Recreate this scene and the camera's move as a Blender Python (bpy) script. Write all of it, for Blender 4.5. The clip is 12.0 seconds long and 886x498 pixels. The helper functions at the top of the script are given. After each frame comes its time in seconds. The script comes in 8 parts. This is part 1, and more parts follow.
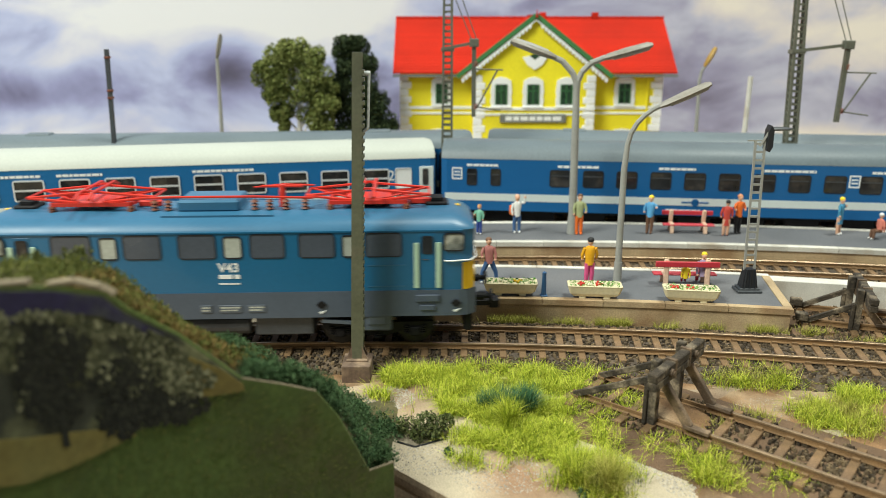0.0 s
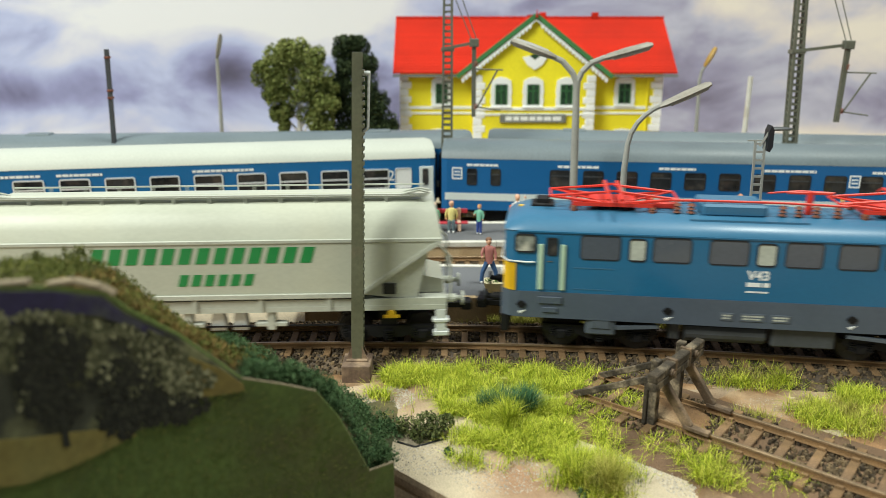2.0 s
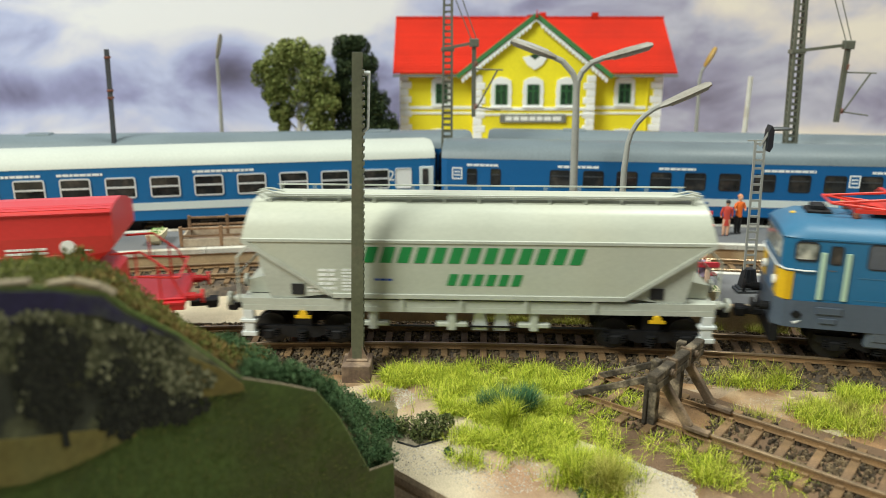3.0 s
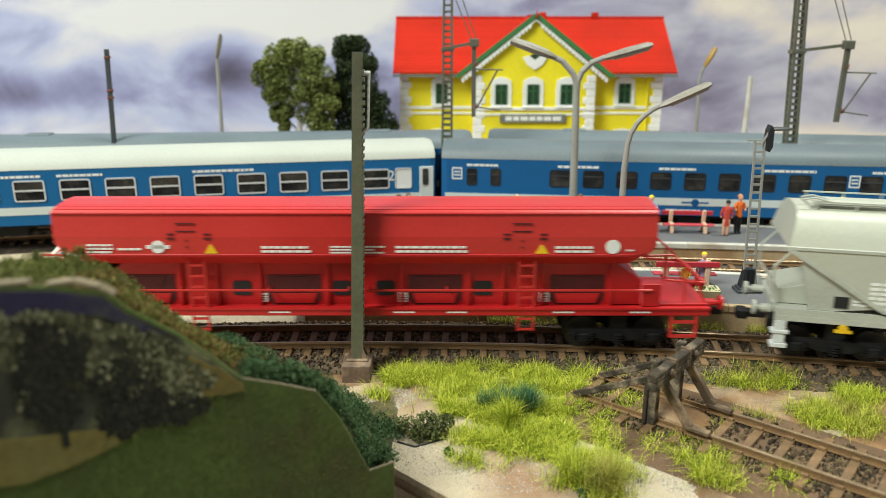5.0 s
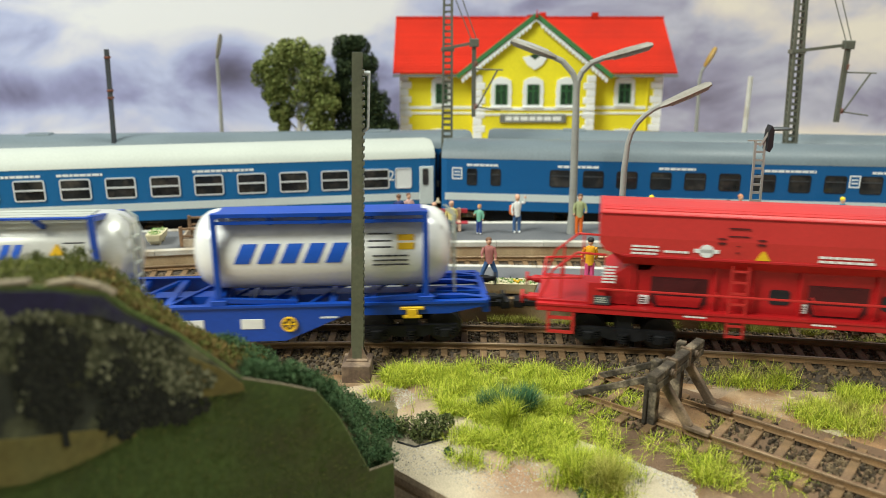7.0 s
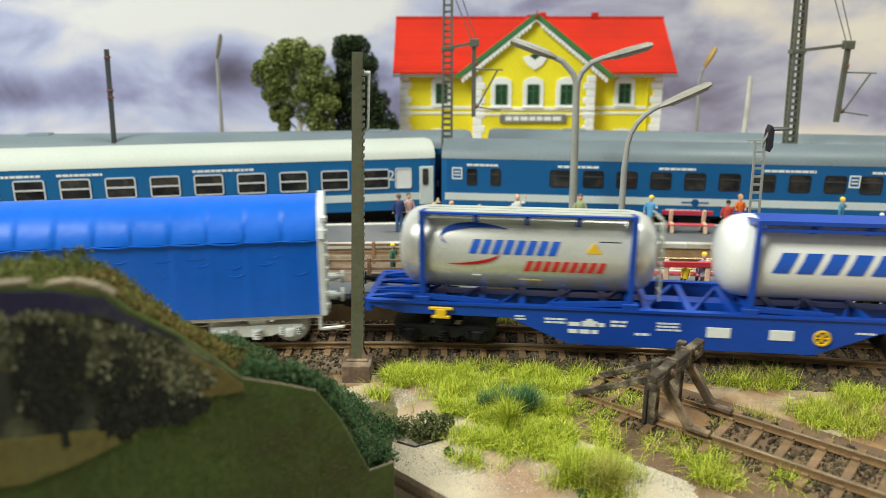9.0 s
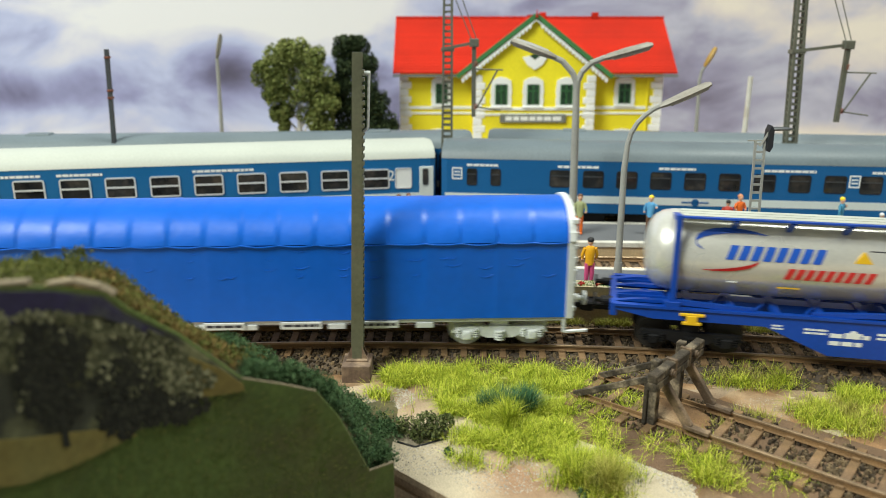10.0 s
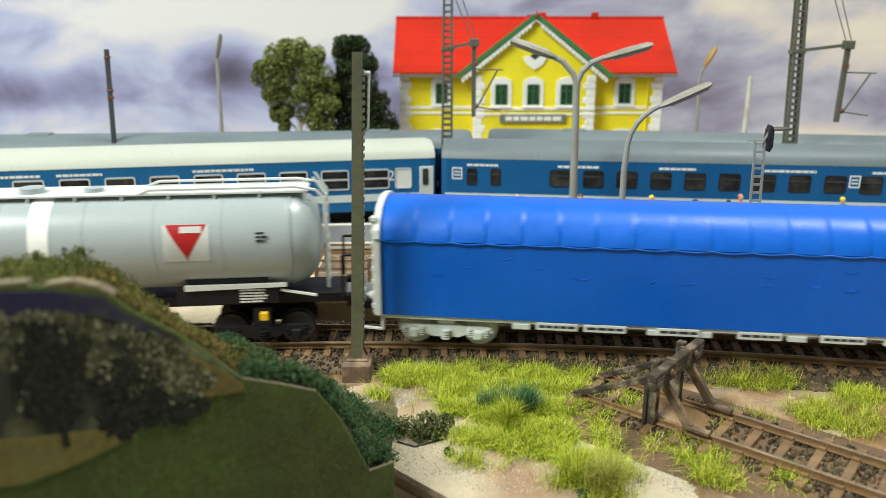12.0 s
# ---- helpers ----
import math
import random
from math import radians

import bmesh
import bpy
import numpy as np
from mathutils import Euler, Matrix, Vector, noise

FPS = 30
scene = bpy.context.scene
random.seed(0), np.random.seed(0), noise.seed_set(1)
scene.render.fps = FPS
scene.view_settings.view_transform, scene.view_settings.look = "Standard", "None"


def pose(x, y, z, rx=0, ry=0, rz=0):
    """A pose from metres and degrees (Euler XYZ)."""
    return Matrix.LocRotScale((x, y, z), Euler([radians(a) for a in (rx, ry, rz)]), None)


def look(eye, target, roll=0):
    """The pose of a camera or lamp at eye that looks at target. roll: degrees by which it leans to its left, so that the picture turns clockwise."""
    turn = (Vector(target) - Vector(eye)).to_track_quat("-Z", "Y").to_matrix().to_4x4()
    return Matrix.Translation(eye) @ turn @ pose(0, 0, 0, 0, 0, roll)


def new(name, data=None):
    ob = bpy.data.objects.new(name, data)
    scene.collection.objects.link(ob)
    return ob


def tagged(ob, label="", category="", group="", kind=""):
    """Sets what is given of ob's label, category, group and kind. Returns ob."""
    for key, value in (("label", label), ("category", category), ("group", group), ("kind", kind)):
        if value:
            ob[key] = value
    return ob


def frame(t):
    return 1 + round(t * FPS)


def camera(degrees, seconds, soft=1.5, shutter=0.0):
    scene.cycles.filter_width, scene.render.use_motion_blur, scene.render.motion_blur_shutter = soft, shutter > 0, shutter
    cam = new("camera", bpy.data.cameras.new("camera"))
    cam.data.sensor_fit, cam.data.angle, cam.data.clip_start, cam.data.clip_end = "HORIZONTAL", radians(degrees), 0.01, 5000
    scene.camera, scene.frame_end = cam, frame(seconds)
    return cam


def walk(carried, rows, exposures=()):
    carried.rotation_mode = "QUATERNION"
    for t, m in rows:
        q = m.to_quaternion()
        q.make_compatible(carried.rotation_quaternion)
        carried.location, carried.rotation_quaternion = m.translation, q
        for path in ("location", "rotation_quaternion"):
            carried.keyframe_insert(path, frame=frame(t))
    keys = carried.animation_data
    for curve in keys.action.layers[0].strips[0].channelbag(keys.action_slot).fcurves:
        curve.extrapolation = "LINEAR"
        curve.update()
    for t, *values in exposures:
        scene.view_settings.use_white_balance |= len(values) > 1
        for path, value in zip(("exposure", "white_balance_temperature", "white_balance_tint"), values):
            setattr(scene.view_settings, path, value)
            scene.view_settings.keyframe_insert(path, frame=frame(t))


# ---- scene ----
cam = camera(60.0, 12.0, soft=0.65, shutter=0.5)
EYE = pose(0, 0, 0.110, 73.5, 0, 0)
walk(cam, [(0.0, EYE), (12.0, EYE)])
# thin depth of field of a lens held close to a small model
cam.data.dof.use_dof = True
cam.data.dof.focus_distance = 0.265
cam.data.dof.aperture_fstop = 16.0

# ---- light: a bright exhibition hall with ceiling lamps ----
world = bpy.data.worlds.new("hall_light")
scene.world = world
world.use_nodes = True
world.node_tree.nodes["Background"].inputs["Color"].default_value = (0.90, 0.96, 0.90, 1)
world.node_tree.nodes["Background"].inputs["Strength"].default_value = 0.23


def ceiling_lamp(eye, target, size, watts, colour):
    data = bpy.data.lights.new("ceiling_lamp", "AREA")
    data.shape, data.size, data.energy, data.color = "DISK", size, watts, colour
    ob = new("ceiling_lamp", data)
    ob.matrix_basis = look(eye, target)
    return tagged(ob, "white round ceiling lamp of the hall", "lamp")


ceiling_lamp((-1.25, -0.6, 1.6), (0.0, 0.28, 0.0), 0.80, 57, (0.96, 1.0, 0.90))
ceiling_lamp((0.7, 0.3, 2.0), (0.0, 0.42, 0.0), 0.5, 37, (0.96, 1.0, 0.90))

# ---- helpers: all lengths below are millimetres of the model ----
MM = 0.001


def at(x, y, z, rx=0, ry=0, rz=0):
    return pose(x * MM, y * MM, z * MM, rx, ry, rz)


def mesh_of(name, bm):
    bmesh.ops.scale(bm, vec=(MM, MM, MM), verts=bm.verts)
    me = bpy.data.meshes.new(name)
    bm.to_mesh(me)
    bm.free()
    return me


def part(name, bm, material, parent=None, label="", smooth=False, m=None):
    me = mesh_of(name, bm)
    for one in (material if isinstance(material, (list, tuple)) else [material]):
        me.materials.append(one)
    if smooth:
        me.shade_smooth()
        me.set_sharp_from_angle(angle=radians(38))
    ob = new(name, me)
    if parent is not None:
        ob.parent = parent
    if m is not None:
        ob.matrix_basis = m
    if label:
        tagged(ob, label)
    return ob


def raw(name, verts, faces, material, parent=None):
    me = bpy.data.meshes.new(name)
    me.from_pydata([(x * MM, y * MM, z * MM) for x, y, z in verts], [], faces)
    me.materials.append(material)
    ob = new(name, me)
    if parent is not None:
        ob.parent = parent
    return ob


def thing(name, label, category, m=None, group=""):
    ob = new(name)
    ob.empty_display_size = 0.005
    if m is not None:
        ob.matrix_basis = m
    return tagged(ob, label, category, group)


def box(bm, x0, x1, y0, y1, z0, z1, bevel=0.0, mi=0, seg=1):
    r = bmesh.ops.create_cube(bm, size=1, matrix=Matrix.Translation(((x0 + x1) / 2, (y0 + y1) / 2, (z0 + z1) / 2))
                              @ Matrix.Diagonal((abs(x1 - x0), abs(y1 - y0), abs(z1 - z0), 1)))
    vs = r["verts"]
    fs = {f for v in vs for f in v.link_faces}
    if bevel > 0:
        es = list({e for v in vs for e in v.link_edges})
        rr = bmesh.ops.bevel(bm, geom=es, offset=bevel, segments=seg, affect="EDGES", profile=0.5)
        fs = set(rr["faces"]) | {f for f in fs if f.is_valid}
    for f in fs:
        f.material_index = mi
    return fs


def beam(bm, a, b, w, h, mi=0, bevel=0.0):
    """A square bar from a to b."""
    a, b = Vector(a), Vector(b)
    d = b - a
    m = Matrix.Translation((a + b) / 2) @ d.to_track_quat("X", "Z").to_matrix().to_4x4() @ Matrix.Diagonal((d.length, w, h, 1))
    vs = bmesh.ops.create_cube(bm, size=1, matrix=m)["verts"]
    for f in {f for v in vs for f in v.link_faces}:
        f.material_index = mi
    if bevel:
        bmesh.ops.bevel(bm, geom=list({e for v in vs for e in v.link_edges}), offset=bevel, segments=1, affect="EDGES")


def rod(bm, a, b, r, r2=None, n=8, mi=0):
    a, b = Vector(a), Vector(b)
    d = b - a
    m = Matrix.Translation((a + b) / 2) @ d.to_track_quat("Z", "Y").to_matrix().to_4x4()
    vs = bmesh.ops.create_cone(bm, cap_ends=True, segments=n, radius1=r, radius2=r if r2 is None else r2, depth=d.length, matrix=m)["verts"]
    for f in {f for v in vs for f in v.link_faces}:
        f.material_index = mi


def pipe(bm, pts, r, n=8, r_end=None):
    for i in range(len(pts) - 1):
        k0, k1 = i / (len(pts) - 1), (i + 1) / (len(pts) - 1)
        e = r if r_end is None else r_end
        rod(bm, pts[i], pts[i + 1], r + (e - r) * k0, r + (e - r) * k1, n)


def prism(bm, profile, x0, x1, mi=0):
    """A solid with the (y, z) profile, drawn along x."""
    a = [bm.verts.new((x0, y, z)) for y, z in profile]
    b = [bm.verts.new((x1, y, z)) for y, z in profile]
    n = len(profile)
    fs = [bm.faces.new((a[i], a[(i + 1) % n], b[(i + 1) % n], b[i])) for i in range(n)]
    fs += [bm.faces.new(list(reversed(a))), bm.faces.new(b)]
    for f in fs:
        f.material_index = mi
    bmesh.ops.recalc_face_normals(bm, faces=fs)
    return fs


def slab(bm, outline, y0, y1, mi=0):
    """A solid with the (x, z) outline, drawn along y."""
    a = [bm.verts.new((x, y0, z)) for x, z in outline]
    b = [bm.verts.new((x, y1, z)) for x, z in outline]
    n = len(outline)
    fs = [bm.faces.new((a[i], a[(i + 1) % n], b[(i + 1) % n], b[i])) for i in range(n)]
    fs += [bm.faces.new(list(reversed(a))), bm.faces.new(b)]
    for f in fs:
        f.material_index = mi
    bmesh.ops.recalc_face_normals(bm, faces=fs)
    return fs


def loft(bm, rings, closed=True, mi=0):
    vs = [[bm.verts.new(p) for p in ring] for ring in rings]
    n = len(rings[0])
    fs = []
    for a, b in zip(vs, vs[1:]):
        for i in range(n if closed else n - 1):
            fs.append(bm.faces.new((a[i], a[(i + 1) % n], b[(i + 1) % n], b[i])))
    if closed:
        fs += [bm.faces.new(list(reversed(vs[0]))), bm.faces.new(vs[-1])]
    for f in fs:
        f.material_index = mi
    bmesh.ops.recalc_face_normals(bm, faces=fs)


def ball(bm, c, r, sub=1, squash=(1, 1, 1), jitter=0.0, rng=None, mi=0):
    vs = bmesh.ops.create_icosphere(bm, subdivisions=sub, radius=r)["verts"]
    for v in vs:
        k = 1 + (rng.uniform(-jitter, jitter) if rng else 0)
        v.co = Vector((v.co.x * squash[0] * k + c[0], v.co.y * squash[1] * k + c[1], v.co.z * squash[2] * k + c[2]))
    for f in {f for v in vs for f in v.link_faces}:
        f.material_index = mi


def lettering(name, text, size, material, parent, m, shear=0.0, label="", bold=0.0):
    cu = bpy.data.curves.new(name, "FONT")
    cu.body, cu.size, cu.shear, cu.extrude = text, size * MM, shear, 0.05 * MM
    cu.offset = bold * MM
    cu.align_x, cu.align_y = "CENTER", "CENTER"
    tmp = bpy.data.objects.new(name, cu)
    me = bpy.data.meshes.new_from_object(tmp)
    bpy.data.objects.remove(tmp)
    me.materials.clear()
    me.materials.append(material)
    ob = new(name, me)
    ob.parent, ob.matrix_basis = parent, m
    if label:
        tagged(ob, label)
    return ob


# ---- materials ----
def mat(name, colour, rough=0.6, metal=0.0, vary=0.12, scale=60.0, fine=900.0, bump=0.15, second=None, mix_scale=25.0, mix_at=0.55, spec=0.5, coat=0.0):
    """Colour with broad and fine variation, small relief, and stains of a second colour."""
    m = bpy.data.materials.new(name)
    m.use_nodes = True
    nt = m.node_tree
    b = nt.nodes["Principled BSDF"]
    tc = nt.nodes.new("ShaderNodeTexCoord")

    def noise_at(s, detail=4.0):
        n = nt.nodes.new("ShaderNodeTexNoise")
        n.inputs["Scale"].default_value, n.inputs["Detail"].default_value = s, detail
        nt.links.new(tc.outputs["Object"], n.inputs["Vector"])
        return n.outputs["Fac"]

    def ranged(sock, lo, hi, a, z):
        r = nt.nodes.new("ShaderNodeMapRange")
        for key, val in (("From Min", lo), ("From Max", hi), ("To Min", a), ("To Max", z)):
            r.inputs[key].default_value = val
        nt.links.new(sock, r.inputs["Value"])
        return r.outputs["Result"]

    def math_of(op, p, q_):
        n = nt.nodes.new("ShaderNodeMath")
        n.operation = op
        for i, v in enumerate((p, q_)):
            if isinstance(v, (int, float)):
                n.inputs[i].default_value = v
            else:
                nt.links.new(v, n.inputs[i])
        return n.outputs[0]

    broad, grain = noise_at(scale), noise_at(fine, 2.0)
    k = math_of("MULTIPLY", ranged(broad, 0.3, 0.7, 1 - vary, 1 + vary), ranged(grain, 0.3, 0.7, 1 - vary * 0.7, 1 + vary * 0.7))
    rnd = nt.nodes.new("ShaderNodeObjectInfo")
    k = math_of("MULTIPLY", k, ranged(rnd.outputs["Random"], 0, 1, 1 - vary * 0.5, 1 + vary * 0.5))
    col = nt.nodes.new("ShaderNodeMix")
    col.data_type = "RGBA"
    col.inputs[6].default_value = (*colour, 1)
    col.inputs[7].default_value = (*(second or colour), 1)
    nt.links.new(ranged(noise_at(mix_scale, 6.0), mix_at - 0.07, mix_at + 0.1, 0, 1), col.inputs[0])
    mul = nt.nodes.new("ShaderNodeVectorMath")
    mul.operation = "SCALE"
    nt.links.new(col.outputs[2], mul.inputs[0])
    nt.links.new(k, mul.inputs["Scale"])
    nt.links.new(mul.outputs[0], b.inputs["Base Color"])
    b.inputs["Metallic"].default_value = metal
    b.inputs["Specular IOR Level"].default_value = spec
    b.inputs["Coat Weight"].default_value = coat
    nt.links.new(ranged(broad, 0.3, 0.7, max(0.03, rough - 0.08), min(1, rough + 0.08)), b.inputs["Roughness"])
    if bump:
        bp = nt.nodes.new("ShaderNodeBump")
        bp.inputs["Strength"].default_value, bp.inputs["Distance"].default_value = bump, 0.0004
        nt.links.new(grain, bp.inputs["Height"])
        nt.links.new(bp.outputs[0], b.inputs["Normal"])
    return m


SAND = mat("sandy_ground", (0.52, 0.44, 0.31), 0.95, vary=0.22, scale=45, fine=2600, bump=0.9, second=(0.33, 0.20, 0.115), mix_scale=16, mix_at=0.52)
EARTH = mat("brown_earth", (0.13, 0.078, 0.043), 0.95, vary=0.25, scale=70, fine=2200, bump=0.9, second=(0.18, 0.108, 0.06), mix_scale=30)
BROWN_SOIL = mat("orange_brown_soil", (0.23, 0.130, 0.060), 0.95, vary=0.28, scale=120, fine=2600, bump=0.9, second=(0.40, 0.285, 0.17), mix_scale=55, mix_at=0.56)
BALLAST = mat("grey_brown_ballast", (0.07, 0.052, 0.037), 0.9, vary=0.45, scale=400, fine=3000, bump=0.7, second=(0.15, 0.105, 0.065), mix_scale=120)
SLEEPER = mat("rusty_brown_sleeper", (0.215, 0.128, 0.058), 0.85, vary=0.3, scale=200, fine=2500, bump=0.5, second=(0.17, 0.105, 0.058), mix_scale=90)
RAIL_RUST = mat("rusted_rail_side", (0.205, 0.115, 0.046), 0.75, vary=0.25, scale=150, fine=3000, bump=0.3)
RAIL_TOP = mat("worn_rail_head", (0.34, 0.24, 0.145), 0.34, 0.6, vary=0.2, scale=90, fine=1500, bump=0.05)
ASPHALT = mat("grey_platform_asphalt", (0.115, 0.12, 0.13), 0.9, vary=0.16, scale=30, fine=3500, bump=0.4, second=(0.15, 0.15, 0.155), mix_scale=18)
KERB = mat("pale_concrete_kerb", (0.62, 0.60, 0.53), 0.85, vary=0.14, scale=70, fine=2500, bump=0.4, second=(0.42, 0.35, 0.26), mix_scale=60, mix_at=0.6)
PLATWALL = mat("stained_beige_platform_wall", (0.50, 0.37, 0.215), 0.9, vary=0.2, scale=60, fine=2000, bump=0.5, second=(0.32, 0.20, 0.10), mix_scale=40, mix_at=0.54)
BLUE_LOCO = mat("locomotive_blue", (0.011, 0.120, 0.25), 0.34, vary=0.05, scale=20, bump=0.02, coat=0.1)
BLUE_ROOF = mat("locomotive_roof_blue", (0.035, 0.14, 0.25), 0.42, vary=0.06, scale=30, bump=0.03)
GREY_SKIRT = mat("locomotive_grey_skirt", (0.070, 0.092, 0.125), 0.5, vary=0.07, bump=0.03)
RED_PANTO = mat("bright_red_metal", (0.62, 0.035, 0.02), 0.4, vary=0.06, bump=0.0)
INSULATOR = mat("brown_insulator", (0.17, 0.05, 0.022), 0.55, vary=0.1, bump=0.0)
YELLOW_PAINT = mat("yellow_paint", (0.82, 0.50, 0.015), 0.45, vary=0.05, bump=0.02)
PALE_GREEN = mat("pale_green_grab_rail", (0.42, 0.58, 0.44), 0.5, vary=0.05, bump=0.0)
WIN_GREY = mat("grey_tinted_window", (0.07, 0.085, 0.11), 0.22, vary=0.08, bump=0.0, coat=0.2)
# opaque pane; light seen through it is put into the pale colour
WIN_PALE = mat("pale_window_light_in_colour", (0.42, 0.45, 0.40), 0.25, vary=0.12, bump=0.0)
RUBBER = mat("black_window_rubber", (0.012, 0.014, 0.018), 0.5, vary=0.1, bump=0.0)
BLACK = mat("matt_black_underframe", (0.009, 0.009, 0.010), 0.6, vary=0.3, scale=150, bump=0.1, spec=0.25)
STEEL = mat("dull_steel_wheel", (0.18, 0.17, 0.16), 0.4, 0.7, vary=0.2, bump=0.02)
WHITE = mat("white_print", (0.80, 0.82, 0.80), 0.5, vary=0.04, bump=0.0)
CREAM_GREY = mat("pale_grey_green_hopper_paint", (0.46, 0.48, 0.40), 0.42, vary=0.06, scale=25, bump=0.03, second=(0.46, 0.47, 0.38), mix_scale=22)
HOP_GREY = mat("pale_grey_frame_paint", (0.44, 0.46, 0.40), 0.5, vary=0.1, scale=60, bump=0.04)
GREEN_PRINT = mat("green_print", (0.012, 0.22, 0.055), 0.5, vary=0.05, bump=0.0)
RED_WAGON = mat("traffic_red_wagon_paint", (0.56, 0.032, 0.028), 0.4, vary=0.07, scale=25, bump=0.03)
RED_LOW = mat("red_lower_frame_paint", (0.48, 0.012, 0.014), 0.45, vary=0.1, scale=40, bump=0.03)
BLUE_FRAME = mat("ultramarine_wagon_paint", (0.002, 0.056, 0.38), 0.42, vary=0.1, scale=40, bump=0.03)
TANK_WHITE = mat("glossy_white_tank", (0.80, 0.80, 0.77), 0.22, vary=0.04, scale=20, bump=0.0, coat=0.3)
TANK_SILVER = mat("brushed_silver_tank", (0.66, 0.655, 0.60), 0.3, 0.4, vary=0.06, scale=20, bump=0.01)
TANK_GREY = mat("light_grey_tank_paint", (0.36, 0.41, 0.43), 0.32, vary=0.04, scale=20, bump=0.0)
BLUE_PRINT = mat("blue_print", (0.01, 0.09, 0.50), 0.4, vary=0.04, bump=0.0)
RED_PRINT = mat("red_print", (0.62, 0.03, 0.03), 0.4, vary=0.04, bump=0.0)
DARK_PRINT = mat("dark_print", (0.03, 0.03, 0.04), 0.5, vary=0.04, bump=0.0)
TARP = mat("bright_blue_tarpaulin", (0.0006, 0.110, 0.58), 0.42, vary=0.05, scale=50, fine=350, bump=0.2, spec=0.38)
WAGON_WHITE = mat("pale_grey_white_wagon_frame", (0.62, 0.65, 0.64), 0.45, vary=0.1, scale=60, bump=0.03)
COACH_BLUE = mat("coach_blue", (0.006, 0.125, 0.32), 0.4, vary=0.05, scale=20, bump=0.02)
COACH_BLUE_DARK = mat("coach_dark_blue", (0.004, 0.108, 0.30), 0.4, vary=0.05, scale=20, bump=0.02)
COACH_WHITE = mat("coach_pale_stripe", (0.62, 0.68, 0.66), 0.45, vary=0.05, scale=30, bump=0.02)
ROOF_WHITE = mat("coach_white_roof", (0.47, 0.495, 0.44), 0.6, vary=0.05, scale=20, bump=0.02)
ROOF_GREY = mat("coach_grey_roof", (0.125, 0.158, 0.175), 0.55, vary=0.09, scale=25, bump=0.04)
WIN_FRAME = mat("bare_aluminium_window_frame", (0.74, 0.76, 0.77), 0.35, 0.3, vary=0.05, bump=0.0)
GLASS_DARK = mat("dark_coach_glass", (0.018, 0.02, 0.022), 0.12, vary=0.3, scale=120, fine=500, bump=0.0, second=(0.05, 0.045, 0.04), mix_scale=140)

# ---- the plan: concentric tracks ----
CX, CY, R_MAIN = -30.1, -617.5, 964.4
CY_MAIN = 262.6 - R_MAIN


def on_arc(s, off=0.0, cx=CX, radius=R_MAIN):
    """A place on the curve at s along it and off outwards; also its heading in degrees."""
    a = s / radius
    cy = CY_MAIN if radius == R_MAIN else CY
    return cx + (radius + off) * math.sin(a), cy + (radius + off) * math.cos(a), -math.degrees(a)


# ground: one sheet with a bay cut out where the viewers stand
GROUND_Z = -5.5


def build_ground():
    bay = [(-700, -900), (-330, -118), (-100, 90), (-60, 126), (-17, 165), (-14, 182.5), (2.5, 167), (26, 146), (60, 110), (110, 40), (160, -300), (300, -900)]
    rng = random.Random(4)
    bm = bmesh.new()
    far = [(-1400, -900), (-1400, 830), (1400, 830), (1400, -900)]
    ring = [bm.verts.new((x, y, GROUND_Z)) for x, y in [far[0], far[1], far[2], far[3]] + list(reversed(bay))]
    f = bm.faces.new(ring)
    bmesh.ops.triangulate(bm, faces=[f])
    tagged(part("ground", bm, SAND), "sandy beige model landscape ground with brown patches", "ground", kind="structure")
    # layered plywood edge along the bay
    for k, (z0, z1, m, d) in enumerate(((-7.5, -5.6, PLY_A, 0.0), (-10.5, -7.6, PLY_B, 1.2), (-14.5, -10.6, PLY_A, -0.6), (-40, -14.6, PLY_B, 0.9))):
        bm = bmesh.new()
        for (x0, y0), (x1, y1) in zip(bay[5:-2], bay[6:-1]):
            dx, dy = x1 - x0, y1 - y0
            n = math.hypot(dx, dy)
            ox, oy = -dy / n, dx / n
            q = [bm.verts.new((x + ox * o, y + oy * o, z)) for z in (z0, z1) for (x, y, o) in ((x0, y0, d * 0.4), (x1, y1, d * 0.4), (x1, y1, 6), (x0, y0, 6))]
            for idx in ((0, 1, 5, 4), (1, 2, 6, 5), (2, 3, 7, 6), (3, 0, 4, 7), (4, 5, 6, 7), (3, 2, 1, 0)):
                bm.faces.new([q[i] for i in idx])
        bmesh.ops.recalc_face_normals(bm, faces=bm.faces)
        tagged(part("trim_%d" % (k + 1), bm, m), "raw layered plywood edge of the layout board", "board edge", kind="structure")


PLY_A = mat("pale_plywood_layer", (0.46, 0.33, 0.20), 0.8, vary=0.25, scale=50, fine=1200, bump=0.3)
PLY_B = mat("brown_plywood_layer", (0.36, 0.235, 0.135), 0.85, vary=0.3, scale=60, fine=1400, bump=0.3)
build_ground()


def arc_strip(bm, prof, s0, s1, step, cx=CX, radius=R_MAIN):
    """A strip with the (offset, z) profile along the curve."""
    n = max(2, int((s1 - s0) / step))
    rings = []
    for i in range(n + 1):
        s = s0 + (s1 - s0) * i / n
        ring = []
        for o, z in prof:
            x, y, _ = on_arc(s, o, cx, radius)
            ring.append((x, y, z))
        rings.append(ring)
    loft(bm, rings, closed=True)


def sleeper_mesh(material):
    bm = bmesh.new()
    box(bm, -1.25, 1.25, -15, 15, -4.0, -2.1, 0.2)
    for y in (-8.25, 8.25):
        for d in (-1.0, 1.0):
            box(bm, -0.9, 0.9, y + d * 1.55 - 0.5, y + d * 1.55 + 0.5, -2.15, -1.3)
    me = mesh_of("sleeper", bm)
    me.materials.append(material)
    return me


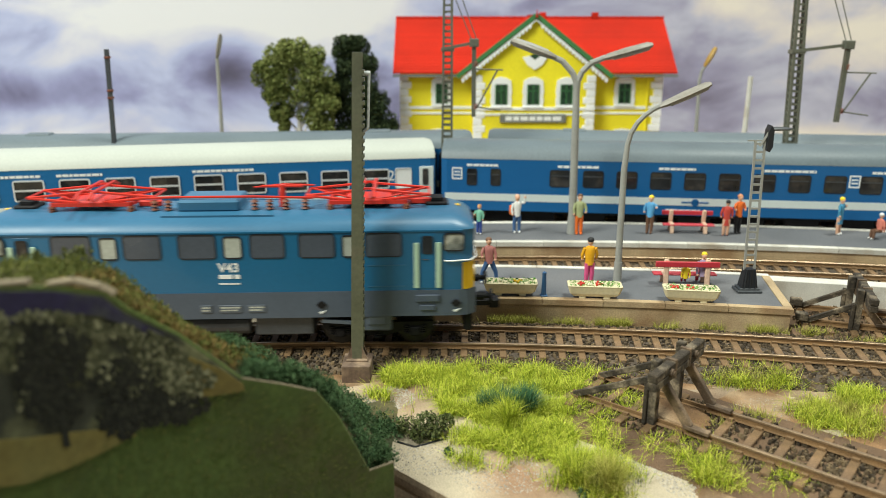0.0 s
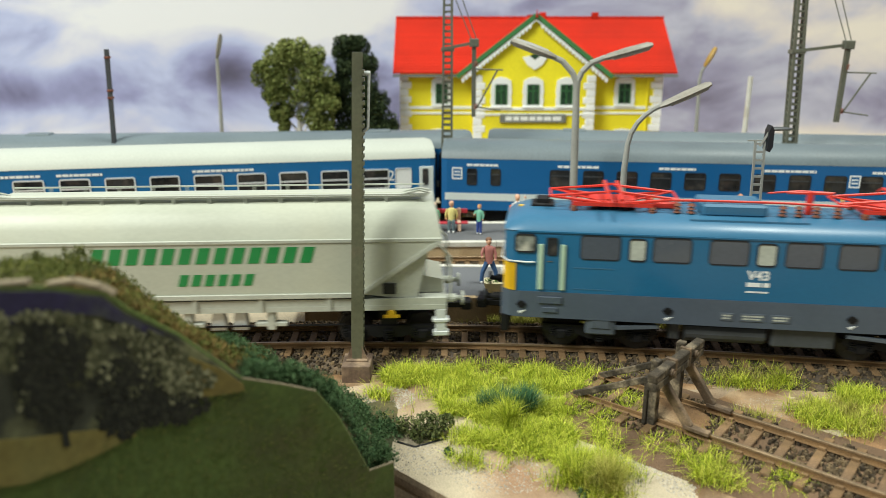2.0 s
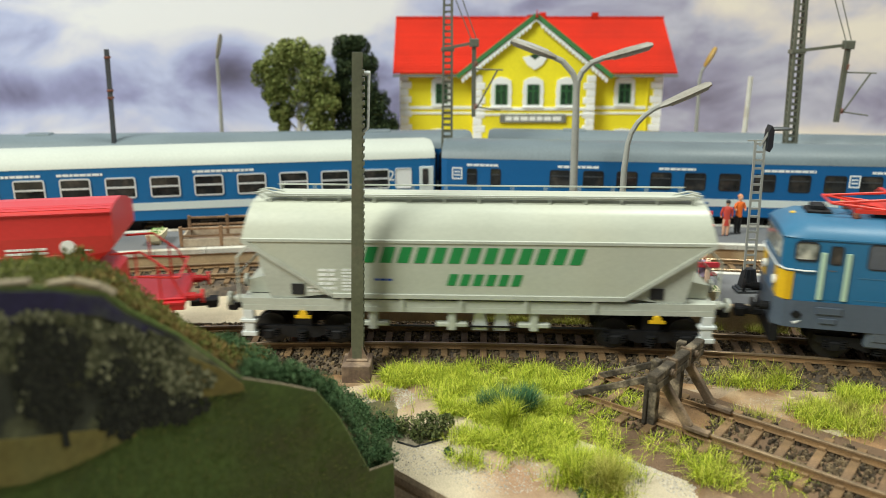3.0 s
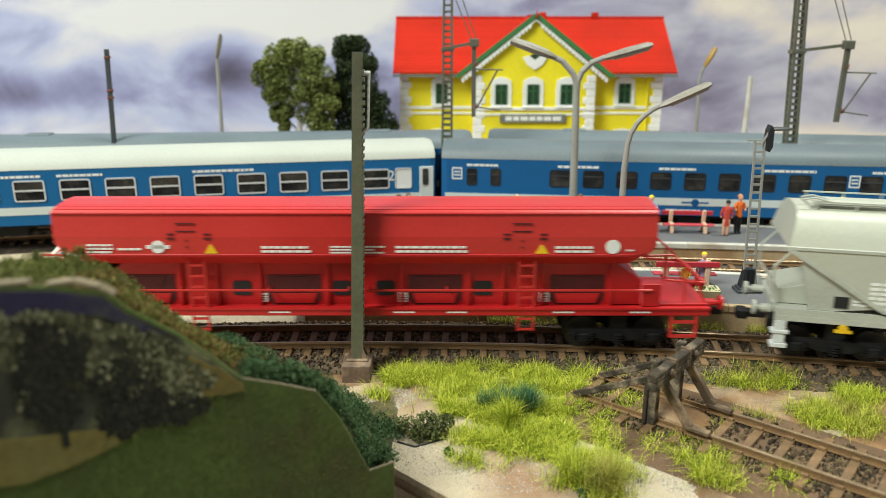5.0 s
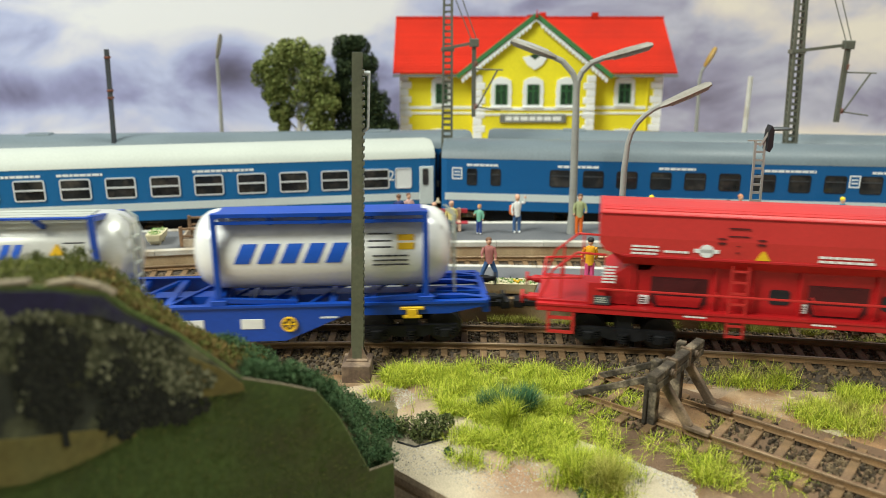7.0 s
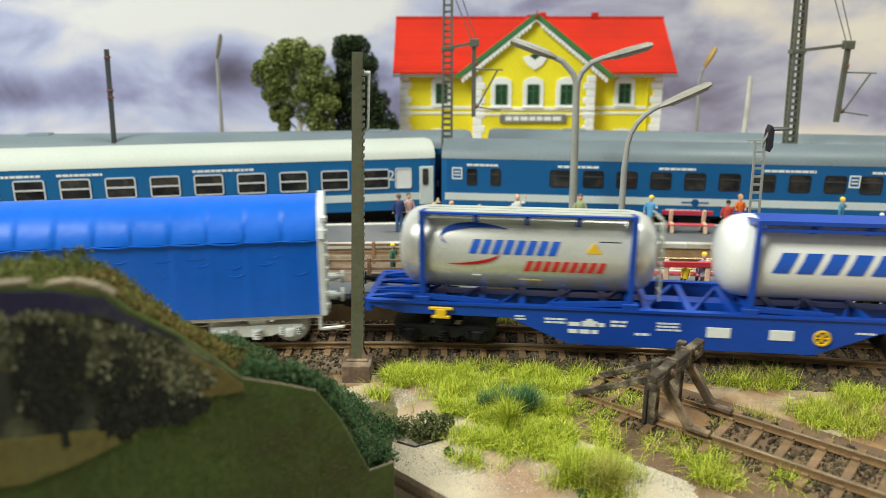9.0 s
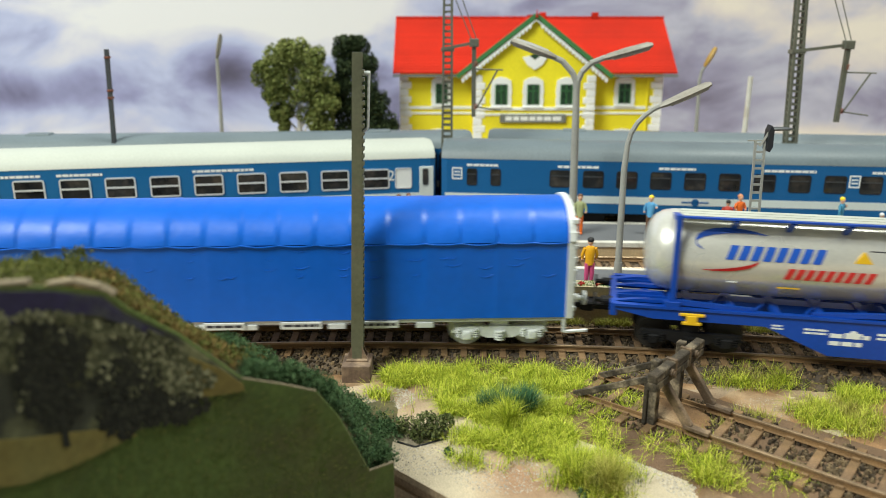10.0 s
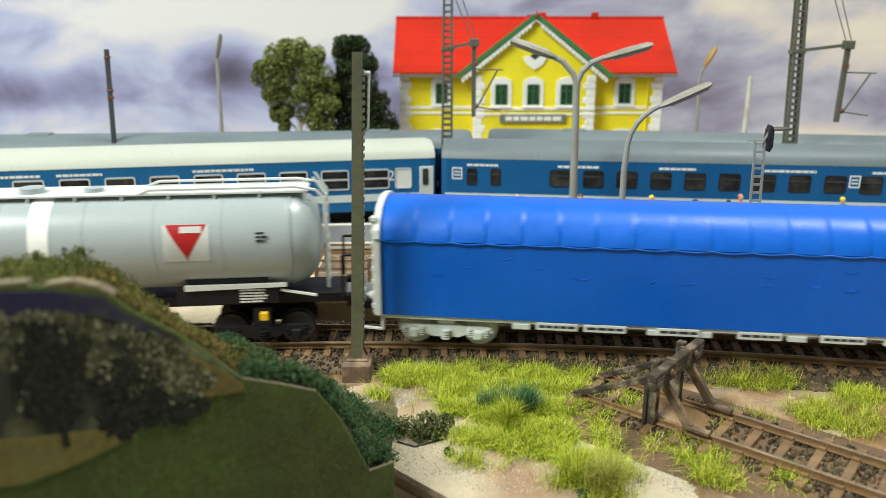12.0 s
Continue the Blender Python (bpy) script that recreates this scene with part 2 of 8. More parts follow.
SLEEPER_MESH = sleeper_mesh(SLEEPER)


def rails(parent, s0, s1, step, cx=CX, radius=R_MAIN):
    for side in (-8.25, 8.25):
        foot, head = bmesh.new(), bmesh.new()
        arc_strip(foot, [(side - 1.1, -2.1), (side + 1.1, -2.1), (side + 0.9, -1.75), (side + 0.3, -1.6), (side + 0.3, -0.65), (side - 0.3, -0.65), (side - 0.3, -1.6), (side - 0.9, -1.75)], s0, s1, step, cx, radius)
        arc_strip(head, [(side - 0.55, -0.65), (side + 0.55, -0.65), (side + 0.55, -0.12), (side + 0.4, 0), (side - 0.4, 0), (side - 0.55, -0.12)], s0, s1, step, cx, radius)
        r = part("rail", foot, RAIL_RUST, parent)
        part("rail_head", head, RAIL_TOP, r, "worn bright rail head")


def track(name, label, s0, s1, near0, near1, cx=CX, radius=R_MAIN, pitch=7.0, width=24):
    """Bed, sleepers and rails; the sleepers of the near stretch are single pieces."""
    t = tagged(thing(name, label, "track"), kind="structure")
    bm = bmesh.new()
    arc_strip(bm, [(-width, GROUND_Z - 1), (-width, GROUND_Z + 0.15), (-17, -3.0), (17, -3.0), (width, GROUND_Z + 0.15), (width, GROUND_Z - 1)], s0, s1, 14, cx, radius)
    part("ballast_bed", bm, BALLAST, t)
    rails(t, s0, s1, 9, cx, radius)
    rest_v, rest_f = [], []
    for i in range(int((s1 - s0) / pitch)):
        s = s0 + i * pitch
        x, y, a = on_arc(s, 0, cx, radius)
        if near0 <= s <= near1:
            ob = new("sleeper", SLEEPER_MESH)
            ob.parent, ob.matrix_basis = t, at(x, y, 0, 0, 0, a)
        else:
            ca, sa = math.cos(radians(a)), math.sin(radians(a))
            b = len(rest_v)
            for dx, dy, z in ((-1.2, -15, -2.1), (1.2, -15, -2.1), (1.2, 15, -2.1), (-1.2, 15, -2.1), (-1.2, -15, -4), (1.2, -15, -4), (1.2, 15, -4), (-1.2, 15, -4)):
                rest_v.append((x + dx * ca - dy * sa, y + dx * sa + dy * ca, z))
            rest_f += [tuple(b + k for k in idx) for idx in ((0, 1, 2, 3), (4, 5, 1, 0), (5, 6, 2, 1), (6, 7, 3, 2), (7, 4, 0, 3))]
    if rest_v:
        tagged(raw("sleepers", rest_v, rest_f, SLEEPER, t), kind="stuff")
    return t


MAIN = track("track", "curved rusty main track on dark ballast with brown sleepers", -1320, 1320, -92, 225)
MID = track("track", "rusty platform track between two platforms", -420, 560, -200, 260, cx=40.0, radius=968.5)
COACH = track("track", "track under the parked blue passenger coaches", -700, 760, 9000, 9001, cx=5.0, radius=1048.0)
BACK = track("track", "track under the rear grey-roofed coaches", -700, 760, 9000, 9001, cx=5.0, radius=1083.5)


def stones(name, parent, n, s0, s1, lo, hi, rng, size=(0.5, 1.15), cx=CX, radius=R_MAIN, straight=None):
    """Loose ballast stones lying in and beside the track."""
    v, f = [], []
    for _ in range(n):
        s, o = rng.uniform(s0, s1), rng.uniform(lo, hi)
        if straight:
            (ox, oy), ang = straight
            x, y = ox + s * math.cos(ang) - o * math.sin(ang), oy + s * math.sin(ang) + o * math.cos(ang)
        else:
            x, y, _a = on_arc(s, o, cx, radius)
        z = -3.0 if abs(o) < 17 else -3.0 - (abs(o) - 17) / 7 * 2.6
        r = rng.uniform(*size)
        b = len(v)
        a0 = rng.uniform(0, 6.3)
        for k in range(5):
            a = a0 + k * 1.257
            v.append((x + r * math.cos(a) * rng.uniform(0.6, 1), y + r * math.sin(a) * rng.uniform(0.6, 1), z - 0.2))
        for k in range(4):
            a = a0 + 0.6 + k * 1.57
            q = r * rng.uniform(0.35, 0.7)
            v.append((x + q * math.cos(a), y + q * math.sin(a), z + r * rng.uniform(0.5, 0.9)))
        f += [(b, b + 1, b + 5), (b + 1, b + 6, b + 5), (b + 1, b + 2, b + 6), (b + 2, b + 7, b + 6), (b + 2, b + 3, b + 7), (b + 3, b + 8, b + 7), (b + 3, b + 4, b + 8), (b + 4, b + 5, b + 8), (b + 4, b, b + 5), (b + 5, b + 6, b + 7, b + 8)]
    return tagged(raw(name, v, f, STONE, parent), kind="stuff")


def island_material(name, a, b, c, rough=0.9):
    """A different tone for each loose piece of one mesh."""
    m = bpy.data.materials.new(name)
    m.use_nodes = True
    nt = m.node_tree
    g = nt.nodes.new("ShaderNodeNewGeometry")
    r = nt.nodes.new("ShaderNodeValToRGB")
    r.color_ramp.elements[0].color, r.color_ramp.elements[1].color = (*a, 1), (*c, 1)
    r.color_ramp.elements.new(0.5).color = (*b, 1)
    nt.links.new(g.outputs["Random Per Island"], r.inputs[0])
    bsdf = nt.nodes["Principled BSDF"]
    nt.links.new(r.outputs[0], bsdf.inputs["Base Color"])
    bsdf.inputs["Roughness"].default_value = rough
    bsdf.inputs["Specular IOR Level"].default_value = 0.25
    return m


STONE = island_material("ballast_stone", (0.032, 0.024, 0.016), (0.088, 0.063, 0.038), (0.22, 0.155, 0.085))
_r = random.Random(11)
stones("ballast_stones", MAIN, 10500, -100, 235, -24, 21, _r)
stones("ballast_stones", MID, 3500, -200, 260, -18, 18, _r, (0.5, 1.0), 40.0, 968.5)


# platforms: curved slabs with a kerb along each edge
def platform(name, label, s0, s1, inner, outer, cx, radius, top, kerb, front=None):
    p = tagged(thing(name, label, "platform"), kind="structure")
    bm = bmesh.new()
    arc_strip(bm, [(inner + kerb, top - 2), (outer - kerb, top - 2), (outer - kerb, top), (inner + kerb, top)], s0 + kerb, s1 - kerb, 12, cx, radius)
    part("asphalt", bm, ASPHALT, p)
    bm = bmesh.new()
    arc_strip(bm, [(inner + 0.8, GROUND_Z - 1), (outer - 0.8, GROUND_Z - 1), (outer - 0.8, top - 2.05), (inner + 0.8, top - 2.05)], s0 + 0.8, s1 - 0.8, 12, cx, radius)
    part("platform_wall", bm, PLATWALL, p)
    n = int((s1 - s0) / 23)
    for lo, hi in ((inner, inner + kerb - 0.15), (outer - kerb + 0.15, outer)):
        for i in range(n):
            a, b = s0 + (s1 - s0) * i / n, s0 + (s1 - s0) * (i + 1) / n
            bm = bmesh.new()
            arc_strip(bm, [(lo, top - 2), (hi, top - 2), (hi, top + 0.25), (lo, top + 0.25)], a + 0.12, b - 0.12, 8, cx, radius)
            part("kerb_stone", bm, front if front and lo == inner else KERB, p)
    for a, b in ((s0, s0 + kerb - 0.15), (s1 - kerb + 0.15, s1)):
        bm = bmesh.new()
        arc_strip(bm, [(inner + kerb, top - 2), (outer - kerb, top - 2), (outer - kerb, top + 0.25), (inner + kerb, top + 0.25)], a, b, 8, cx, radius)
        part("kerb_stone", bm, front or KERB, p)
    return p


PLAT_NEAR = platform("platform_near", "grey asphalt island platform with beige stained walls", -33, 152, 23.3, 67.5, -22.0, 880.0, 5.0, 3.2, PLATWALL)
PLAT_FAR = platform("platform_far", "long grey asphalt platform with white kerb stones", -222, 520, 14.5, 56, 40.0, 968.5, 5.0, 4.0)
# low white kerb that goes on beside the platform track
bm = bmesh.new()
arc_strip(bm, [(60, GROUND_Z - 1), (67, GROUND_Z - 1), (67, 4.6), (60, 4.6)], 152.4, 420, 12, -22.0, 880.0)
tagged(part("trim_kerb", bm, KERB), "pale concrete kerb wall beside the platform track", "kerb", kind="structure")


# painted sky board behind the layout
def sky_board():
    m = bpy.data.materials.new("painted_cloudy_sky")
    m.use_nodes = True
    nt = m.node_tree
    b = nt.nodes["Principled BSDF"]
    tc = nt.nodes.new("ShaderNodeTexCoord")
    sep = nt.nodes.new("ShaderNodeSeparateXYZ")
    nt.links.new(tc.outputs["Object"], sep.inputs[0])

    def op(kind, p, q_=0.0):
        n = nt.nodes.new("ShaderNodeMath")
        n.operation = kind
        for i, v in enumerate((p, q_)):
            if isinstance(v, (int, float)):
                n.inputs[i].default_value = v
            else:
                nt.links.new(v, n.inputs[i])
        return n.outputs[0]

    def cloud(x, z, rx, rz, amp):
        """A soft painted patch round (x, z)."""
        dx, dz = op("DIVIDE", op("SUBTRACT", sep.outputs[0], x * MM), rx * MM), op("DIVIDE", op("SUBTRACT", sep.outputs[2], z * MM), rz * MM)
        d2 = op("ADD", op("MULTIPLY", dx, dx), op("MULTIPLY", dz, dz))
        return op("MULTIPLY", op("POWER", 2.718, op("MULTIPLY", d2, -1.0)), amp)

    mp = nt.nodes.new("ShaderNodeMapping")
    mp.inputs["Scale"].default_value = (1, 1, 1.9)
    nt.links.new(tc.outputs["Object"], mp.inputs[0])
    n1 = nt.nodes.new("ShaderNodeTexNoise")
    n1.inputs["Scale"].default_value, n1.inputs["Detail"].default_value, n1.inputs["Roughness"].default_value = 6.5, 7.0, 0.56
    n1.inputs["Distortion"].default_value = 0.5
    nt.links.new(mp.outputs[0], n1.inputs["Vector"])
    v = op("MULTIPLY", op("SUBTRACT", n1.outputs["Fac"], 0.5), 1.7)
    for patch in SKY_PATCHES:
        v = op("ADD", v, cloud(*patch))
    v = op("ADD", v, 0.6)
    ramp = nt.nodes.new("ShaderNodeValToRGB")
    els = ramp.color_ramp.elements
    els[0].position, els[0].color = 0.0, (0.085, 0.08, 0.125, 1)
    els[1].position, els[1].color = 1.0, (0.66, 0.68, 0.73, 1)
    for q_, c in ((0.2, (0.15, 0.15, 0.26, 1)), (0.42, (0.27, 0.29, 0.49, 1)), (0.62, (0.41, 0.46, 0.68, 1)), (0.8, (0.56, 0.58, 0.70, 1))):
        els.new(q_).color = c
    nt.links.new(v, ramp.inputs[0])
    hue = nt.nodes.new("ShaderNodeMix")
    hue.data_type, hue.blend_type = "RGBA", "MULTIPLY"
    side = op("DIVIDE", op("ADD", sep.outputs[0], 0.05), 0.3)
    nt.links.new(op("MINIMUM", op("MAXIMUM", side, 0.0), 1.0), hue.inputs[0])
    nt.links.new(ramp.outputs[0], hue.inputs[6])
    hue.inputs[7].default_value = (1.06, 0.97, 0.84, 1)
    nt.links.new(hue.outputs[2], b.inputs["Base Color"])
    b.inputs["Roughness"].default_value = 0.9
    b.inputs["Specular IOR Level"].default_value = 0.1
    bm = bmesh.new()
    pts = []
    for i in range(25):
        x = -1350 + 2700 * i / 24
        y = 820 - max(0.0, abs(x) - 700) ** 2 / 900
        pts.append((x, y))
    low = [bm.verts.new((x, y, GROUND_Z)) for x, y in pts]
    top = [bm.verts.new((x, y, 620)) for x, y in pts]
    low2 = [bm.verts.new((x, y + 4, GROUND_Z)) for x, y in pts]
    top2 = [bm.verts.new((x, y + 4, 620)) for x, y in pts]
    for i in range(24):
        for a, c in ((low, top), (top2, low2), (top, top2)):
            bm.faces.new((a[i], a[i + 1], c[i + 1], c[i]))
    bmesh.ops.recalc_face_normals(bm, faces=bm.faces)
    tagged(part("backdrop", bm, m, smooth=True), "painted backdrop of grey-violet clouds and white sky", "backdrop", kind="structure")


# x, z, half width, half height, how light (plus) or dark (minus)
SKY_PATCHES = [(-300, 60, 105, 28, -0.16), (-140, 58, 34, 40, -0.1), (-330, 122, 150, 34, 0.42), (-165, 125, 55, 36, 0.4), (-290, 88, 40, 18, -0.14), (-470, 35, 120, 18, -0.3), (-222, 62, 24, 34, -0.26), (-62, 28, 42, 42, -0.34), (-85, 105, 75, 34, 0.34), (-310, 22, 70, 22, 0.14), (-330, -5, 160, 22, 0.16),
               (-420, 75, 60, 14, 0.22), (-100, 125, 60, 25, 0.3), (0, 150, 120, 20, 0.25), (285, 28, 55, 42, -0.38), (380, 112, 120, 30, 0.26), (470, 85, 60, 28, 0.4), (250, 118, 60, 24, 0.16), (330, 70, 60, 20, -0.1), (430, 30, 90, 16, -0.16), (420, -8, 120, 12, 0.38)]
sky_board()

# ---- the goods train ----
WHEELS, TRAIN = [], []
WHEEL_DARK = mat("blackened_steel_wheel", (0.03, 0.028, 0.026), 0.45, 0.3, vary=0.25, bump=0.02)


def bars(parent, name, x0, x1, z0, z1, y, rows, material, rng, lean=0.0, gap=0.45):
    """Writing too small to read, as plain bars on a side that faces -y."""
    h = (z1 - z0) / rows
    for r in range(rows):
        x = x0
        end = x1 - rng.uniform(0, 0.25) * (x1 - x0) if rows > 1 else x1
        zb, zt = z1 - (r + 1) * h + h * gap * 0.5, z1 - r * h - h * gap * 0.5
        while x < end - 0.2:
            w = min(rng.uniform(1.0, 2.2) * h, end - x)
            bm = bmesh.new()
            box(bm, x, x + w, y - 0.06, y + 0.05, zb, zt)
            part(name, bm, material, parent)
            x += w + 0.25 * h


def glyphs(parent, name, x0, x1, z0, z1, y, n, material, lean=0.25, curve=None, thick=0.3):
    """A word mark as plain leaning blocks, one for each letter."""
    w = (x1 - x0) / n
    for i in range(n):
        bm = bmesh.new()
        a = x0 + i * w
        for lo, hi, za, zb in ((0.08, 0.76, 0.0, 1.0),):
            zlo, zhi = z0 + (z1 - z0) * za, z0 + (z1 - z0) * zb
            pts = [(a + w * lo + lean * (zlo - z0), zlo), (a + w * hi + lean * (zlo - z0), zlo), (a + w * hi + lean * (zhi - z0), zhi), (a + w * lo + lean * (zhi - z0), zhi)]
            if curve is None:
                slab(bm, pts, y - 0.08, y + 0.05)
            else:
                for k in range(6):
                    q0, q1 = zlo + (zhi - zlo) * k / 6, zlo + (zhi - zlo) * (k + 1) / 6
                    ring = [(a + w * lo + lean * (q0 - z0), q0), (a + w * hi + lean * (q0 - z0), q0), (a + w * hi + lean * (q1 - z0), q1), (a + w * lo + lean * (q1 - z0), q1)]
                    bm.faces.new([bm.verts.new((px, curve(pz) - 0.16, pz)) for px, pz in ring])
                bmesh.ops.remove_doubles(bm, verts=bm.verts, dist=0.001)
                bmesh.ops.solidify(bm, geom=bm.faces[:], thickness=0.08)
        part(name, bm, material, parent)


def wheelset(parent, x, r, z, material):
    bm = bmesh.new()
    for y in (-7.6, 7.6):
        s = 1 if y > 0 else -1
        rod(bm, (0, y - 0.9 * s, 0), (0, y + 1.3 * s, 0), r, n=20)
        rod(bm, (0, y - 1.5 * s, 0), (0, y - 0.9 * s, 0), r + 0.7, n=20)
        for k in range(3):
            a = k * 2.094
            box(bm, math.cos(a) * r * 0.5 - 0.5, math.cos(a) * r * 0.5 + 0.5, y + 1.25 * s, y + 1.55 * s, math.sin(a) * r * 0.5 - 0.5, math.sin(a) * r * 0.5 + 0.5)
    rod(bm, (0, -8, 0), (0, 8, 0), 1.0, n=8)
    ob = part("wheelset", bm, material, parent, smooth=True)
    ob.matrix_basis = at(x, 0, z)
    WHEELS.append((ob, x, z, r))
    return ob


def bogie(vehicle, x, base, r, side, height, material=None, look_kind="bar"):
    """Two axles in a frame with axle boxes, springs and brake gear."""
    material = material or BLACK
    bm = bmesh.new()
    for s in (-1, 1):
        y = s * side
        if look_kind == "arch":
            # welded frame that dips between the axles
            out = [(-base / 2 - r * 1.0, r + 1.2), (-base / 2 - r * 1.0, r + 3.2), (base / 2 + r * 1.0, r + 3.2), (base / 2 + r * 1.0, r + 1.2), (base / 2 + 2.6, r - 0.3), (base / 2 - 3, r + 0.6), (3.5, r - 1.6), (-3.5, r - 1.6), (-base / 2 + 3, r + 0.6), (-base / 2 - 2.6, r - 0.3)]
        else:
            out = [(-base / 2 - r * 0.9, r + 0.6), (-base / 2 - r * 0.7, r + 2.8), (base / 2 + r * 0.7, r + 2.8), (base / 2 + r * 0.9, r + 0.6), (base / 2 - 2.6, r + 0.4), (4.5, r - 1.4), (-4.5, r - 1.4), (-base / 2 + 2.6, r + 0.4)]
        slab(bm, out, y - 0.9, y + 0.9)
        for d in (-base / 2, base / 2):
            box(bm, d - 1.9, d + 1.9, y + s * 0.2, y + s * 1.9, r - 1.9, r + 1.5, 0.35)
            rod(bm, (d, y + s * 1.5, r - 0.2), (d, y + s * 2.3, r - 0.2), 1.25, n=10)
            for k in (-2.9, 2.9):
                for j in range(4):
                    rod(bm, (d + k, y + s * 0.9, r - 0.9 + j * 0.8), (d + k, y + s * 0.9, r - 0.45 + j * 0.8), 1.0, n=8)
        for j in range(4):
            rod(bm, (0, y + s * 1.2, r - 1.8 + j * 0.9), (0, y + s * 1.2, r - 1.3 + j * 0.9), 1.7, n=10)
    box(bm, -3, 3, -side, side, r - 0.5, height)
    box(bm, -base / 2 - 1, base / 2 + 1, -3, 3, r + 0.8, height - 1)
    ob = part("bogie", bm, material, vehicle)
    ob.matrix_basis = at(x, 0, 0)
    for d in (-base / 2, base / 2):
        wheelset(ob, d, r, r, WHEEL_DARK if material is BLACK else material)
    return ob


def buffers(vehicle, x, z, material, direction):
    for y in (-10, 10):
        bm = bmesh.new()
        rod(bm, (x, y, z), (x + direction * 3.6, y, z), 1.5, n=12)
        rod(bm, (x + direction * 3.2, y, z), (x + direction * 5.6, y, z), 0.9, n=10)
        rod(bm, (x + direction * 5.4, y, z), (x + direction * 6.3, y, z), 2.5, n=16)
        part("buffer", bm, material, vehicle)
    bm = bmesh.new()
    box(bm, min(x, x + direction * 9), max(x, x + direction * 9), -1.6, 1.6, z - 7, z - 4.6, 0.4)
    box(bm, min(x + direction * 6, x + direction * 10), max(x + direction * 6, x + direction * 10), -2.6, 2.6, z - 7.6, z - 4.2, 0.5)
    part("coupling", bm, BLACK, vehicle)


def pane(parent, name, x0, x1, z0, z1, y, glass, frame_m, rim=0.55, depth=0.35):
    """A window: a rim with rounded corners standing a little proud, and its glass."""
    bm = bmesh.new()
    c = min(1.3, (x1 - x0) * 0.2)

    def rounded(a0, a1, b0, b1, cc):
        out = []
        for px, pz, st in ((a1 - cc, b1 - cc, 0), (a0 + cc, b1 - cc, 90), (a0 + cc, b0 + cc, 180), (a1 - cc, b0 + cc, 270)):
            for k in range(4):
                a = radians(st + k * 30)
                out.append((px + cc * math.cos(a), pz + cc * math.sin(a)))
        return out
    o, i = rounded(x0, x1, z0, z1, c), rounded(x0 + rim, x1 - rim, z0 + rim, z1 - rim, max(0.2, c - rim))
    n = len(o)
    vo, vi = [bm.verts.new((x, y - depth, z)) for x, z in o], [bm.verts.new((x, y - depth, z)) for x, z in i]
    vb, vd = [bm.verts.new((x, y + 0.2, z)) for x, z in o], [bm.verts.new((x, y + 0.2, z)) for x, z in i]
    for k in range(n):
        j = (k + 1) % n
        for a, b in ((vo, vi), (vb, vo), (vi, vd)):
            bm.faces.new((a[k], a[j], b[j], b[k]))
    bmesh.ops.recalc_face_normals(bm, faces=bm.faces)
    w = part(name, bm, frame_m, parent)
    bm = bmesh.new()
    slab(bm, i, y - depth * 0.4, y + 0.1)
    part("pane", bm, glass, w)
    return w


def shell(bm, xs, prof):
    """A body lofted along x: xs holds (x, width factor, roof drop, start of the roof)."""
    rings = []
    for x, kw, drop, base in xs:
        rings.append([(x, y * kw, z if z <= base else base + (z - base) * (1 - drop)) for y, z in prof])
    loft(bm, rings)


DARK_GEAR = mat("dark_grey_gear", (0.045, 0.05, 0.055), 0.5, vary=0.2, bump=0.05)


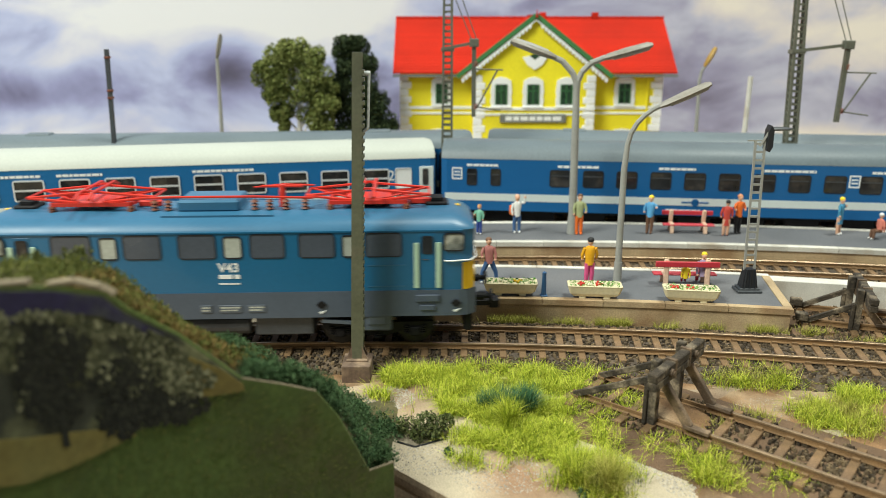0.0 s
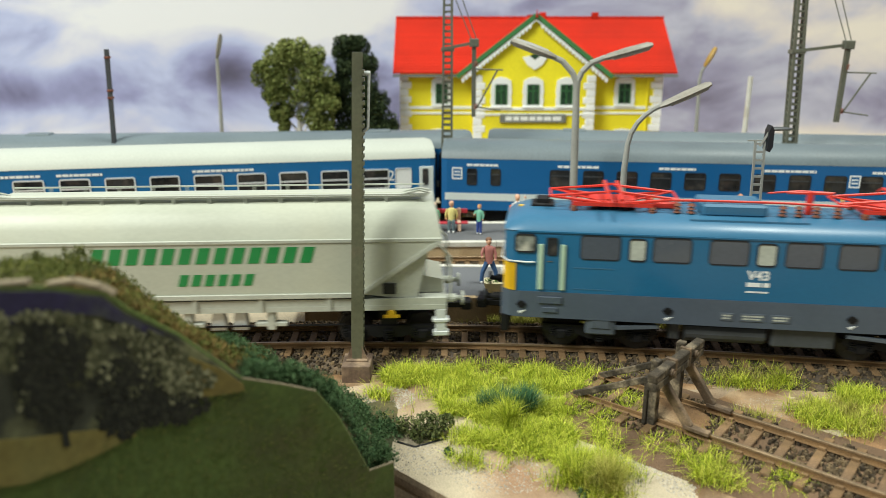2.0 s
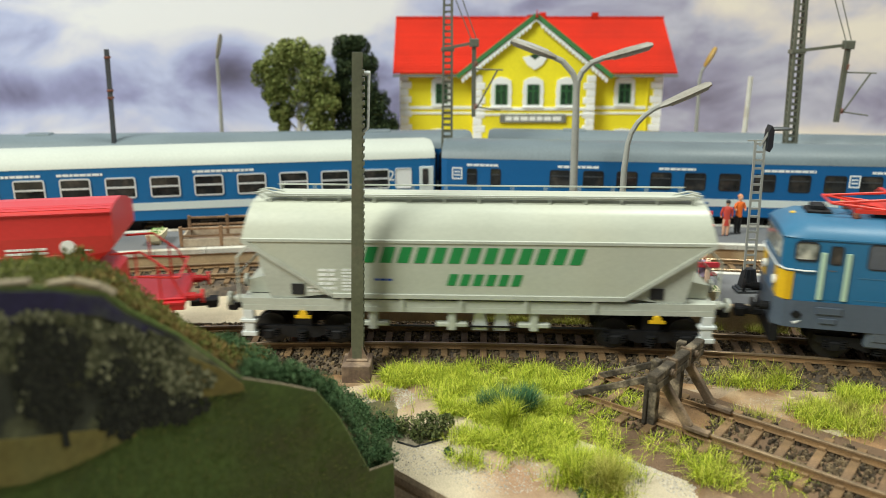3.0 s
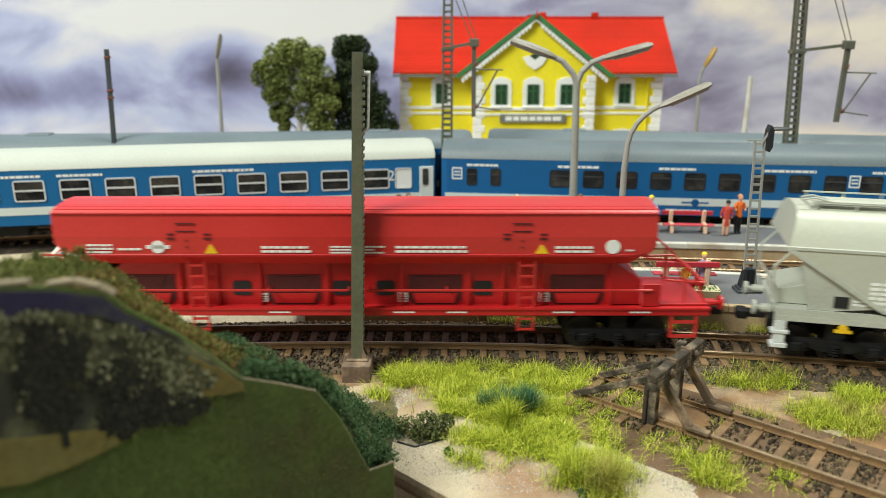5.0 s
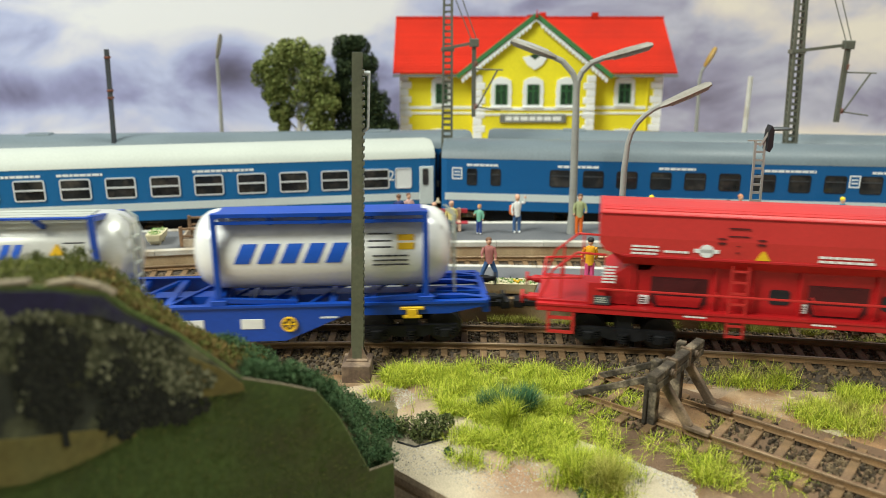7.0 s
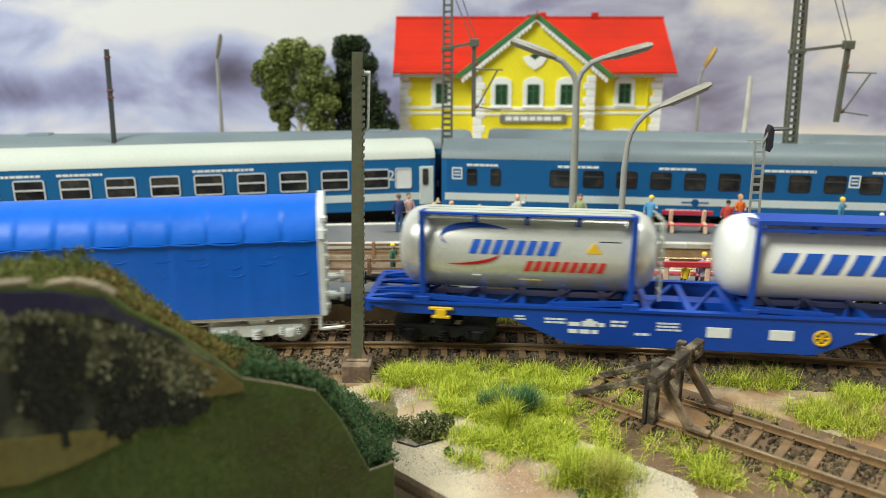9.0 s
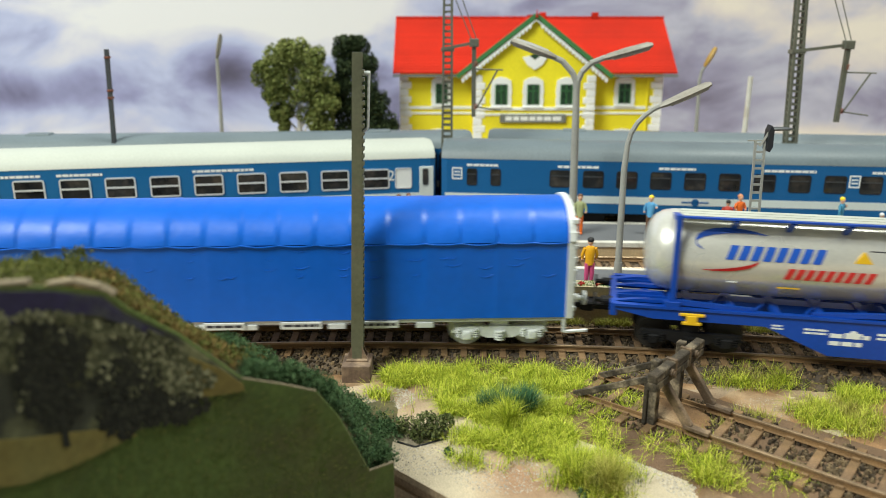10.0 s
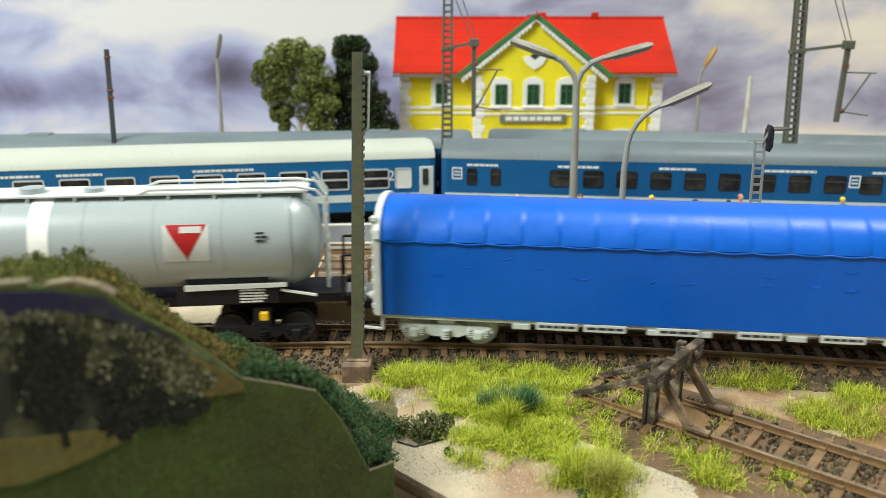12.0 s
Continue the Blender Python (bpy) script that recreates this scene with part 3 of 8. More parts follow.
# -- the blue electric locomotive
def locomotive():
    v = thing("locomotive", "blue electric locomotive with grey skirt and red pantographs", "locomotive")
    L, W = 82.0, 17.0
    prof = [(-W, 22.4), (-W, 43.6), (-W + 0.3, 44.4), (-14.6, 46.6), (-11, 48.0), (-5, 48.9), (0, 49.1), (5, 48.9), (11, 48.0), (14.6, 46.6), (W - 0.3, 44.4), (W, 43.6), (W, 22.4)]
    low = [p for p in prof if p[1] < 44]
    bm = bmesh.new()
    shell(bm, [(-L, 0.86, 0.0, 30), (-L + 2.2, 0.96, 0.0, 30), (-L + 5, 1, 0, 30), (L - 5, 1, 0, 30), (L - 2.2, 0.96, 0, 30), (L, 0.86, 0, 30)], low)
    part("body", bm, BLUE_LOCO, v, smooth=True)
    up = [(y, z) for y, z in prof if z > 43]
    bm = bmesh.new()
    shell(bm, [(-L - 0.3, 0.88, 0.75, 43.6), (-L + 2, 0.97, 0.35, 43.6), (-L + 7, 1.0, 0.0, 43.6), (L - 7, 1.0, 0, 43.6), (L - 2, 0.97, 0.35, 43.6), (L + 0.3, 0.88, 0.75, 43.6)], [(y * 1.012, z + 0.02) for y, z in up])
    part("roof", bm, BLUE_ROOF, v, smooth=True)
    bm = bmesh.new()
    for s in (-1, 1):
        box(bm, -L + 4, L - 4, s * (W + 0.1) - 0.35, s * (W + 0.1) + 0.35, 43.2, 43.7)
    part("gutter", bm, BLUE_LOCO, v)
    bm = bmesh.new()
    shell(bm, [(-L - 1.0, 0.84, 0, 30), (-L + 2.0, 0.98, 0, 30), (-L + 5, 1.012, 0, 30), (L - 5, 1.012, 0, 30), (L - 2.0, 0.98, 0, 30), (L + 1.0, 0.84, 0, 30)], [(-W, 13.2), (-W, 22.5), (W, 22.5), (W, 13.2)])
    part("skirt", bm, GREY_SKIRT, v)
    y = -W
    for side in (1, -1):
        holder = v
        yy = -W
        for a, b in ((-57.2, -44), (-33.9, -21.5), (-16.1, -3.6), (7.4, 19.0), (23.4, 35.6), (45.4, 57.9)):
            w = pane(holder, "side_window", a, b, 34.4, 42.8, yy, WIN_GREY, RUBBER, 0.35, 0.25)
            if side < 0:
                w.matrix_basis = pose(0, 0, 0, 0, 0, 180)
        for a, b in ((-41.6, -35.7), (-1.4, 5.0), (37.7, 43.7)):
            w = pane(holder, "side_window", a, b, 34.4, 42.2, yy, WIN_PALE, RUBBER, 0.5, 0.3)
            if side < 0:
                w.matrix_basis = pose(0, 0, 0, 0, 0, 180)
        for sx in (-1, 1):
            w = pane(holder, "cab_window", min(sx * 71.6, sx * 78.8), max(sx * 71.6, sx * 78.8), 36.2, 42.6, yy - 0.1, CAB_GLASS, RUBBER, 0.5, 0.4)
            if side < 0:
                w.matrix_basis = pose(0, 0, 0, 0, 0, 180)
            # cab door with its window and two grab rails
            bm = bmesh.new()
            box(bm, sx * 66.3 - 2.7, sx * 66.3 + 2.7, yy - 0.18, yy + 0.2, 23.2, 42.4, 0.1)
            d = part("door", bm, BLUE_LOCO, v)
            pane(d, "door_window", sx * 66.3 - 1.9, sx * 66.3 + 1.9, 35.4, 41.6, yy - 0.2, GLASS_DARK, RUBBER, 0.4, 0.25)
            bm = bmesh.new()
            beam(bm, (sx * 66.3 - 1.6, yy - 0.35, 33.4), (sx * 66.3 + 0.2, yy - 0.35, 33.4), 0.2, 0.25)
            part("door_handle", bm, STEEL, d)
            for dx in (-3.7, 3.7):
                bm = bmesh.new()
                box(bm, sx * 66.3 + dx - 0.85, sx * 66.3 + dx + 0.85, yy - 0.75, yy - 0.3, 23.4, 39.4, 0.15)
                g = part("grab_rail", bm, PALE_GREEN, v, "pale green grab rail beside the cab door")
                if side < 0:
                    g.matrix_basis = pose(0, 0, 0, 0, 0, 180)
            if side < 0:
                d.matrix_basis = pose(0, 0, 0, 0, 0, 180)
    for sx in (-1, 1):
        # yellow corners of the front, lamps, front windows, white line
        for sy in (-1, 1):
            bm = bmesh.new()
            a = [(sx * 82.3, sy * 7.5), (sx * 82.3, sy * 14.4), (sx * 80.4, sy * 16.7), (sx * 78.2, sy * 17.25)]
            for (xa, ya), (xb, yb) in zip(a, a[1:]):
                q = [bm.verts.new(p) for p in ((xa, ya, 22.7), (xb, yb, 22.7), (xb, yb, 32.4), (xa, ya, 32.4))]
                bm.faces.new(q)
            bmesh.ops.solidify(bm, geom=bm.faces[:], thickness=0.15)
            part("warning_panel", bm, YELLOW_PAINT, v, "yellow warning panel on the cab front corner")
            bm = bmesh.new()
            pipe(bm, [(sx * 83.2, 0, 33.4), (sx * 83.0, sy * 13.6, 33.4), (sx * 81, sy * 17.2, 33.2), (sx * 75, sy * 17.9, 33.0), (sx * 72, sy * 17.6, 33.0)], 0.28, 6)
            part("handrail", bm, WHITE, v, "thin white handrail round the cab")
            bm = bmesh.new()
            rod(bm, (sx * 81.6, sy * 9.5, 27.0), (sx * 83.2, sy * 9.5, 27.0), 1.6, n=14)
            part("headlight", bm, WHITE, v)
            bm = bmesh.new()
            slab(bm, [(0.6 * sy, 35.5), (12.6 * sy, 35.5), (12.6 * sy, 42.2), (0.6 * sy, 42.2)], -0.3, 0.3)
            w = part("windscreen", bm, CAB_GLASS, v)
            w.matrix_basis = at(sx * 82.05, 0, 0, 0, 0, 90)
        buffers(v, sx * 82.8, 17.6, BLACK, sx)
        bm = bmesh.new()
        box(bm, sx * 81 - 2.2, sx * 81 + 1.0, -15, 15, 6.5, 13.3, 0.6)
        part("rail_guard", bm, BLACK, v)
    bm = bmesh.new()
    for a in (-52.5, 52.5):
        for s in (-1, 1):
            box(bm, a - 6.5, a + 6.5, s * 17.05 - 0.1, s * 17.05 + 0.12, 31.3, 31.65)
            box(bm, a - 6.5, a + 6.5, s * 17.05 - 0.1, s * 17.05 + 0.12, 23.9, 24.2)
    part("panel_line", bm, BLUE_ROOF, v)
    # equipment on the skirt
    for x in (-76, -27.5, 30.3, 76):
        bm = bmesh.new()
        rod(bm, (x, -17.1, 17.8), (x, -17.7, 17.8), 1.3, n=12)
        box(bm, x - 1.6, x + 1.6, -17.6, -17.2, 17.4, 18.2)
        part("jack_point", bm, BLACK, v)
        bm = bmesh.new()
        slab(bm, [(x - 1.1, 15.2), (x + 1.6, 15.8), (x - 0.3, 14.4)], -17.5, -17.25)
        part("jack_mark", bm, WHITE, v)
    for x in (-66.3, 66.3):
        bm = bmesh.new()
        box(bm, x - 4, x + 4, -17.9, -17.1, 18.4, 21.0, 0.25)
        box(bm, x - 2.6, x + 2.6, -17.8, -17.2, 15.2, 17.2, 0.25)
        part("step", bm, GREY_SKIRT, v)
    rng = random.Random(3)
    for a, b in ((-10.5, -6.5), (-4.2, 3.4), (5.5, 11.5)):
        bm = bmesh.new()
        box(bm, a, b, -17.5, -17.2, 15.4, 18.2, 0.15)
        pl = part("data_plate", bm, SPRING_GREY, v)
        bars(pl, "plate_mark", a + 0.6, b - 0.5, 15.9, 17.8, -17.5, 2, HOP_GREY, rng)
    lettering("class_number", "V43", 4.3, WHITE, v, at(0.0, -17.12, 31.2, 90, 0, 0), bold=0.12)
    bars(v, "fleet_number", -3.4, 3.6, 26.9, 29.5, -17.1, 1, WHITE, rng)
    bars(v, "data_writing", -3.4, 3.4, 25.2, 26.2, -17.1, 1, WHITE, rng)
    # roof: box, pantographs, bus bars on insulators
    bm = bmesh.new()
    box(bm, -17.8, 3.0, -8, 8, 48.2, 52.4, 0.8)
    part("roof_box", bm, BLUE_ROOF, v)
    bm = bmesh.new()
    box(bm, -22, 15, -12.4, -11.6, 47.4, 48.2)
    box(bm, -22, 15, 11.6, 12.4, 47.4, 48.2)
    part("roof_walkway", bm, BLUE_ROOF, v)
    for sx in (-1, 1):
        c = sx * 46.5
        p = new("pantograph")
        p.parent, p.matrix_basis = v, at(c, 0, 0)
        tagged(p, "folded red diamond pantograph")
        bm = bmesh.new()
        for s in (-1, 1):
            beam(bm, (-13, s * 6.5, 51.0), (13, s * 6.5, 51.0), 1.5, 1.3)
        for x in (-13, -4, 4, 13):
            beam(bm, (x, -6.5, 51.0), (x, 6.5, 51.0), 1.3, 1.3)
        box(bm, -8, 8, -5.5, 5.5, 50.0, 52.0, 0.4)
        box(bm, 14, 22, -2.2, -0.2, 49.0, 51.2, 0.4)
        part("base_frame", bm, RED_PANTO, p)
        for s in (-1, 1):
            for e in (-1, 1):
                for a, b, thick in (((e * 4, s * 6.5, 51.6), (e * 21, s * 6, 53.2), 0.5), ((e * 21, s * 6, 53.2), (0.8 * e, s * 5.5, 55.2), 0.45), ((e * 4, s * 6.5, 51.9), (e * 21, -s * 6, 53.5), 0.34)):
                    bm = bmesh.new()
                    rod(bm, a, b, thick, n=6)
                    part("arm", bm, RED_PANTO, p)
        for e in (-1, 1):
            bm = bmesh.new()
            rod(bm, (e * 21, -6, 53.2), (e * 21, 6, 53.2), 0.4, n=6)
            part("knee_bar", bm, RED_PANTO, p)
        bm = bmesh.new()
        for e in (-2.2, 2.2):
            pipe(bm, [(e, -13.5, 54.0), (e, -10, 55.6), (e, 10, 55.6), (e, 13.5, 54.0)], 0.6, 6)
        beam(bm, (-2.2, -6, 55.5), (2.2, -6, 55.5), 0.7, 0.6)
        beam(bm, (-2.2, 6, 55.5), (2.2, 6, 55.5), 0.7, 0.6)
        part("contact_strip", bm, RED_PANTO, p)
        for x in (-13, 13):
            for s in (-6.5, 6.5):
                bm = bmesh.new()
                for j in range(3):
                    rod(bm, (x, s, 48.3 + j * 0.75), (x, s, 48.95 + j * 0.75), 1.3, 1.0, n=10)
                part("insulator", bm, INSULATOR, p)
    bm = bmesh.new()
    pipe(bm, [(-27, -6.5, 53.0), (-19, -6.5, 53.2), (8, -6.5, 53.2), (28, -6.5, 52.6)], 0.42, 6)
    pipe(bm, [(6, 5, 54.0), (16, 5, 55.0), (27, 5, 54.6)], 0.35, 6)
    part("bus_bar", bm, RED_PANTO, v, "red bus bar along the roof")
    for x in (-25.5, -21, 8, 13, 18.5, 25):
        bm = bmesh.new()
        for j in range(4):
            rod(bm, (x, -6.5, 47.8 + j * 1.2), (x, -6.5, 48.6 + j * 1.2), 1.35, 0.8, n=10)
        part("insulator", bm, INSULATOR, v)
    bm = bmesh.new()
    rod(bm, (17, -3, 48.5), (17, -3, 56.5), 1.3, 1.0, n=10)
    pipe(bm, [(10, -3, 56), (24, -3, 56)], 0.5, 6)
    part("main_switch", bm, RED_PANTO, v)
    for sx in (-1, 1):
        bm = bmesh.new()
        box(bm, sx * 70 - 4, sx * 70 + 4, -4, 4, 47.8, 50.0, 0.4)
        box(bm, sx * 70 - 2.4, sx * 70 + 2.4, -2.6, 2.6, 49.8, 51.6, 0.4)
        part("roof_horn", bm, BLACK, v)
        bm = bmesh.new()
        rod(bm, (sx * 77, 0, 46), (sx * 77, 0, 48.4), 1.3, n=10)
        part("roof_lamp", bm, YELLOW_PAINT, v)
    for sx in (-1, 1):
        bogie(v, sx * 49, 26, 6.4, 12.5, 14, look_kind="arch")
        bm = bmesh.new()
        box(bm, sx * 49 - 5, sx * 49 + 5, -16.6, -13, 7.5, 13.6, 0.6)
        box(bm, sx * 49 - 3.4, sx * 49 + 3.4, -17.0, -13, 9.8, 15.0, 0.4)
        part("spring_box", bm, SPRING_GREY, v, "grey spring box over the bogie")
        bm = bmesh.new()
        beam(bm, (sx * 49 - sx * 5, -16.4, 10.6), (sx * 49 - sx * 19, -16.0, 11.6), 1.2, 1.2)
        part("traction_rod", bm, SPRING_GREY, v)
    bm = bmesh.new()
    rod(bm, (-21, -12, 9.3), (5, -12, 9.3), 3.4, n=16)
    part("air_tank", bm, DARK_GEAR, v)
    bm = bmesh.new()
    box(bm, 7, 27, -15, 15, 6, 13.4, 0.5)
    part("battery_box", bm, DARK_GEAR, v)
    bm = bmesh.new()
    box(bm, -26, -22.5, -14, -6, 6.5, 13.4, 0.3)
    part("filter_box", bm, DARK_GEAR, v)
    TRAIN.append((v, -40.3, 49))


SPRING_GREY = mat("dusty_grey_gear", (0.085, 0.105, 0.13), 0.5, vary=0.15, bump=0.05)
CAB_GLASS = mat("cab_glass", (0.16, 0.17, 0.15), 0.1, vary=0.5, scale=160, fine=400, bump=0.0, second=(0.5, 0.48, 0.40), mix_scale=110, mix_at=0.6)
locomotive()


# -- the pale grey grain hopper wagon
def grain_hopper():
    v = thing("hopper_wagon", "pale grey covered grain hopper wagon with green writing", "wagon")
    W = 17.0
    top = [(-W, 40.4), (-15.6, 44.6), (-13.2, 48.9), (-9.8, 51.2), (-5, 52.1), (5, 52.1), (9.8, 51.2), (13.2, 48.9), (15.6, 44.6), (W, 40.4)]
    bm = bmesh.new()
    rings = []
    for x, k in ((-78.5, 0), (-76, 1), (76, 1), (78.5, 0)):
        rings.append([(x if z < 41 else x - math.copysign((z - 40.4) * 0.22, x), y, z) for y, z in top])
    loft(bm, rings)
    part("roof", bm, CREAM_GREY, v, smooth=True)
    bm = bmesh.new()
    out = [(-78.5, 40.35), (-48.5, 21.2), (50.2, 21.2), (78.5, 40.35)]
    slab(bm, out, -W + 0.05, W - 0.05)
    part("body", bm, CREAM_GREY, v)
    bm = bmesh.new()
    for s in (-1, 1):
        box(bm, -78.6, 78.6, s * W - 0.35, s * W + 0.35, 39.6, 40.9, 0.2)
        box(bm, -48.5, 50.2, s * W - 0.5, s * W + 0.3, 20.2, 22.0, 0.2)
        beam(bm, (-78.2, s * W, 40.0), (-48.8, s * W, 21.3), 0.8, 1.4)
        beam(bm, (78.2, s * W, 40.0), (50.4, s * W, 21.3), 0.8, 1.4)
    part("edge_rib", bm, HOP_GREY, v)
    # roof hatch walk
    bm = bmesh.new()
    for yy in (-8.6, 8.6):
        beam(bm, (-71, yy, 54.0), (73, yy, 54.0), 0.5, 0.5)
        for i in range(13):
            x = -70 + i * 11.8
            beam(bm, (x, yy, 51.2), (x, yy, 54.0), 0.4, 0.4)
    box(bm, -71, 73, -8.4, -4.4, 53.0, 53.5)
    part("roof_walkway", bm, HOP_GREY, v)
    bm = bmesh.new()
    box(bm, -69, 69, -3.4, 3.4, 52, 53.6, 0.6)
    part("roof_hatch", bm, CREAM_GREY, v)
    for s in (-1, 1):
        for yy in (-8.6, -4.6):
            bm = bmesh.new()
            pipe(bm, [(s * 72, yy, 52.5), (s * 74.5, yy, 54.6), (s * 71, yy, 55.4), (s * 66, yy, 54.2)], 0.35, 6)
            part("end_rail", bm, HOP_GREY, v)
    # frame
    bm = bmesh.new()
    for s in (-1, 1):
        box(bm, -80, 80, s * 15.6 - 0.9, s * 15.6 + 0.9, 15.2, 17.0)
        box(bm, -80, 80, s * 15.9 - 0.5, s * 15.9 + 0.5, 16.9, 19.4)
        for x in (-45, -25, -5, 17, 40):
            box(bm, x - 0.7, x + 0.7, s * 16.2 - 0.8, s * 16.2 + 0.8, 15.4, 21)
    box(bm, -80, 80, -15, 15, 17.2, 19.0)
    part("frame", bm, HOP_GREY, v)
    # sloped ends, end sheets with hand brake platform
    for s in (-1, 1):
        bm = bmesh.new()
        slab(bm, [(s * 74, 36.5), (s * 50, 21), (s * 62, 19.5), (s * 70, 19.5)], -15.5, -14.4)
        part("end_plate", bm, HOP_GREY, v)
        bm = bmesh.new()
        slab(bm, [(s * 79, 19.3), (s * 79, 24), (s * 63, 27.6), (s * 55, 19.3)], -10, 10)
        part("end_chute", bm, CREAM_GREY, v)
        bm = bmesh.new()
        box(bm, s * 60.5 - 2.2, s * 60.5 + 2.2, -15.9, -14.9, 20.8, 24.6)
        part("opening", bm, RUBBER, v)
        bm = bmesh.new()
        for yy in (-13.5, 13.5):
            pipe(bm, [(s * 81.5, yy, 17), (s * 81.5, yy, 33), (s * 76, yy, 39)], 0.4, 6)
            pipe(bm, [(s * 81.5, yy, 27), (s * 81.5, -yy, 27)], 0.35, 6)
        part("ladder", bm, HOP_GREY, v)
        bm = bmesh.new()
        box(bm, s * 78 - 2.6, s * 78 + 2.6, -17, -13.4, 5.6, 7.2, 0.2)
        box(bm, s * 78 - 1.8, s * 78 + 1.8, -16.6, -14.2, 7.2, 15.2, 0.2)
        box(bm, s * 78 - 2.8, s * 78 + 2.8, -17, -13.4, 10.6, 11.8, 0.2)
        part("step", bm, WAGON_WHITE, v)
        buffers(v, s * 80, 17, HOP_GREY, s)
        bogie(v, s * 60, 24, 5.6, 13.0, 16)
        bm = bmesh.new()
        rod(bm, (s * 60 + 1, -16.4, 14.0), (s * 60 + 1, -17.4, 14.0), 1.4, n=12)
        box(bm, s * 60 - 1.6, s * 60 + 3.6, -17.2, -16.5, 12.6, 13.6)
        part("brake_handle", bm, YELLOW_PAINT, v, "yellow brake change handle")
    for x in (-35, 20, -8):
        bm = bmesh.new()
        box(bm, x - 5.4, x + 5.4, -15.6, -13, 9.6, 11.2, 0.3)
        box(bm, x - 1.4, x + 1.4, -15.8, -12, 8.4, 15.2, 0.3)
        part("discharge_gear", bm, HOP_GREY, v)
    for x in (1.5, 9):
        bm = bmesh.new()
        slab(bm, [(x - 2.6, 8.0), (x + 2.6, 8.0), (x + 1.6, 15), (x - 1.6, 15)], -14, -9)
        part("discharge_chute", bm, WAGON_WHITE, v)
    bm = bmesh.new()
    beam(bm, (-45, -14.6, 9.6), (45, -14.6, 9.6), 0.5, 0.5)
    part("brake_rod", bm, BLACK, v)
    glyphs(v, "word_mark", -38.4, 36.0, 32.9, 38.4, -W, 13, GREEN_PRINT, 0.3)
    glyphs(v, "word_mark", -10.2, 15.6, 25.2, 29.2, -W, 6, GREEN_PRINT, 0.3)
    rng = random.Random(5)
    bars(v, "data_writing", -53, -46, 22.8, 30.8, -W, 5, WHITE, rng)
    bars(v, "data_writing", -45, -38, 22.6, 30.8, -W, 7, WHITE, rng)
    bars(v, "data_writing", -34, -28, 26.3, 27.6, -W, 1, BLUE_FRAME, rng)
    bars(v, "data_writing", -57, -52, 21.5, 24, -15.6, 2, WHITE, rng)
    TRAIN.append((v, -224.8, 60))


grain_hopper()


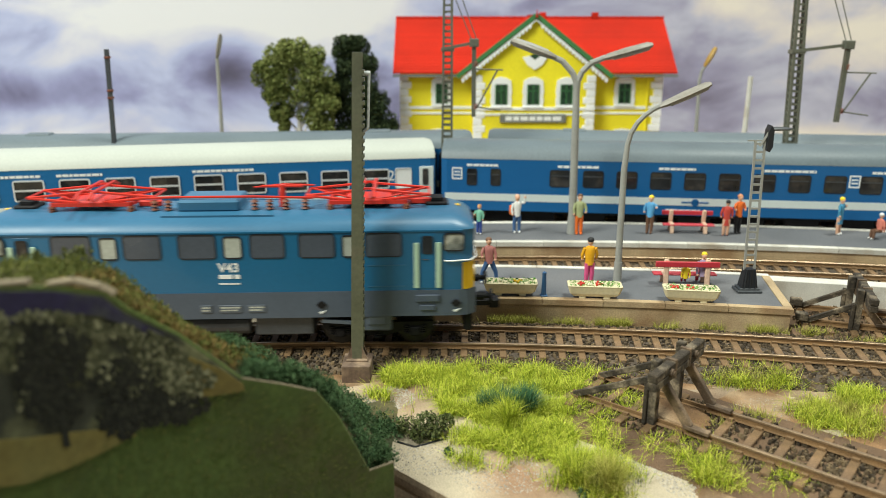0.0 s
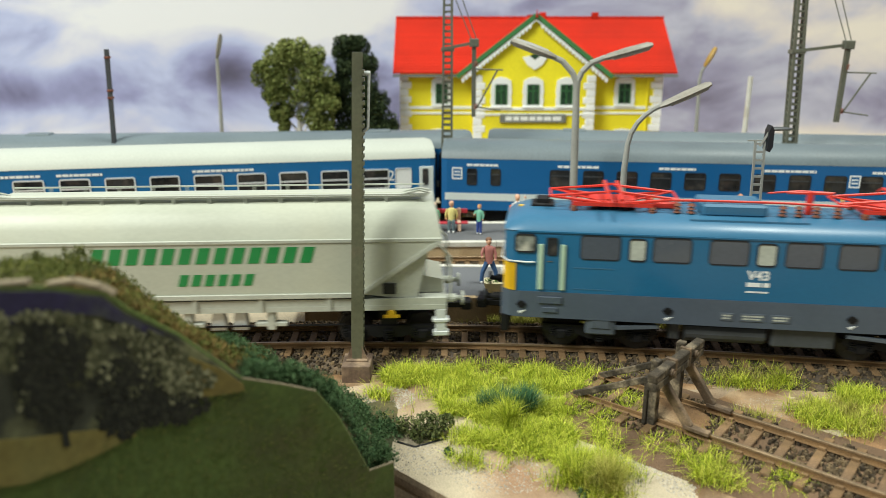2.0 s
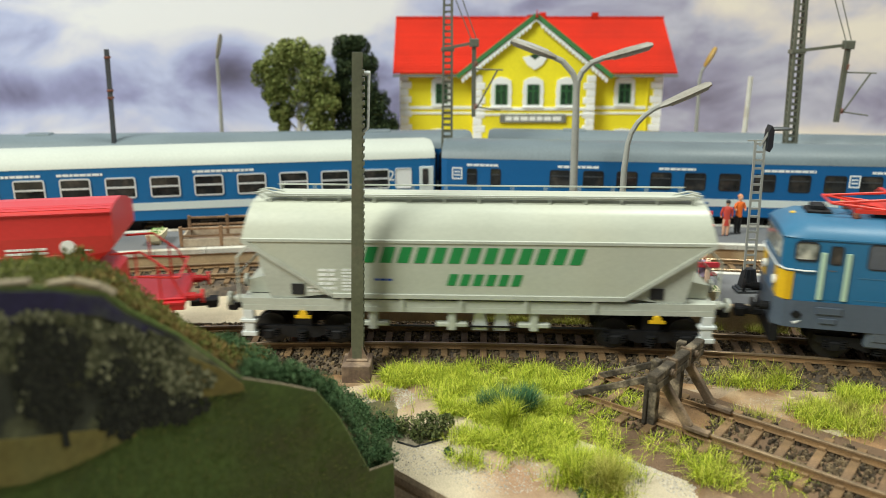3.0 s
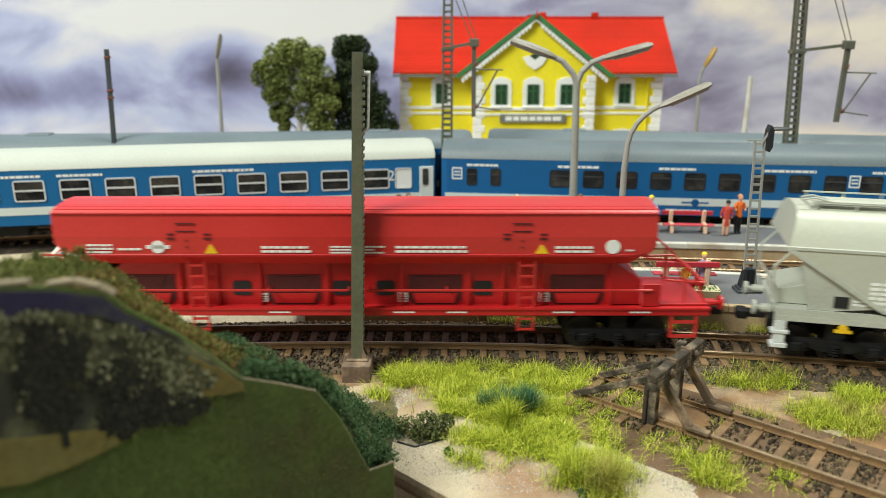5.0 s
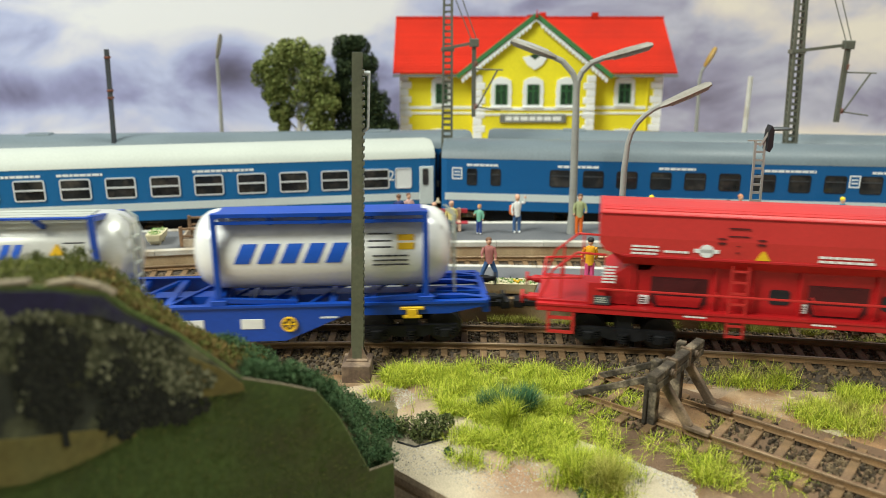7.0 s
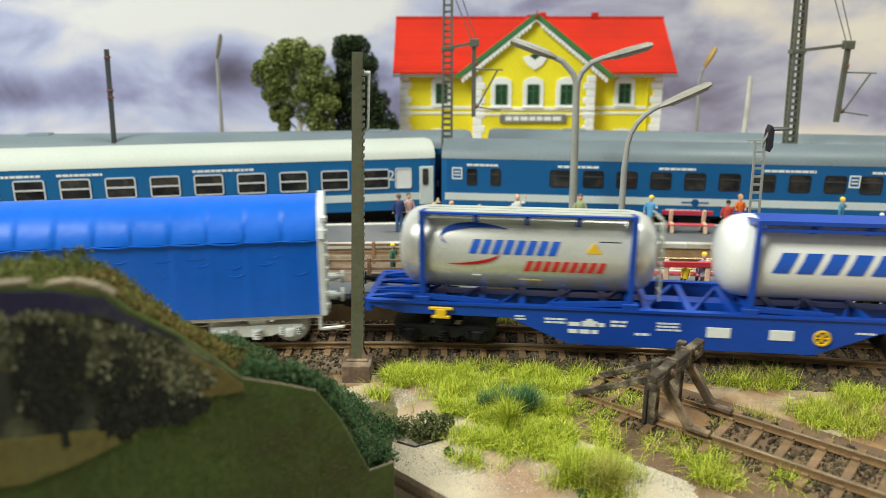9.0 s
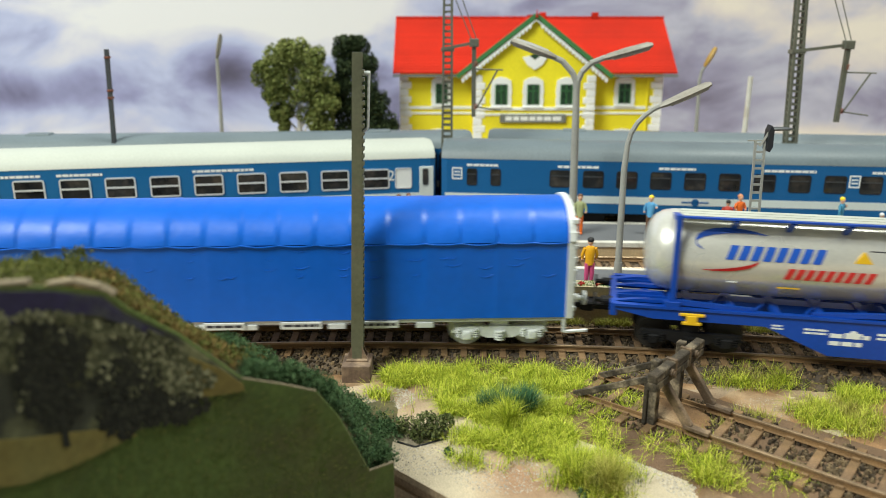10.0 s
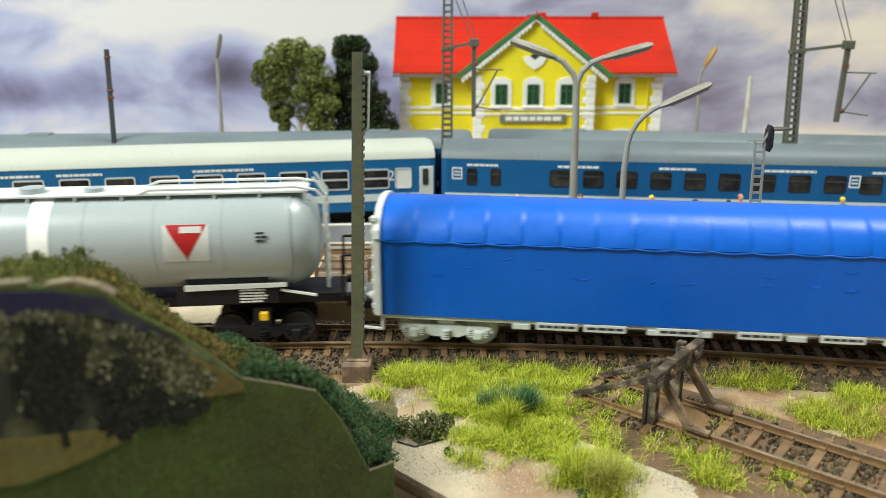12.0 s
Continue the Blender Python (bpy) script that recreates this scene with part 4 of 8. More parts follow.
# -- the red bulk wagon with a swing roof
def red_wagon():
    v = thing("bulk_wagon", "red swing-roof bulk goods wagon with white markings", "wagon")
    L = 99.0
    prof = [(-12.4, 31.8), (-17.0, 36.0), (-17.4, 42.5), (-16.8, 50.2), (-15.8, 51.1), (-11, 51.9), (-4, 52.3), (1, 52.0), (8, 50.4), (15.8, 47.6), (16.8, 46.8), (17.4, 42.5), (17.0, 36.0), (12.4, 31.8)]
    bm = bmesh.new()
    rings = []
    for x, low in ((-L, 40.0), (-L + 2, 37.4), (-L + 8, 0), (L - 8, 0), (L - 1.6, 37.0), (L, 39.0)):
        rings.append([(x, yy, max(zz, low + 0.1 * abs(yy) / 17)) for yy, zz in prof])
    loft(bm, rings)
    part("body", bm, RED_WAGON, v)
    bm = bmesh.new()
    for s in (-1, 1):
        box(bm, -L, L, s * 16.9 - 0.5, s * 16.9 + 0.5, 49.9 if s < 0 else 46.6, 50.6 if s < 0 else 47.2, 0.2)
        box(bm, -L + 7.5, L - 7.5, s * 17.0 - 0.5, s * 17.0 + 0.3, 35.6, 36.6, 0.2)
    part("roof_edge", bm, RED_LOW, v)
    for i in range(3):
        bm = bmesh.new()
        z = 51.0 + i * 0.3
        box(bm, -L + 1, L - 1, -(15.2 - i * 2.6) - 0.3, -(15.2 - i * 2.6) + 0.3, z, z + 0.35)
        part("roof_rib", bm, RED_WAGON, v)
    # lower hopper, set back; openings between posts are slabs with recess shade in their colour
    bm = bmesh.new()
    slab(bm, [(-92, 37.4), (-78, 30.4), (-78, 26), (78, 26), (78, 30.4), (92, 37.4)], -10.5, 10.5)
    part("hopper", bm, RED_LOW, v)
    bm = bmesh.new()
    slab(bm, [(-86, 16.8), (-86, 29.5), (-82, 29.8), (-78, 33.8), (78, 33.8), (86, 34), (86, 16.8)], -11.6, -11.4)
    slab(bm, [(-86, 16.8), (-86, 29.5), (-78, 33.8), (78, 33.8), (86, 34), (86, 16.8)], 13.4, 13.6)
    part("lower_side", bm, RED_LOW, v)
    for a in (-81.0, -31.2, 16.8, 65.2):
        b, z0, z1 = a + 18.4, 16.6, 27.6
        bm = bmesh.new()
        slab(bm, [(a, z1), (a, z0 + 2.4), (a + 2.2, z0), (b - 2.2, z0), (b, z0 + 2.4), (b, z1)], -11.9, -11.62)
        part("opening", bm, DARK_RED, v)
        bm = bmesh.new()
        slab(bm, [(a + 1.6, z0 + 4.4), (b - 1.6, z0 + 4.4), (b - 2.6, z0 + 1.0), (a + 2.6, z0 + 1.0)], -12.3, -11.9)
        part("flap", bm, RED_LOW, v)
        # sloping chute in front of the opening slab, its shade put into the dark red
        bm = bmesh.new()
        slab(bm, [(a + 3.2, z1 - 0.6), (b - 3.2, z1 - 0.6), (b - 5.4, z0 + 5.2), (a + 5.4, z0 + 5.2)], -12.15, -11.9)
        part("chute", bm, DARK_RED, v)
    for a in (-43.0, -8.8, 5.9, 39.2):
        b, z0, z1 = a + 6.4, 20.3, 25.4
        bm = bmesh.new()
        slab(bm, [(a, z0 + 0.7), (a + 0.7, z0), (b - 0.7, z0), (b, z0 + 0.7), (b, z1 - 0.7), (b - 0.7, z1), (a + 0.7, z1), (a, z1 - 0.7)], -11.95, -11.62)
        part("opening", bm, RUBBER, v)
    # bracing posts under the overhang
    for x in (-88, -60.5, -48, -33.6, -10.6, 14.6, 37.4, 49, 62.6, 86):
        bm = bmesh.new()
        slab(bm, [(x - 0.5, 16.8), (x + 0.5, 16.8), (x + 0.5, 33.6), (x - 0.5, 33.6)], -12.9, -11.6)
        part("side_post", bm, RED_LOW, v)
    # sill, hand rail, ladders
    bm = bmesh.new()
    for s in (-1, 1):
        box(bm, -119, 119, s * 15.6 - 0.7, s * 15.6 + 0.7, 14.4, 17.2, 0.2)
        box(bm, -119, 119, s * 15.6 - 1.1, s * 15.6 + 1.1, 16.6, 17.3)
    box(bm, -119, 119, -15, 15, 15.6, 16.8)
    part("frame", bm, RED_LOW, v)
    bm = bmesh.new()
    pipe(bm, [(-99, -15.9, 23.4), (-3, -15.9, 23.4)], 0.42, 6)
    pipe(bm, [(3, -15.9, 23.4), (99, -15.9, 23.4)], 0.42, 6)
    for x in (-99, -60, -30, -3, 3, 30, 62, 99):
        beam(bm, (x, -15.9, 23.4), (x, -11.6, 23.4), 0.5, 0.5)
    part("handrail", bm, RED_WAGON, v)
    for x in (-53.5, 56.7):
        bm = bmesh.new()
        for dx in (-2.6, 2.6):
            beam(bm, (x + dx, -15.8, 8.8), (x + dx, -15.8, 34), 0.6, 0.6)
        for k in range(7):
            beam(bm, (x - 2.6, -15.8, 9.4 + k * 3.8), (x + 2.6, -15.8, 9.4 + k * 3.8), 0.6, 0.7)
        part("ladder", bm, RED_WAGON, v)
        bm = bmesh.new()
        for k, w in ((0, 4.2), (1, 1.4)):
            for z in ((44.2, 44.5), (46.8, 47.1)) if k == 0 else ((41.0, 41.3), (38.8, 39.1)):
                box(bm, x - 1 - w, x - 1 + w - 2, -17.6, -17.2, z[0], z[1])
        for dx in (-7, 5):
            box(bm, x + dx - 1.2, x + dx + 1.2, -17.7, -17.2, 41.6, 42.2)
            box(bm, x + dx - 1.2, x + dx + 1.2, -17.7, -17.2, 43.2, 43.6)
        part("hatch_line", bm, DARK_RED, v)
    for s in (-1, 1):
        # end platform with railing and step
        bm = bmesh.new()
        box(bm, s * 107.5 - 11.5, s * 107.5 + 11.5, -14, 14, 16.9, 18.0, 0.2)
        box(bm, s * 99 - 3, s * 99 + 3, -15.6, -14.6, 17.5, 25.5, 0.2)
        slab(bm, [(s * 86, 33), (s * 96, 26), (s * 96, 17.3), (s * 86, 17.3)], -12.5, 12.5)
        part("end_platform", bm, RED_LOW, v)
        bm = bmesh.new()
        for yy in (-12.5, 12.5):
            for pts in ([(s * 96, yy, 34.5), (s * 106, yy, 34.8), (s * 114, yy, 28), (s * 118, yy, 18)], [(s * 104, yy, 34.8), (s * 104, yy, 26), (s * 117.5, yy, 25)],
                        [(s * 111, yy, 17), (s * 111, yy, 30.5)], [(s * 117.5, yy, 25), (s * 117.5, 0, 25)]):
                bm = bmesh.new()
                pipe(bm, pts, 0.42, 6)
                part("railing", bm, RED_WAGON, v)
        bm = bmesh.new()
        for dx in (-4.2, 4.2):
            beam(bm, (s * 110.6 + dx, -15.6, 6.4), (s * 110.6 + dx, -15.6, 17), 0.9, 0.9)
        for z in (6.8, 12.0):
            beam(bm, (s * 110.6 - 4.6, -15.6, z), (s * 110.6 + 4.6, -15.6, z), 1.0, 0.9)
        part("step", bm, RED_WAGON, v)
        buffers(v, s * 118.6, 17, RED_LOW, s)
        bogie(v, s * 89, 24, 5.8, 13.2, 15)
    rng = random.Random(8)
    y = -17.42
    for a, b, z0, z1, n in ((-88.5, -79.3, 36.6, 40.2, 3), (-78.2, -70.2, 37.6, 38.9, 1), (-31, -11.2, 36.8, 39.6, 2), (-8.4, 10.2, 36.6, 39.6, 3), (13.1, 38.0, 36.8, 39.7, 2), (65.6, 79.4, 36.8, 39.6, 2), (89, 91.4, 37.4, 38.4, 1)):
        bars(v, "marking", a, b, z0, z1, y, n, WHITE, rng)
    bm = bmesh.new()
    rod(bm, (-65.0, y - 0.1, 39.0), (-65.0, y + 0.3, 39.0), 2.2, n=20)
    box(bm, -68.8, -61.2, y - 0.1, y + 0.3, 38.4, 39.6)
    part("round_emblem", bm, WHITE, v)
    bm = bmesh.new()
    rod(bm, (84.6, y - 0.1, 39.1), (84.6, y + 0.3, 39.1), 2.4, n=20)
    part("round_emblem", bm, WHITE, v)
    for x in (-47.6, 61.3):
        bm = bmesh.new()
        slab(bm, [(x - 2.2, 36.8), (x + 2.2, 36.8), (x + 0.3, 39.8), (x - 0.3, 39.8)], y - 0.12, y + 0.2)
        part("warning_sign", bm, YELLOW_PAINT, v)
    for x, z0, z1, w in ((-89.2, 18.2, 20.4, 3), (-83.1, 17.8, 20.8, 2.4), (-32.6, 18.0, 21.0, 2.2), (15.0, 18.0, 21.2, 2.4), (63.3, 18.0, 21.2, 2.6)):
        bm = bmesh.new()
        box(bm, x - w / 1.6, x + w / 1.6, -12.3, -11.6, z0, z1)
        pl = part("data_plate", bm, WHITE, v)
        bars(pl, "plate_mark", x - w / 2, x + w / 2, z0 + 0.3, z1 - 0.3, -12.3, 3, DARK_RED, rng)
    bars(v, "marking", -97.5, -92.5, 25.5, 32, -15.9, 6, WHITE, rng)
    bm = bmesh.new()
    box(bm, -99.8, -94.4, -15.9, -15.6, 17.8, 21.0)
    pl = part("data_plate", bm, DARK_GEAR, v)
    bars(pl, "plate_mark", -99.2, -95.0, 18.4, 20.6, -15.95, 3, HOP_GREY, rng)
    for x in (-70, -30, 12, 30, 66, 92):
        bars(v, "sill_marking", x, x + 7, 15.2, 16.2, -16.35, 1, WHITE, rng)
    TRAIN.append((v, -447.5, 80))


# dark red for painted recess shade, hatch lines and plate marks
DARK_RED = mat("dark_red_shade_and_marks", (0.07, 0.006, 0.008), 0.6, vary=0.2, bump=0.05)
red_wagon()


# -- the blue container wagon with two tank containers
def container_wagon():
    v = thing("container_wagon", "blue container carrier wagon with black bogies", "wagon")
    bm = bmesh.new()
    for s in (-1, 1):
        slab(bm, [(-109, 16.2), (-109, 18.2), (109, 18.2), (109, 16.2), (96, 13.6), (60, 13.6), (40, 5.0), (-40, 5.0), (-60, 13.6), (-96, 13.6)], s * 15.4 - 0.7, s * 15.4 + 0.7)
        box(bm, -109, 109, s * 15.6 - 1.2, s * 15.6 + 1.2, 17.4, 18.3)
    part("side_beam", bm, BLUE_FRAME, v)
    bm = bmesh.new()
    for x in range(-98, 99, 14):
        box(bm, x - 1.2, x + 1.2, -15, 15, 15.6, 17.6)
    for k in range(-6, 6):
        beam(bm, (k * 16.0, -14, 17.0), (k * 16.0 + 14, 14, 17.0), 1.1, 1.2)
    box(bm, -109, 109, -3, 3, 13.0, 17.0)
    for s in (-1, 1):
        box(bm, s * 109 - 1.2, s * 109 + 1.2, -15, 15, 13.2, 18.2, 0.3)
        for yy in (-11, -5.5, 5.5, 11):
            beam(bm, (s * 88, yy, 17.5), (s * 109, yy, 17.5), 1.4, 1.3)
        for yy in (-12, -4, 4, 12):
            slab(bm, [(s * 109, 18.1), (s * 92, 18.1), (s * 92, 19.2), (s * 101, 19.2)], yy - 1.0, yy + 1.0)
    part("deck_frame", bm, BLUE_FRAME, v)
    for s in (-1, 1):
        bogie(v, s * 83, 24, 5.8, 13.2, 14)
        buffers(v, s * 109.6, 17, BLACK, s)
        bm = bmesh.new()
        box(bm, s * 83.3 - 4, s * 83.3 + 4, -17.4, -16.3, 15.6, 16.6, 0.2)
        box(bm, s * 83.3 - 1.8, s * 83.3 + 1.8, -17.6, -16.4, 13.2, 16, 0.3)
        box(bm, s * 83.3 - 3, s * 83.3 + 3, -17.6, -16.4, 12.6, 13.6, 0.2)
        part("brake_handle", bm, YELLOW_PAINT, v, "yellow brake change handle")
    rng = random.Random(9)
    for a, b, z0, z1, n in ((-48, -40, 12, 14.4, 2), (-40, -28, 8.4, 13.6, 2), (-26, -20, 11.6, 14.4, 2), (-18, -13, 8.8, 10.4, 1), (-11, -2, 11, 14.4, 3), (52, 58, 12.6, 13.8, 1), (-58, -54, 12.8, 14.8, 2)):
        bars(v, "marking", a, b, z0, z1, -16.15, n, WHITE, rng)
    for x in (9, 29):
        bm = bmesh.new()
        box(bm, x - 3.8, x + 3.8, -16.35, -16.0, 9.6, 13.2, 0.1)
        part("data_plate", bm, WHITE, v)
    bm = bmesh.new()
    rod(bm, (-33, -16.1, 13.1), (-33, -16.3, 13.1), 1.3, n=16)
    box(bm, -35.6, -30.4, -16.28, -16.05, 12.7, 13.5)
    part("round_emblem", bm, WHITE, v)
    bm = bmesh.new()
    for k in range(20):
        a, b = k * math.pi / 10, (k + 1) * math.pi / 10
        pipe(bm, [(41.5 + 2.4 * math.cos(a), -16.6, 11.2 + 2.4 * math.sin(a)), (41.5 + 2.4 * math.cos(b), -16.6, 11.2 + 2.4 * math.sin(b))], 0.45, 6)
    for k in range(3):
        a = k * math.pi / 3
        pipe(bm, [(41.5 + 2.4 * math.cos(a), -16.6, 11.2 + 2.4 * math.sin(a)), (41.5 - 2.4 * math.cos(a), -16.6, 11.2 - 2.4 * math.sin(a))], 0.3, 6)
    part("hand_wheel", bm, YELLOW_PAINT, v, "yellow brake hand wheel")
    TRAIN.append((v, -696.5, 81))

    for cx, shell_m, name in ((53.3, TANK_WHITE, "white"), (-55.0, TANK_SILVER, "silver")):
        c = thing("tank_container", "%s tank container in a blue steel frame" % ("glossy white and grey" if name == "white" else "shiny silver"), "container", group="tank containers on the wagon")
        c.parent = None
        r, zc, half = 14.2, 33.9, 34.9
        bm = bmesh.new()
        rings = []
        for x, k in ((-44.6, 0.12), (-44.2, 0.4), (-43.3, 0.64), (-41.6, 0.83), (-39, 0.95), (-35.5, 1), (35.5, 1), (39, 0.95), (41.6, 0.83), (43.3, 0.64), (44.2, 0.4), (44.6, 0.12)):
            rings.append([(x, r * k * math.cos(a), zc + r * k * math.sin(a)) for a in [i * math.pi / 16 for i in range(32)]])
        loft(bm, rings)
        part("tank", bm, shell_m, c, smooth=True)
        for s in (-1, 1):
            bm = bmesh.new()
            for yy in (-15.2, 15.2):
                beam(bm, (s * half, yy, 18.4), (s * half, yy, 50 if yy < 0 else 44.6), 1.8, 1.9, bevel=0.2)
                box(bm, s * half - 2.6, s * half + 2.6, yy - 1.5, yy + 1.5, 18.0, 20.2, 0.2)
            beam(bm, (s * half, -15, 19.2), (s * half, 15, 19.2), 2, 1.8)
            beam(bm, (s * half, -15, 48.8), (s * half, 15, 44.0), 2, 1.8)
            part("end_frame", bm, BLUE_FRAME, c)
        bm = bmesh.new()
        for yy in (-15.2, 15.2):
            top = 49.2 if yy < 0 else 44.2
            beam(bm, (-half, yy, top), (half, yy, top), 1.4, 1.3 if name == "white" else 0.6)
            beam(bm, (-half, yy, 20.0), (-half + 26, yy, 18.6), 1.4, 1.6)
            beam(bm, (half, yy, 20.0), (half - 26, yy, 18.6), 1.4, 1.6)
            for x in (-17, 0, 17):
                beam(bm, (x, yy, top - 0.4), (x, yy * 0.6, 44.8), 1.6, 1.2)
            if name == "white" and yy < 0:
                box(bm, -half, half, yy - 0.5, yy + 0.5, 46.2, 47.2)
        part("side_rail", bm, BLUE_FRAME, c)
        bm = bmesh.new()
        if name == "white":
            box(bm, -half + 1, half - 1, -14, -3.5, 49.0, 49.5)
            part("walkway", bm, BLUE_FRAME, c)
        else:
            for yy in (-12.4, -9, -5.6):
                box(bm, -half + 1, half - 1, yy - 1.5, yy + 1.5, 49.0, 49.5)
            part("walkway", bm, HOP_GREY, c, "grey grating walkway on top")
        bm = bmesh.new()
        for yy in (-9, -3):
            pipe(bm, [(45.2, yy, 19), (45.2, yy, 46.5), (42, yy, 49)], 0.4, 6)
        for k in range(6):
            pipe(bm, [(45.2, -9, 22 + k * 4.6), (45.2, -3, 22 + k * 4.6)], 0.35, 6)
        part("end_ladder", bm, HOP_GREY, c)

        def bulge(z):
            return -math.sqrt(max(0.0, r * r - (z - zc) ** 2))
        rng = random.Random(21)
        if name == "white":
            glyphs(c, "word_mark", -30, 8, 32.2, 38.9, 0, 5, BLUE_PRINT, 0.45, bulge, 0.34)
            for z0, h in ((40.0, 2.4), (37.4, 2.2)):
                bm = bmesh.new()
                slab(bm, [(25.5, z0 - h / 2), (31, z0 - h / 2), (31, z0 + h / 2), (25.5, z0 + h / 2)], bulge(z0) - 0.35, bulge(z0) + 0.3)
                part("hazard_plate", bm, YELLOW_PAINT, c)
            for z in (41.4, 39.2, 37.2, 34.2, 32.6, 31.0):
                bars(c, "marking", 15.5 if z > 36 else 17, 23.5 if z > 36 else 29, z - 0.5, z + 0.5, bulge(z) - 0.1, 1, DARK_PRINT, rng)
        else:
            glyphs(c, "word_mark", -19.6, 10.6, 35.4, 40.0, 0, 8, BLUE_PRINT, 0.35, bulge, 0.36)
            glyphs(c, "word_mark", -1.0, 26.0, 29.6, 33.4, 0, 9, RED_PRINT, 0.35, bulge, 0.36)
            bm = bmesh.new()
            ring = [(-14 + 15 * math.cos(a), 40.2 + 3.4 * math.sin(a)) for a in [radians(60 + k * 17) for k in range(10)]]
            for k in range(9):
                (xa, za), (xb, zb) = ring[k], ring[k + 1]
                t0, t1 = 1.6 * math.sin(k / 9 * 3.1) + 0.15, 1.6 * math.sin((k + 1) / 9 * 3.1) + 0.15
                q = [bm.verts.new((x, bulge(z) - 0.3, z)) for x, z in ((xa, za), (xb, zb), (xb, zb + t1), (xa, za + t0))]
                bm.faces.new(q)
            bmesh.ops.solidify(bm, geom=bm.faces[:], thickness=0.06)
            part("swoosh", bm, BLUE_PRINT, c)
            bm = bmesh.new()
            ring = [(-22 + 13 * math.cos(a), 35.2 + 4.0 * math.sin(a)) for a in [radians(-110 + k * 15) for k in range(9)]]
            for k in range(8):
                (xa, za), (xb, zb) = ring[k], ring[k + 1]
                t0, t1 = 1.1 * math.sin(k / 8 * 3.1) + 0.1, 1.1 * math.sin((k + 1) / 8 * 3.1) + 0.1
                q = [bm.verts.new((x, bulge(z) - 0.3, z)) for x, z in ((xa, za), (xb, zb), (xb, zb + t1), (xa, za + t0))]
                bm.faces.new(q)
            bmesh.ops.solidify(bm, geom=bm.faces[:], thickness=0.06)
            part("swoosh", bm, RED_PRINT, c)
            bm = bmesh.new()
            slab(bm, [(19.5, 36.4), (25, 36.4), (22.3, 40.2)], bulge(38) - 0.5, bulge(38) + 0.6)
            part("hazard_plate", bm, YELLOW_PAINT, c)
            bars(c, "marking", 24, 31, 39.8, 40.6, bulge(40.4) - 0.1, 1, DARK_PRINT, rng)
            bars(c, "marking", -2, 5, 25.6, 26.6, bulge(26) - 0.1, 1, YELLOW_PAINT, rng)
            bars(c, "panel_mark", -18, -15, 27, 27.9, bulge(28) - 0.1, 1, WHITE, rng)
        TRAIN.append((c, (-696.5, cx), 81))


container_wagon()


